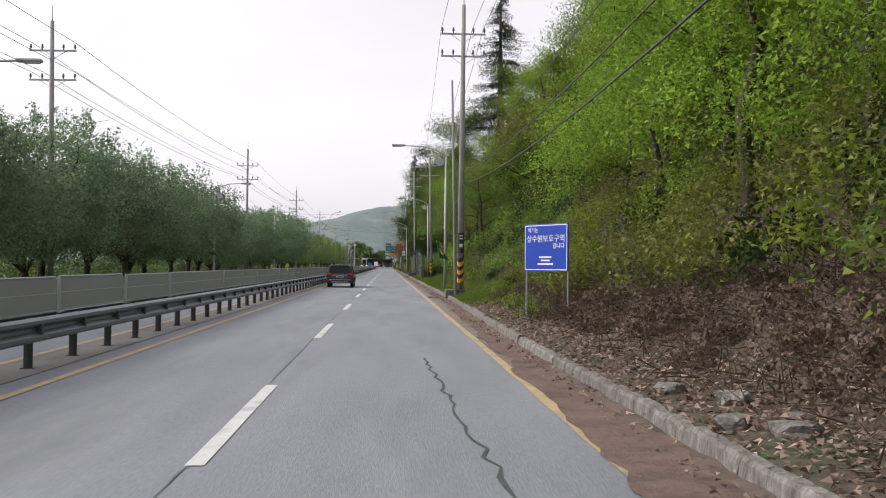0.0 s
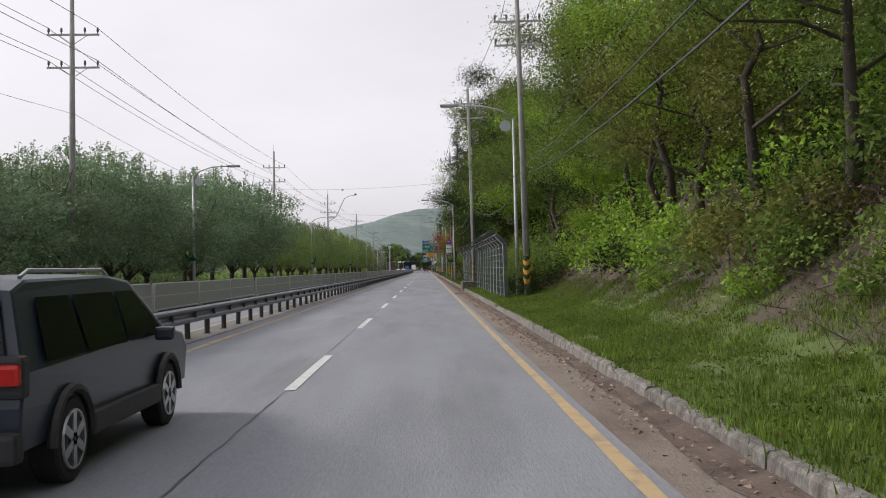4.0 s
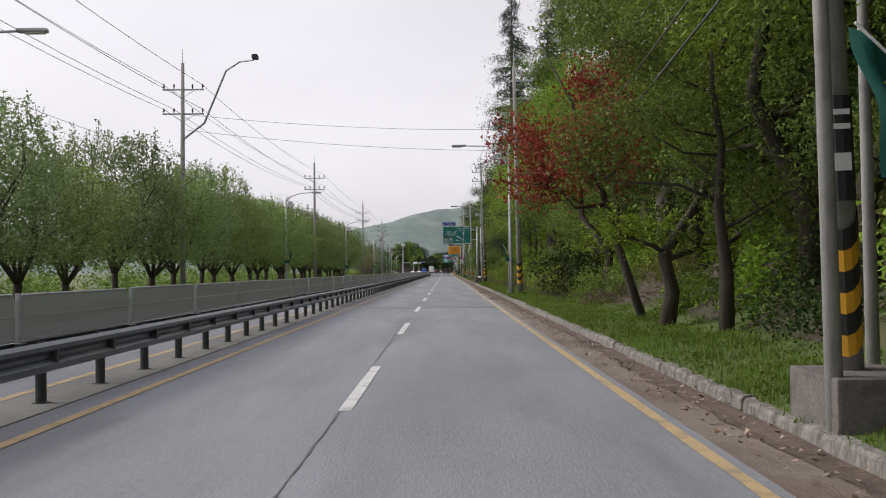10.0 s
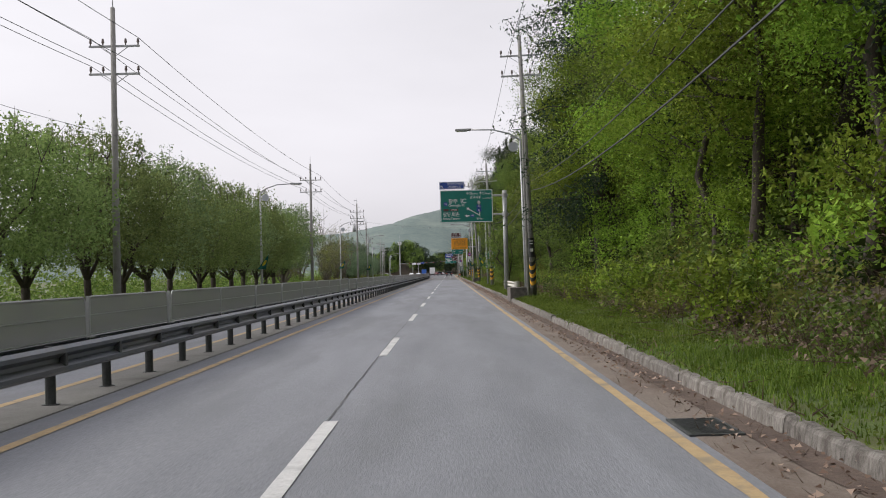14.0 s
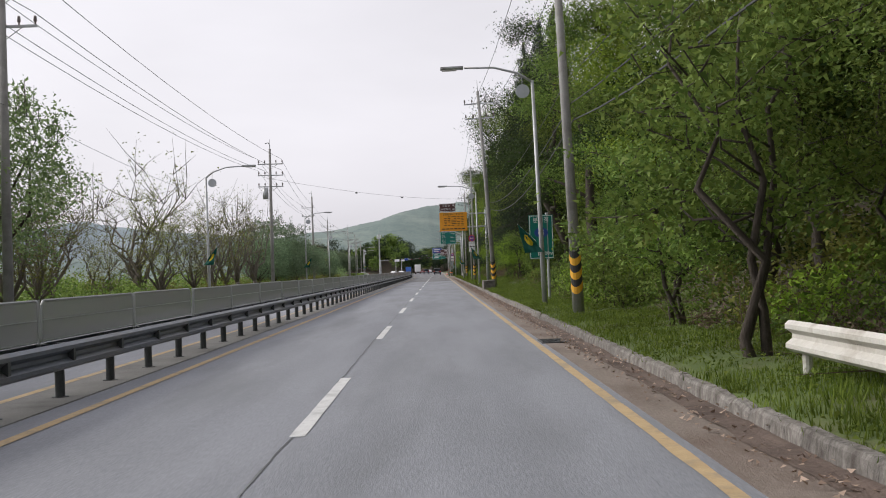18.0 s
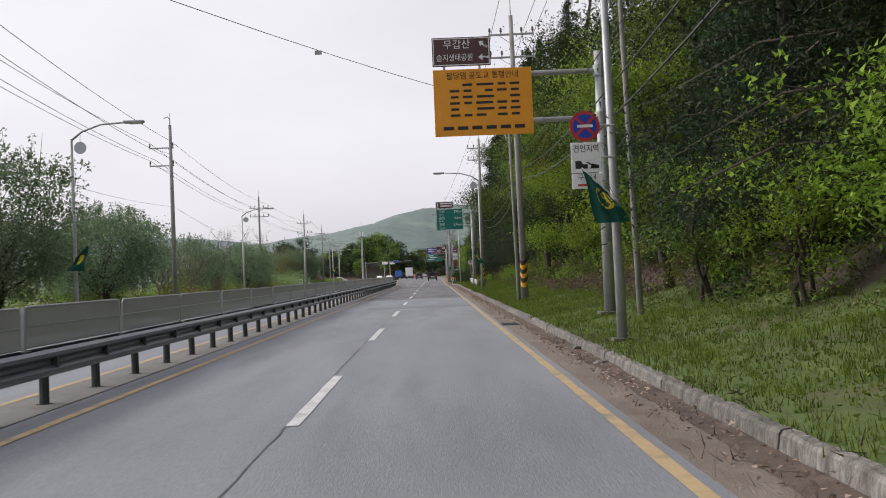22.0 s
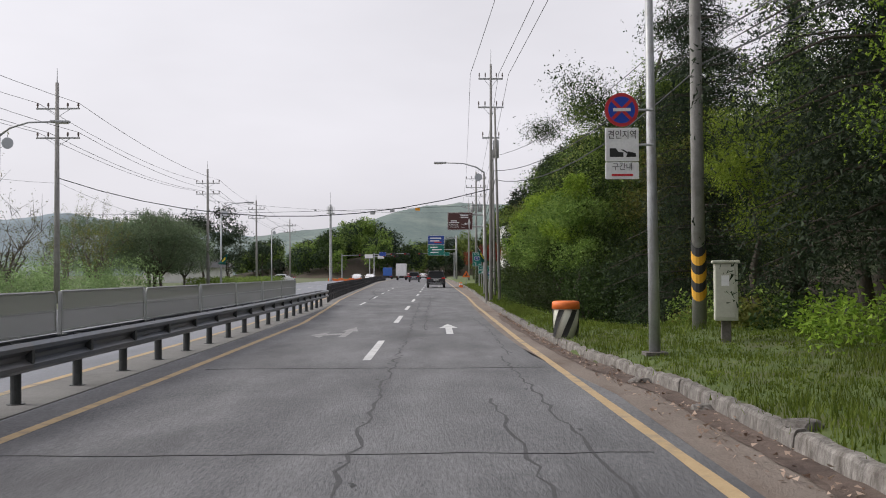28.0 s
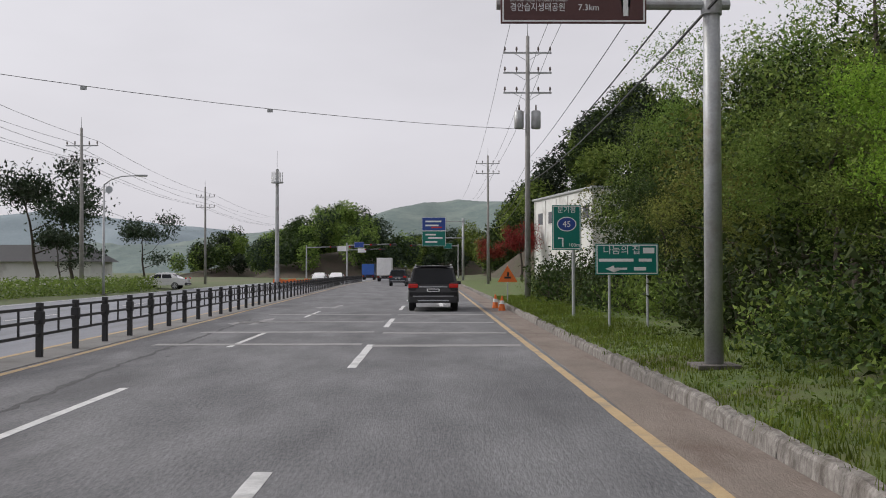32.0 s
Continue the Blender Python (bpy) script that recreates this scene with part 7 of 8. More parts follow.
for x, y, s in ((8.3, 369, 1.15), (7.2, 357.5, 1.15), (7.8, 351.5, 1.15), (8.2, 346, 1.1), (7.0, 471.0, 0.8), (8.6, 463, 0.95), (7.4, 457, 1.05), (7.6, 450.5, 1.1), (7.2, 444.0, 1.05), (9.4, 376, 0.9), (7.6, 409, 1.0), (7.4, 415, 1.05), (8.2, 421, 1.1), (7.8, 428, 0.95), (8.6, 402, 1.0)):
    copy_thing(S_MID, pose(x, y, ground_z(x, y) - 0.2, 0, 0, y * 13) @ Matrix.Diagonal((s, s, s, 1)))

# the closed woods behind the first rows
# last entry carries shade in its colour; weights favour it in shaded stretches
mats = ((LEAF_MID, "mid green"), (LEAF_FRESH, "bright green"), (LEAF_OLIVE, "olive green"), (LEAF_SHADE_DARK, "dark green"))
cells = {k: [] for k in range(4)}
for row, (d, step, rad) in enumerate(((6.5, 3.6, 2.3), (9.5, 4.0, 2.7), (13.5, 4.8, 3.2))):
    for x, y, s in along(4, 640, step, lambda y: ss(y) + d, 1.3, 0.5):
        if d < 7 and 48 < y < 64:
            continue
        # y 152 to 172 is coloured almost wholly as shade
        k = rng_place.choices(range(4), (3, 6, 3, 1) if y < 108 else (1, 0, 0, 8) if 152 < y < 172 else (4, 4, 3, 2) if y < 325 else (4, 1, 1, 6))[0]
        cells[k].append((x, y, rad * rng_place.uniform(0.75, 1.2)))
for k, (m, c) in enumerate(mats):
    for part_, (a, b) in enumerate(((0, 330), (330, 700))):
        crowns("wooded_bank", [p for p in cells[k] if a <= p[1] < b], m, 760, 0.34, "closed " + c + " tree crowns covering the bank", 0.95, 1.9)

crowns("hill_woods", [(x, y, rng_place.uniform(4.0, 6.5)) for d in (19, 27, 36, 47, 60) for x, y, s in along(-20, 640, 8.0, lambda y: ss(y) + d, 3.0)], LEAF_MID, 130, 1.2, "woods covering the hill above the road", 0.8, 0.7)

# boughs that reach out over the verge and keep the foot of the bank in shade; leaf colour set per stretch for light and
# shade
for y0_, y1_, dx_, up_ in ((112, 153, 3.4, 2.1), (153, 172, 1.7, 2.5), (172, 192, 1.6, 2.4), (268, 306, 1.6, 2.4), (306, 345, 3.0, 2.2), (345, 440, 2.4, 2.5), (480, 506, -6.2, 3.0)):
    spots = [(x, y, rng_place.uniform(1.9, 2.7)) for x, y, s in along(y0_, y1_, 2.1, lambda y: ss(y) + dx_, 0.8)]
    crowns("overhanging_boughs", spots, LEAF_SHADE_DARK if y0_ == 480 else LEAF_FRESH if y0_ == 172 else LEAF_SHADE_DARK if y0_ in (153, 306, 345) else LEAF_MID, 1000, 0.165, "boughs reaching over the verge, coloured by stretch for light and shade", 0.7, up_)
    # second layer in a shade-dark colour stands for the unlit hollow behind
    crowns("overhanging_boughs", [(x + 1.6, y, r_) for x, y, r_ in spots], LEAF_SHADE_DARK, 700, 0.2, "foliage coloured dark as the shaded hollow behind the first trees", 1.1, 0.9)

for dx_, up_ in ((3.0, 1.7), (5.4, 2.6), (8.0, 3.0)):
    crowns("bank_boughs", [(x, y, rng_place.uniform(1.5, 2.4)) for x, y, s in along(10, 54, 2.3, lambda y: ss(y) + dx_, 0.9)], LEAF_FRESH, 1100, 0.15, "bright spring foliage crowding down the steep bank", 0.8, up_)
# lower leaves and saplings that close the gaps beneath the crowns
fill = {k: [] for k in range(4)}
for d, step, rad in ((2.2, 1.9, 1.0), (3.8, 2.1, 1.25), (5.6, 2.4, 1.5), (7.8, 3.0, 1.8), (11.0, 3.6, 2.1)):
    for x, y, s in along(6, 470, step, lambda y: ss(y) + d + (-0.5 if y < 46 else 3.6 if y < 62 else 0.9 if y < 84 else -0.4 if y < 108 else 0.0), 0.7, 0.5):
        # the same shaded stretch, darkened by leaf colour down to the saplings
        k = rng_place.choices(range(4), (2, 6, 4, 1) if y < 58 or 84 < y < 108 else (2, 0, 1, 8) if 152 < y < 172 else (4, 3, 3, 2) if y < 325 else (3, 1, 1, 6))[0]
        fill[k].append((x, y, rad * rng_place.uniform(0.7, 1.25)))
for k, (m, c) in enumerate(mats):
    crowns("bank_saplings", [p for p in fill[k] if p[1] < 50], m, 620, 0.145, "low " + c + " saplings with small leaves on the steep bank", 1.0, 0.45, "woods")
    crowns("bank_saplings", [p for p in fill[k] if p[1] >= 50], m, 330, 0.19, "low " + c + " saplings and shrubs closing the bank", 1.0, 0.6, "woods")

# undergrowth along the foot of the bank
low = {k: [] for k in range(4)}
for y0, y1, step, d, jx, r0, w in ((26, 60, 2.2, 4.6, 1.4, 0.9, (2, 1, 2, 1)), (46, 86, 0.42, 4.2, 3.6, 0.6, (2, 4, 4, 1)), (84, 110, 1.0, 3.4, 2.6, 0.6, (2, 4, 3, 1)), (112, 190, 1.5, 1.3, 0.8, 0.8, (3, 3, 1, 3)), (190, 300, 0.8, 1.5, 1.2, 0.85, (4, 3, 3, 1)),
                                   (300, 452, 1.4, 1.1, 1.0, 0.8, (4, 3, 2, 2)), (456, 476, 1.4, 0.0, 1.2, 0.8, (3, 3, 1, 1)), (10, 44, 2.4, 5.2, 1.2, 1.0, (1, 3, 1, 3))):
    for x, y, s in along(y0, y1, step, lambda y: (ss(y) if y < 455 else 7.2) + d, jx):
        low[rng_place.choices(range(4), w)[0]].append((x, y, r0 * rng_place.uniform(0.6, 1.3)))
# low growth by the kerbside thicket, coloured dark as its shaded underside
for x, y, s in along(474, 522, 0.7, lambda y: 4.9, 1.0):
    low[rng_place.choices(range(4), (1, 0, 0, 7))[0]].append((x + 0.5, y, rng_place.uniform(0.8, 1.5)))
for k, (m, c) in enumerate(mats):
    crowns("undergrowth", low[k], m, 420, 0.135, "tangled " + c + " undergrowth at the foot of the bank", 0.85, 0.25, "undergrowth")
crowns("dry_vines", [(x, y, rng_place.uniform(0.35, 0.8)) for d in (0.6, 1.7) for x, y, s in along(8, 46, 1.3, lambda y: ss(y) + d, 0.6)], DRY, 380, 0.1, "low heap of withered brown vines on the bank", 0.6, 0.1, "undergrowth")
twig_tangle("dry_brush", along(5, 46, 0.5, lambda y: ss(y) + 1.6, 1.4), DRY, "tangle of dry brown twigs and vines on the bank", 80, 0.6)
crowns("dry_vines", [(x, y, rng_place.uniform(0.5, 1.1)) for d in (2.2, 4.2, 6.4) for x, y, s in along(46, 86, 1.9, lambda y: ss(y) + d, 1.0)], DRY, 420, 0.12, "withered brown vines spread over the bank", 0.7, 0.15, "undergrowth")
crowns("dry_vines", [(x, y, rng_place.uniform(0.4, 0.9)) for d in (0.5, 1.6, 3.0) for x, y, s in along(196, 300, 2.0, lambda y: ss(y) + d, 0.7)], DRY, 300, 0.1, "brown dead brush at the foot of the trees", 0.6, 0.1, "undergrowth")
crowns("dry_vines", [(x, y, rng_place.uniform(0.4, 0.9)) for d in (1.2, 2.6) for x, y, s in along(372, 404, 1.8, lambda y: ss(y) + d - 1.0, 0.7)], DRY, 300, 0.1, "straw-coloured dead brush above the verge", 0.5, 0.1, "undergrowth")
twig_tangle("dry_brush", along(44, 112, 0.7, lambda y: ss(y) + 2.8, 2.0), DRY, "dry brown vines hanging over the bank")
twig_tangle("dry_brush", along(190, 300, 1.1, lambda y: ss(y) + 1.2, 1.0) + along(300, 430, 1.8, lambda y: ss(y) + 0.8, 0.8), DRY, "dry stalks and dead vines under the trees", 36)
twig_tangle("kerb_twigs", along(204, 240, 0.5, lambda y: kerb_x(y) - 0.2, 0.15) + along(338, 366, 0.5, lambda y: kerb_x(y) - 0.15, 0.15), DRY, "broken brown twigs swept against the kerb", 16, 0.2, 0.5, "twigs")
scatter(BUSH, along(204, 216, 2.4, lambda y: ss(y) + 0.7, 0.4), smin=0.8, smax=1.3)
scatter(BUSH[:2], along(309, 322, 1.5, lambda y: 5.5, 0.4), smin=0.7, smax=1.0)
scatter(BUSH[:1] + BUSH[2:3], along(36, 66, 4.5, lambda y: 4.0, 0.5), smin=0.3, smax=0.45)
scatter(BUSH, along(240, 262, 4.0, lambda y: ss(y) + 0.6, 0.4), smin=0.7, smax=1.0)
scatter(BUSH[1:2] + BUSH[3:], along(508, 560, 2.2, lambda y: 5.9, 0.6), smin=0.6, smax=1.0)

# brush and boughs that hide the earth of the steep bank, partly coloured dark for shade
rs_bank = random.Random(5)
for m_, c_, n_, d0_, d1_, r0_, r1_, lift_, sz_ in ((LEAF_SHADE_DARK, "dark", 90, 2.2, 8.5, 0.7, 1.3, 0.35, 0.135), (LEAF_MID, "mid green", 110, 1.2, 7.0, 0.5, 1.0, 0.4, 0.135), (LEAF_SHADE_DARK, "dark overhanging", 34, 4.5, 9.0, 1.5, 2.3, 1.9, 0.15)):
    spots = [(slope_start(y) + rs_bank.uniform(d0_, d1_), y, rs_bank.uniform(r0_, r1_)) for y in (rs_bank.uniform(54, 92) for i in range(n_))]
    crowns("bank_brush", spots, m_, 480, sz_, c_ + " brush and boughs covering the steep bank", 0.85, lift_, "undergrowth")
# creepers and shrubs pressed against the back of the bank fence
for m_, c_ in ((LEAF_SHADE_DARK, "dark"), (LEAF_MID, "mid green")):
    crowns("fence_creepers", [(x, y, rng_place.uniform(0.6, 1.1)) for d in (4.5, 5.4) for x, y, s in along(110, 160, 1.5, lambda y: d, 0.3)], m_, 500, 0.11, c_ + " creepers and shrubs behind the bank fence", 1.1, 0.5 if m_ is LEAF_SHADE_DARK else 1.2, "undergrowth")

# thicket that crowds the kerb where the ground drops away: its shaded hollow is coloured dark, with bright leafy clumps
# as the lit parts standing out of it
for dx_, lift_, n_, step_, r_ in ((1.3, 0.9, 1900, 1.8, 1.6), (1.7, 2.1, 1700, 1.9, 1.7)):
    crowns("kerbside_thicket", [(x, y, r_ * rng_place.uniform(0.7, 1.25)) for x, y, s in along(477, 503, step_, lambda y: 4.9 + dx_, 0.7)], LEAF_SHADE_DARK, n_, 0.12, "dense kerbside thicket of young trees, coloured dark as its shaded hollow", 0.9, lift_, "thicket")


def clumps(name, mat, n, y0, y1, xr, zr, rr, leaves, size, label, category="thicket"):
    """Leafy clumps hung at random heights, flattened on their undersides, one mesh."""
    out = []
    for i in range(n):
        u = rng_stuff.normal(size=(leaves, 3))
        u /= np.linalg.norm(u, axis=1)[:, None]
        u[:, 2] = np.where(u[:, 2] < 0, u[:, 2] * 0.45, u[:, 2] * 0.8)
        r = rng_stuff.uniform(*rr)
        c = np.array([rng_stuff.uniform(*xr), rng_stuff.uniform(y0, y1), zr[0] + (zr[1] - zr[0]) * rng_stuff.uniform() ** 0.6])
        c[0] += 0.28 * max(0.0, 2.4 - c[2])
        out.append(u * (r * rng_stuff.uniform(0.55, 1.08, leaves))[:, None] + c)
    return tagged(part_mesh(name, tris_mesh(name, leaf_cards(np.concatenate(out), size, rng_stuff)), mat), label, category, kind="stuff")


clumps("kerbside_thicket", LEAF_MID, 62, 478, 503, (4.3, 5.5), (1.7, 4.4), (0.5, 0.95), 420, 0.135, "mid green leafy clumps standing out of the kerbside thicket")
# brighter leaf colour on top stands for the light falling there
clumps("kerbside_thicket", LEAF_FRESH, 26, 479, 502, (4.2, 5.3), (2.9, 4.9), (0.4, 0.8), 420, 0.135, "bright green clumps coloured as the lit top of the thicket")
scatter(T_TALL[2:] + T_TALL[:1], along(480, 506, 5.0, lambda y: 9.0, 0.8), -0.5, 0.75, 0.95)
scatter(T_TALL, along(513, 556, 6.0, lambda y: 13.0, 0.8), -0.3, 0.7, 0.9)
crowns("bank_thicket", [(x, y, rng_place.uniform(1.6, 2.6)) for d in (10.5, 13.5) for x, y, s in along(512, 560, 3.0, lambda y: d, 0.8)], LEAF_SHADE_DARK, 520, 0.24, "dark closed thicket on the bank by the side road", 1.1, 0.9)

# closed crowns above the kerbside thicket and behind the signs by the side road
for m_, c_, n_ in ((LEAF_MID, "mid green", 26), (LEAF_SHADE_DARK, "dark", 30), (LEAF_OLIVE, "olive", 14)):
    spots = [(rs_bank.uniform(7.6, 12.5), rs_bank.uniform(479, 512), rs_bank.uniform(1.7, 2.7)) for i in range(n_)]
    crowns("bank_thicket", spots, m_, 900, 0.18, c_ + " tree crowns closing the view above the thicket", 1.0, rs_bank.uniform(2.2, 3.2))
    spots = [(rs_bank.uniform(9.0, 14.0), rs_bank.uniform(512, 562), rs_bank.uniform(1.8, 2.9)) for i in range(n_)]
    crowns("bank_thicket", spots, m_, 900, 0.18, c_ + " tree crowns on the bank behind the roadside signs", 1.0, rs_bank.uniform(1.6, 2.8))

# row of trees beyond the opposite carriageway
ROW = [make_tree(50, 6.9, 3.2, 6900, 0.165, LEAF_ROW, "pruned roadside tree with a rounded dense crown", "row", group="far side row trees"), make_tree(51, 6.5, 3.15, 6700, 0.165, LEAF_ROW, "pruned roadside tree with upright shoots on top", "row", group="far side row trees"), make_tree(52, 7.1, 3.3, 6900, 0.17, LEAF_HAZY, "rounded roadside tree with muted green crown", "row", group="far side row trees")]
SPREAD = [make_tree(53, 7.8, 3.9, 9800, 0.185, LEAF_SHADY, "spreading roadside tree with full dull green crown", "row", group="far side trees"), make_tree(54, 7.0, 3.7, 9400, 0.185, LEAF_SHADY, "wide spreading tree beyond the far lanes", "row", group="far side trees")]
BARE = [make_tree(55, 6.4, 2.6, 3800, 0.10, LEAF_OLIVE, "pale tree with bare twigs and few new leaves", "bare", PALE_BARK, group="far side bare trees"), make_tree(56, 5.2, 2.0, 350, 0.12, LEAF_OLIVE, "thin bare tree with pale twigs", "bare", PALE_BARK, group="far side bare trees")]
lx = lambda y: opp_x(y) - 3.4
scatter(SPREAD, along(-2, 97, 5.0, lx, 0.6, 0.25), -0.1, 0.98, 1.15)
scatter(SPREAD, along(100, 142, 4.8, lx, 0.6, 0.25), -0.1, 0.92, 1.02)
scatter(SPREAD, along(145, 158, 5.0, lx, 0.6, 0.25), -0.1, 1.12, 1.25)
scatter(ROW, along(163, 206, 4.9, lx, 0.3, 0.12), -0.1, 1.0, 1.08)
scatter(ROW, along(208, 314, 4.8, lx, 0.3, 0.12), -0.1, 1.08, 1.17)
scatter(BARE[:1], [(-14.6, 330.5, 0.98)], smin=0.98, smax=1.02)
scatter(BARE[:1], [(-17.5, 319.0, 1.15), (-18.5, 324.5, 1.1), (-19.5, 336.0, 1.0)])
scatter(BARE[1:], [(-20.5, 331.0, 1.3), (-19.0, 342.0, 1.2), (-21.0, 318.0, 1.3)])
scatter(BARE, along(344, 368, 5.2, lx, 1.0), -0.1, 0.85, 1.1)
scatter(SPREAD, along(374, 398, 5.5, lx, 0.8), -0.1, 0.75, 0.95)
scatter(BARE[1:] + SPREAD[1:], along(402, 456, 5.4, lambda y: opp_x(y) - 5, 1.5), -0.2, 0.55, 0.9)
scatter(SPREAD, [(-25, 531, 0.95), (-27, 536, 1.0), (-29, 541, 0.95), (-26.5, 545, 0.8), (-31, 530, 0.9)])
scatter(BARE, along(462, 500, 8.0, lambda y: -27, 2.0), -0.2, 0.8, 1.1)
crowns("far_scrub", [(x, y, rng_place.uniform(1.0, 1.7)) for x, y, s in along(-4, 150, 1.7, lambda y: opp_x(y) - 5.4, 1.2)], LEAF_SHADY, 420, 0.17, "dark shaded brush between the far side trunks", 1.0, 0.5, "undergrowth")
crowns("far_scrub", [(x, y, rng_place.uniform(1.1, 2.1)) for x, y, s in along(0, 470, 2.0, lambda y: opp_x(y) - 7.0, 2.0)], LEAF_MID, 300, 0.24, "muted green scrub beyond the row of trees", 0.9, 0.4, "undergrowth")
crowns("far_scrub", [(x, y, rng_place.uniform(0.7, 1.4)) for x, y, s in along(330, 480, 2.2, lambda y: opp_x(y) - 4.6, 1.6)], LEAF_OLIVE, 260, 0.2, "yellow green bushes beyond the far lanes", 0.9, 0.35, "undergrowth")
crowns("far_scrub", [(x, y, rng_place.uniform(1.1, 2.3)) for d in (0, 5, 11) for x, y, s in along(455, 528, 2.6, lambda y: opp_x(y) - 6.5 - d, 1.8)], LEAF_HAZY, 420, 0.2, "muted green bushes beyond the side road", 1.0, 0.45, "undergrowth")
scatter(BARE, along(448, 530, 7.5, lambda y: opp_x(y) - 8.5, 2.0), -0.2, 0.8, 1.1)
crowns("far_woods", [(x, y, rng_place.uniform(2.2, 3.6)) for x, y, s in along(0, 460, 6.5, lambda y: opp_x(y) - 30, 9.0)], LEAF_MID, 300, 0.5, "distant tree crowns across the low fields", 0.9, 0.8)
# clipped hedge and pines by the junction
hg = np.random.default_rng(5)
hedge = tagged(part_mesh("hedge", tris_mesh("hedge", leaf_cards(np.stack([hg.uniform(-24.5, -22.6, 7000), hg.uniform(536, 588, 7000), hg.uniform(0.05, 1.15, 7000)], 1), 0.22, hg)), LEAF_MID), "clipped green hedge beyond the side road", "hedge")
PINE = make_tree(60, 6.5, 3.0, 1800, 0.34, NEEDLE, "dark flat-topped pine by the junction", "broad", group="junction pines")
scatter([PINE], [(-33, 596, 1.0), (-38, 600, 1.05), (-29, 604, 0.95), (-44, 592, 1.0), (-31, 588, 0.7)])

# ---- verge grass, litter ----
rg = np.random.default_rng(21)


def ground_points(n, y0, y1, fa, fb):
    ys_ = rg.uniform(y0, y1, n)
    u = rg.uniform(0, 1, n)
    return [(fa(y) + (fb(y) - fa(y)) * k, y) for y, k in zip(ys_, u)]


def blades(name, pts, h, w, mat, label, category="grass", per=5):
    """Tufts of narrow blades, thicker and taller where the ground is lush."""
    tufts = []
    for x, y in pts:
        lush = noise.noise((x * 0.7, y * 0.35, 4.0)) + 0.5 * noise.noise((x * 2.3, y * 1.9, 1.0))
        if lush > -0.62:
            tufts.append((x, y, ground_z(x, y) - 0.01, 0.7 + 0.9 * max(0, lush + 0.3)))
    t = np.repeat(np.array(tufts), per, axis=0)
    n = len(t)
    ang = rg.uniform(0, 2 * math.pi, n)
    dx, dy = np.cos(ang), np.sin(ang)
    hh = h * rg.uniform(0.5, 1.4, n) * t[:, 3]
    lean = rg.uniform(0.1, 0.75, n) * hh
    bx, by = t[:, 0] + rg.normal(0, 0.055, n), t[:, 1] + rg.normal(0, 0.055, n)
    ww = w * rg.uniform(0.6, 1.4, n)
    out = np.stack([np.stack([bx - dy * ww, by + dx * ww, t[:, 2]], 1), np.stack([bx + dy * ww, by - dx * ww, t[:, 2]], 1), np.stack([bx + dx * lean, by + dy * lean, t[:, 2] + hh], 1)], 1)
    return tagged(part_mesh(name, tris_mesh(name, out.reshape(-1, 3)), mat), label, category, kind="stuff")


vergeA = lambda y: kerb_x(y) + 0.12
blades("verge_grass", ground_points(38000, 44, 112, vergeA, lambda y: ss(y) + 1.2), 0.10, 0.0085, GRASS, "short bright green verge grass on the slope")
blades("verge_grass", ground_points(27000, 112, 236, vergeA, lambda y: ss(y) + 0.6), 0.10, 0.0085, GRASS, "bright green grass and weeds along the kerb")
blades("verge_grass", ground_points(30000, 236, 372, vergeA, lambda y: ss(y) + 0.6), 0.10, 0.0085, GRASS, "bright green grass and weeds along the kerb")
blades("verge_grass", ground_points(38000, 372, 470, vergeA, lambda y: ss(y) + 0.4), 0.10, 0.0085, GRASS, "lush green grass on the wide verge")
blades("verge_grass", ground_points(13000, 466, 560, vergeA, lambda y: kerb_x(y) + (1.0 if 474 < y < 504 else 2.2)), 0.10, 0.0085, GRASS, "strip of green grass behind the kerb")
blades("verge_grass", ground_points(5000, 20, 470, lambda y: opp_x(y) - 4, lambda y: opp_x(y) - 0.5), 0.3, 0.03, GRASS, "rough grass beyond the far lanes")


def weeds(n, y0, y1, fa, fb):
    pts = [(x, y, ground_z(x, y) + abs(rg.normal(0, 0.055)) + 0.02) for x, y in ground_points(n, y0, y1, fa, fb) if noise.noise((x * 0.9, y * 0.5, 9)) > -0.15]
    tagged(part_mesh("verge_weeds", tris_mesh("verge_weeds", leaf_cards(pts, 0.072, rg, 0.8, 0.6)), GRASS), "low leafy weeds growing through the verge grass", "weeds", kind="stuff")


weeds(24000, 40, 190, vergeA, lambda y: ss(y) + 1.3)
weeds(26000, 190, 330, vergeA, lambda y: ss(y) + 1.0)
weeds(24000, 330, 470, vergeA, lambda y: ss(y) + 0.6)
weeds(12000, 470, 560, vergeA, lambda y: 7.0)


def litter(name, n, y0, y1, fa, fb, size, mat, label):
    pts = [(x, y, max(0.0, ground_z(x, y) if x > kerb_x(y) else 0.0) + 0.025) for x, y in ground_points(n, y0, y1, fa, fb)]
    return tagged(part_mesh(name, tris_mesh(name, leaf_cards(pts, size, rg, 1.5, 0.7)), mat), label, "leaf litter", kind="stuff")


litter("leaf_litter", 26000, 4, 44, vergeA, lambda y: ss(y) + 3.5, 0.085, LITTER, "fallen brown leaves covering the earth bank")
litter("leaf_litter", 2500, 44, 110, lambda y: ss(y), lambda y: ss(y) + 4, 0.09, LITTER, "fallen brown leaves under the brush")
litter("gutter_litter", 6000, 10, 260, lambda y: edge_x(y) + 0.35, kerb_x, 0.07, LITTER, "brown leaves and grit gathered in the gutter")
litter("gutter_litter", 5000, 260, 480, lambda y: edge_x(y) + 0.4, kerb_x, 0.07, LITTER, "brown leaves and grit gathered in the gutter")
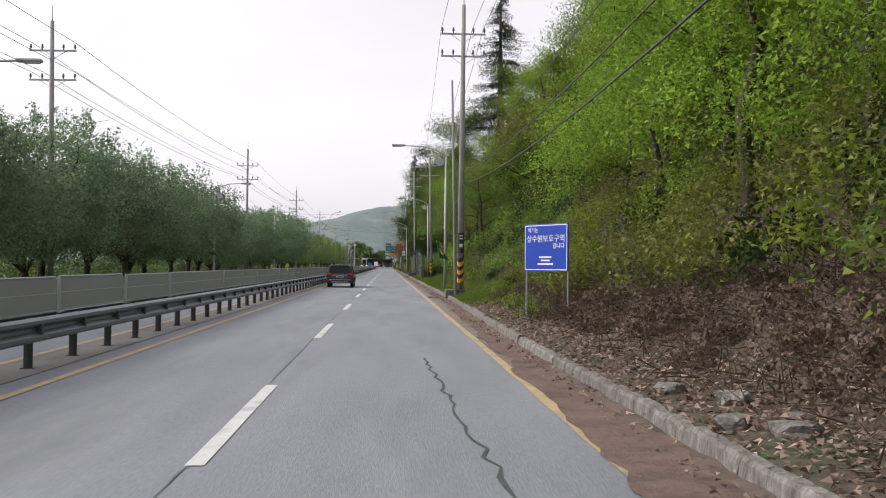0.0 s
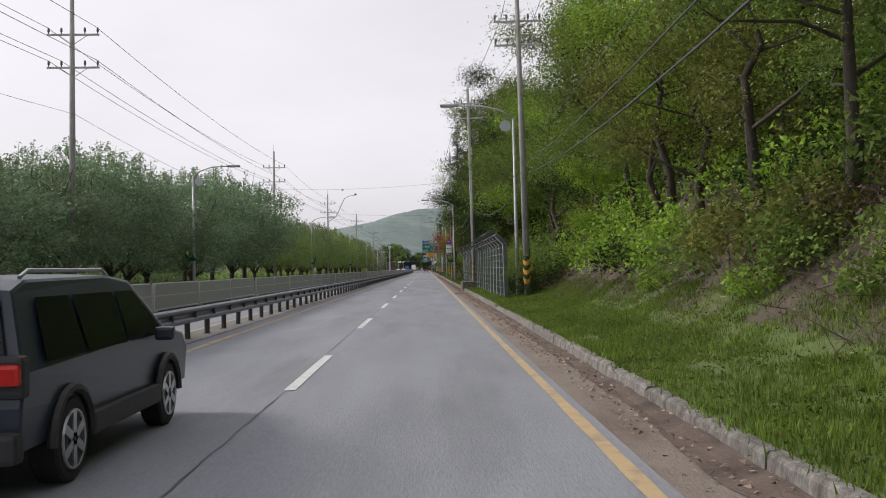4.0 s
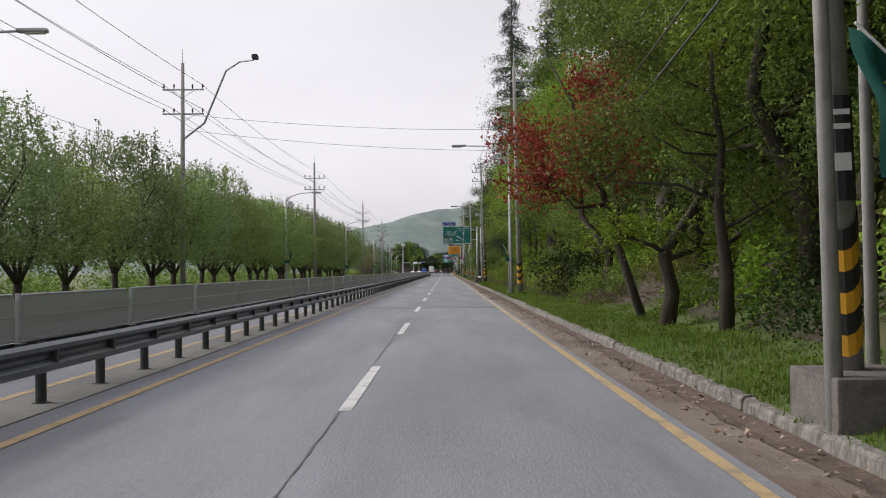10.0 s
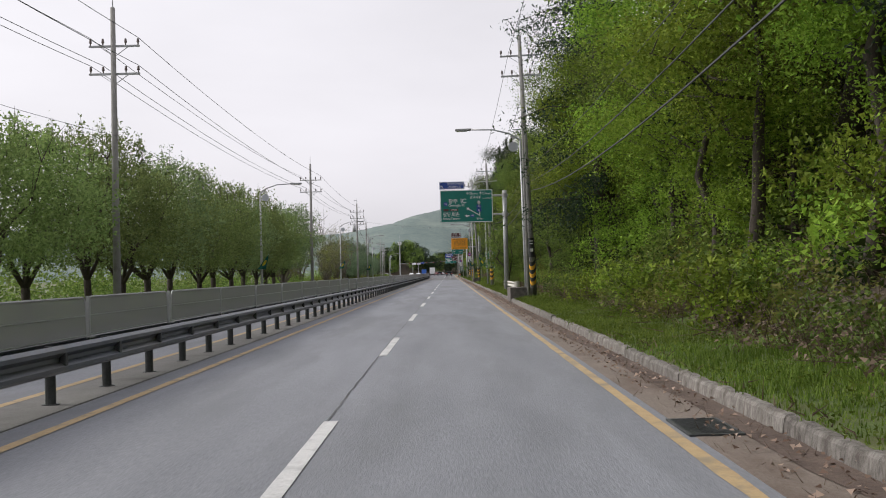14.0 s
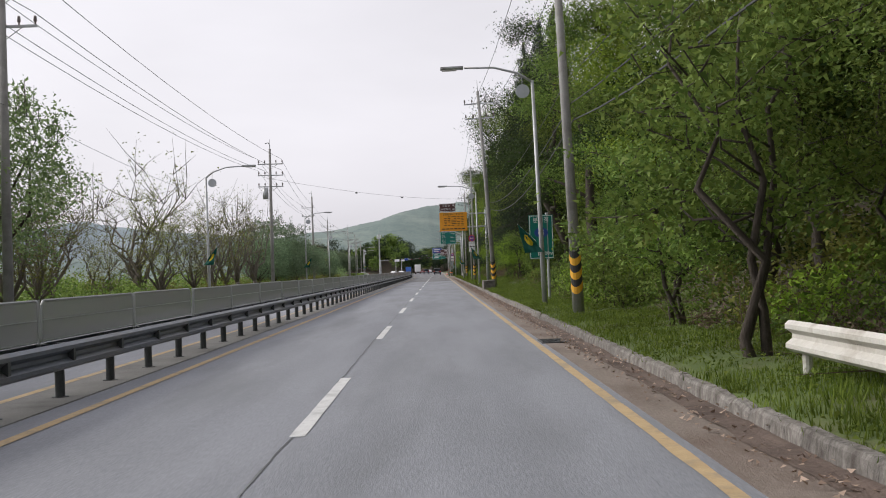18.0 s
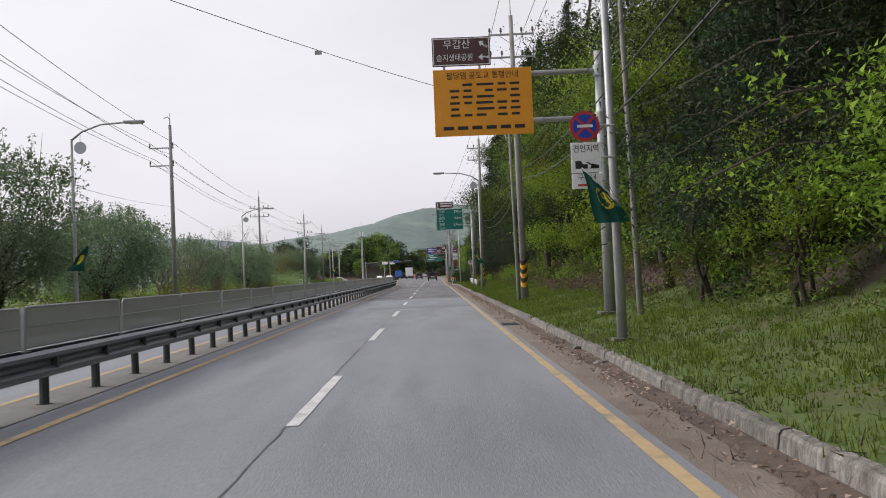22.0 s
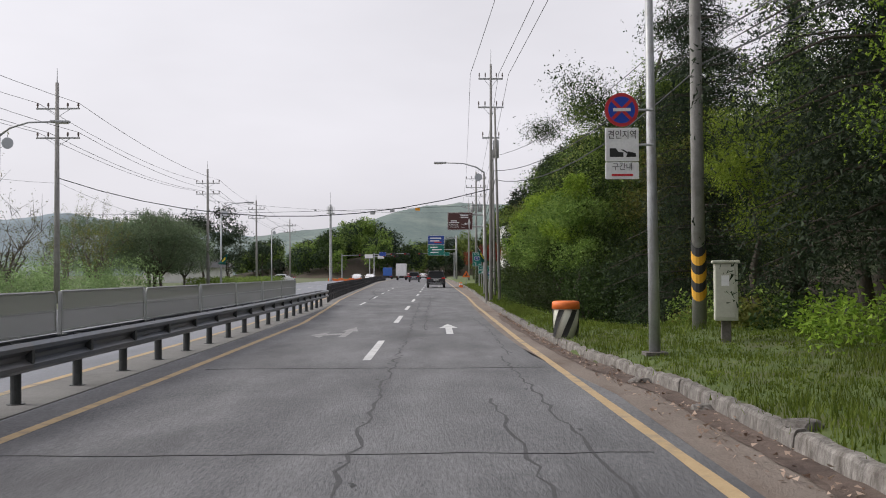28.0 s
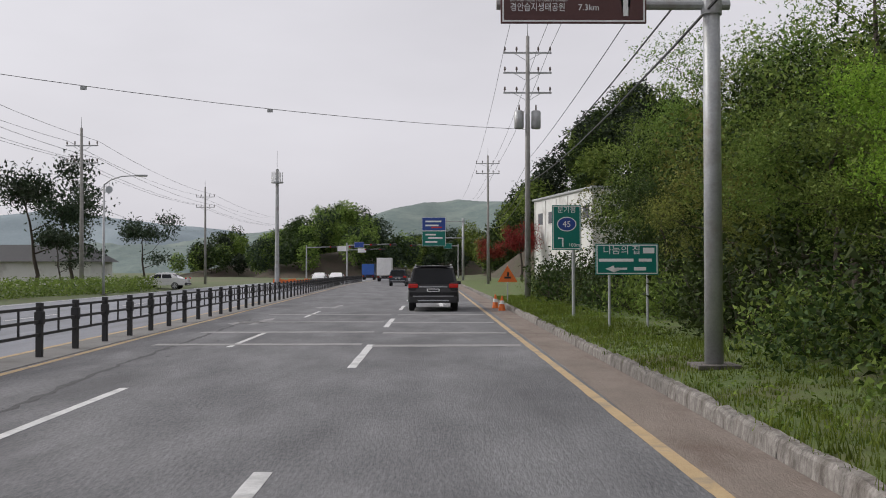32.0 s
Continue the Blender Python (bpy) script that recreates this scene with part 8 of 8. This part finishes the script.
litter("leaf_litter", 4000, 196, 420, lambda y: ss(y), lambda y: ss(y) + 3, 0.12, LITTER, "fallen leaves under the trees")


# stones lying about the kerb
def stone(x, y, r, seed):
    rnd = random.Random(seed)
    bm = B()
    bmesh.ops.create_icosphere(bm, subdivisions=2, radius=r)
    for v in bm.verts:
        v.co *= 1 + 0.55 * noise.noise(v.co * (1.3 / r) + Vector((seed, 0, 0))) + 0.15 * noise.noise(v.co * (4 / r))
        v.co.z = min(v.co.z, 0.55 * r) * 0.6
    o = tagged(part("stone", bm, KERB), "grey broken stone lying by the kerb", "stone", "loose stones")
    o.matrix_basis = pose(x, y, (ground_z(x, y) if x > kerb_x(y) else 0.0) + r * 0.25, 0, 0, rnd.uniform(0, 360))


for i, (x, y, r) in enumerate(((2.75, 452.2, 0.16), (2.5, 454.5, 0.12), (2.35, 457.2, 0.14), (2.62, 150.6, 0.1), (2.7, 220.5, 0.16), (2.5, 362.5, 0.13), (2.4, 364.0, 0.1), (3.0, 21.6, 0.1), (2.85, 19.4, 0.16), (3.25, 18.4, 0.2), (2.75, 17.2, 0.17), (3.05, 16.6, 0.2), (3.4, 17.3, 0.13), (3.6, 24, 0.1), (2.45, 37.5, 0.12), (2.45, 359.5, 0.12))):
    stone(x, y, r, i)


# ---- hills and the far side ----
def ridge(name, table, y, depth, mat, label, step, rough, seed, tree=0.0):
    """A long ridge across the view with an uneven wooded skyline."""
    x0, x1 = table[0][0], table[-1][0]
    n = int((x1 - x0) / step)
    m = 14
    verts, faces = [], []
    for j in range(m + 1):
        v = j / m
        for i in range(n + 1):
            x = x0 + (x1 - x0) * i / n
            h = lerp_table(table, x)
            prof = math.sin(min(1.0, v * 1.25) * math.pi / 2)
            z = h * prof
            z += rough * noise.noise((x * 0.9 / step * 0.12, v * 6, seed)) * prof + tree * noise.noise((x / step * 0.83, v * 31, seed + 5)) * (v > 0.05)
            verts.append((x, y + depth * (v - 0.8) + 0.3 * depth * noise.noise((x * 0.004, v, seed)), z - 2))
    for j in range(m):
        for i in range(n):
            a = j * (n + 1) + i
            faces.append((a, a + 1, a + n + 2, a + n + 1))
    me = bpy.data.meshes.new(name)
    me.from_pydata(verts, [], faces)
    return tagged(part_mesh(name, me, mat, smooth=True), label, "hill", kind="structure")


# backdrop ridges, with the haze painted into their base colours
ridge("backdrop_mountain", [(-1700, 24), (-1000, 28), (-790, 45), (-700, 72), (-520, 102), (-365, 126), (-240, 138), (-160, 150), (-90, 174), (-20, 197), (70, 206), (200, 190), (420, 165), (900, 120), (1600, 80)], 3200, 900, HILL_FAR, "green wooded mountain beyond the valley, haze in its colour", 9, 7, 3.0, 2.5)
ridge("backdrop_ridge", [(-3200, 120), (-2300, 190), (-1750, 215), (-1480, 245), (-1250, 200), (-1000, 170), (-500, 120), (0, 60)], 4300, 500, HILL_HAZE, "distant mountain ridge coloured pale blue for haze", 30, 30, 8.0, 5)
ridge("backdrop_hill", [(-1300, 30), (-900, 42), (-640, 50), (-420, 44), (-300, 34), (-200, 20), (-120, 10), (-60, 4)], 2200, 420, HILL_FAR, "low wooded hill across the fields, haze in its colour", 7, 8, 5.0, 4)


# wooded knoll beyond the junction
def knoll(cx_, cy_, rx, ry, h, n_trees, seed):
    rnd = random.Random(seed)
    bm = B()
    rows_ = []
    for j in range(13):
        v = j / 12
        rows_.append([bm.verts.new((cx_ + rx * 1.1 * math.cos(a) * (1 - v) ** 0.7, cy_ + ry * 1.1 * math.sin(a) * (1 - v) ** 0.7, h * 0.4 * v - 0.4)) for a in (2 * math.pi * k / 28 for k in range(28))])
    for a, b in zip(rows_, rows_[1:]):
        for k in range(28):
            bm.faces.new((a[k], a[(k + 1) % 28], b[(k + 1) % 28], b[k]))
    tagged(part("knoll_ground", bm, EARTH, None, "", True), "earth mound under the trees beyond the junction", "mound", kind="structure")
    pts = []
    for i in range(n_trees):
        a, r = rnd.uniform(0, 2 * math.pi), math.sqrt(rnd.uniform(0, 1))
        pts.append((cx_ + rx * r * math.cos(a), cy_ + ry * r * math.sin(a), h * 0.72 * (1 - (r / 1.1) ** (1 / 0.7)), rnd.uniform(2.2, 3.6)))
    for m, sel in ((LEAF_MID, 0), (LEAF_SHADE_DARK, 1), (NEEDLE, 2)):
        cl = []
        for x, y, z, r in pts[sel::3]:
            u = rng_stuff.normal(size=(420, 3))
            u /= np.linalg.norm(u, axis=1)[:, None]
            cl.append(u * rng_stuff.uniform(0.6, 1.05, 420)[:, None] * np.array([r, r, r * 1.15]) + np.array([x, y, z + r * 1.1]))
        tagged(part_mesh("knoll_woods", tris_mesh("knoll_woods", leaf_cards(np.concatenate(cl), 0.85, rng_stuff)), m), "wooded knoll crowns beyond the junction", "woods", kind="stuff")


knoll(-25, 762, 21, 24, 18, 80, 1)
knoll(-2, 830, 30, 20, 10, 60, 2)
knoll(24, 730, 14, 26, 12, 45, 3)
knoll(-52, 800, 26, 20, 12, 55, 4)
knoll(8, 812, 24, 16, 14, 50, 5)
knoll(37, 684, 26, 46, 40, 170, 6)

# white hall at the foot of the hill
b = thing("hall", "long white panelled building with flat roof", "building", at=(16.1, 612.6, 0.6), yaw=12)
part("wall", rbox(B(), (0, 0, 4.5), (5.5, 18.6, 9.2), 0.03), WALL_WHITE, b)
part("roof", rbox(B(), (0, 0, 9.2), (5.9, 19.0, 0.25), 0.05), SIGN_BACK, b)
for k in range(5):
    w_ = part("window", rbox(B(), (-2.76, -7.4 + 3.6 * k, 6.9), (0.06, 1.5, 1.3), 0.01), GLASS_DARK, b)
    part("frame", rbox(B(), (-2.79, -7.4 + 3.6 * k, 6.2), (0.08, 1.7, 0.08), 0.01), SIGN_WHITE, w_)
for k in range(2):
    w_ = part("window", rbox(B(), (-1.2 + 2.4 * k, -9.32, 6.9), (1.4, 0.06, 1.1), 0.01), GLASS_DARK, b)
    part("frame", rbox(B(), (-1.2 + 2.4 * k, -9.35, 6.2), (1.6, 0.08, 0.08), 0.01), SIGN_WHITE, w_)
for k in range(6):
    part("pilaster", rbox(B(), (-2.78, -9.2 + 3.6 * k, 4.4), (0.1, 0.16, 9.0), 0.01), WALL_WHITE, b)


# junction: signal masts and gantry signs
def signal_mast(x, y, reach, h=6.2, boards=(), group="junction masts"):
    e = thing("signal_mast", "grey steel mast arm with traffic signals and small signs", "traffic signal", group, at=(x, y, ground_z(x, y)))
    part("pole", tube(B(), [(0, 0, -0.2), (0, 0, h + 0.4)], [0.15, 0.11], 12), GALV, e)
    part("arm", tube(B(), [(0, 0, h), (reach, 0, h + 0.25)], [0.09, 0.05], 8), GALV, e)
    for t in (0.55, 0.95):
        hd = part("signal_head", rbox(B(), (reach * t, -0.12, h + 0.1), (1.25, 0.2, 0.36), 0.03), BLACK_PAINT, e)
        for k in range(4):
            disc(hd, "signal_lens", 0.13, reach * t - 0.45 + 0.3 * k, h + 0.1, TAIL_RED if k == 0 else PLASTIC, -0.24, n=12)
    for bx, bz, w, hh, m in boards:
        board(e, "small_sign", w, hh, bx, bz, m, -0.1)
    return e


signal_mast(-14.5, 668, 8, 6.0, ((2.0, 6.1, 1.6, 0.9, SIGN_NAVY),))
signal_mast(-24, 690, 9, 6.2, ((6.8, 6.0, 2.0, 1.0, SIGN_WHITE),))
signal_mast(4.5, 694, -9, 6.2, ((-2.0, 6.2, 1.6, 1.0, SIGN_GREEN),))
signal_mast(-19, 720, 8, 6.4, ((3.2, 6.3, 1.8, 0.9, SIGN_WHITE),))
s = cantilever((4.2, 655.0), 9.4, "tall green and blue direction sign panel near the junction", (8.9, 6.4), 6.3, 0.2)
board(s, "panel", 3.6, 2.3, -4.4, 6.3, SIGN_GREEN, -0.1)
board(s, "blue_panel", 3.6, 2.0, -4.4, 8.5, SIGN_NAVY, -0.1)
bars([(-4.9, -0.13, 6.9, 1.6, 0.24), (-4.2, -0.13, 6.4, 2.2, 0.24), (-4.8, -0.13, 5.8, 1.8, 0.24), (-4.5, -0.13, 8.9, 2.4, 0.24), (-4.7, -0.13, 8.3, 2.0, 0.24)], SIGN_WHITE, s)
bars([(-4.0, -0.13, 8.0, 1.6, 0.2)], SIGN_RED, s, "red_bar")
# lattice mobile mast and lamp mast
e = thing("radio_mast", "slim grey radio mast with a ring platform at its top", "mast", at=(-21.5, 640, 0))
part("pole", tube(B(), [(0, 0, 0), (0, 0, 15.5)], [0.32, 0.2], 12), GALV, e)
part("ring_platform", tube(B(), [(0, 0, 13.6), (0, 0, 13.75)], 0.85, 16), GALV, e)
for k in range(6):
    a = 2 * math.pi * k / 6
    part("antenna", rbox(B(), (0.7 * math.cos(a), 0.7 * math.sin(a), 14.4), (0.14, 0.14, 1.4), 0.03), SIGN_WHITE, e)
part("top_rod", tube(B(), [(0, 0, 15.5), (0, 0, 18)], 0.03, 6), GALV, e)
# orange site netting by the junction
bm = B()
for k in range(16):
    x0_ = -24 + 0.75 * k
    box(bm, (x0_ * 0.7 - 5, 640 + 0.2 * math.sin(k), 0.3 + 0.1 * math.sin(k * 1.7)), (0.5, 0.03, 0.5))
tagged(part("site_netting", bm, ORANGE), "orange plastic netting fence around roadworks", "netting", kind="structure")
e = thing("low_house", "low dark roofed house behind the pines", "house", at=(-44, 616, 0))
part("wall", rbox(B(), (0, 0, 1.4), (14, 7, 2.8), 0.03), WALL_WHITE, e)
bm = B()
vs = [bm.verts.new(p) for p in ((-7.6, -4.1, 2.7), (7.6, -4.1, 2.7), (7.6, 4.1, 2.7), (-7.6, 4.1, 2.7), (-5.5, 0, 4.6), (5.5, 0, 4.6))]
for q in ((0, 1, 5, 4), (2, 3, 4, 5), (1, 2, 5), (3, 0, 4), (3, 2, 1, 0)):
    bm.faces.new([vs[i] for i in q])
part("roof", bm, PLASTIC, e)
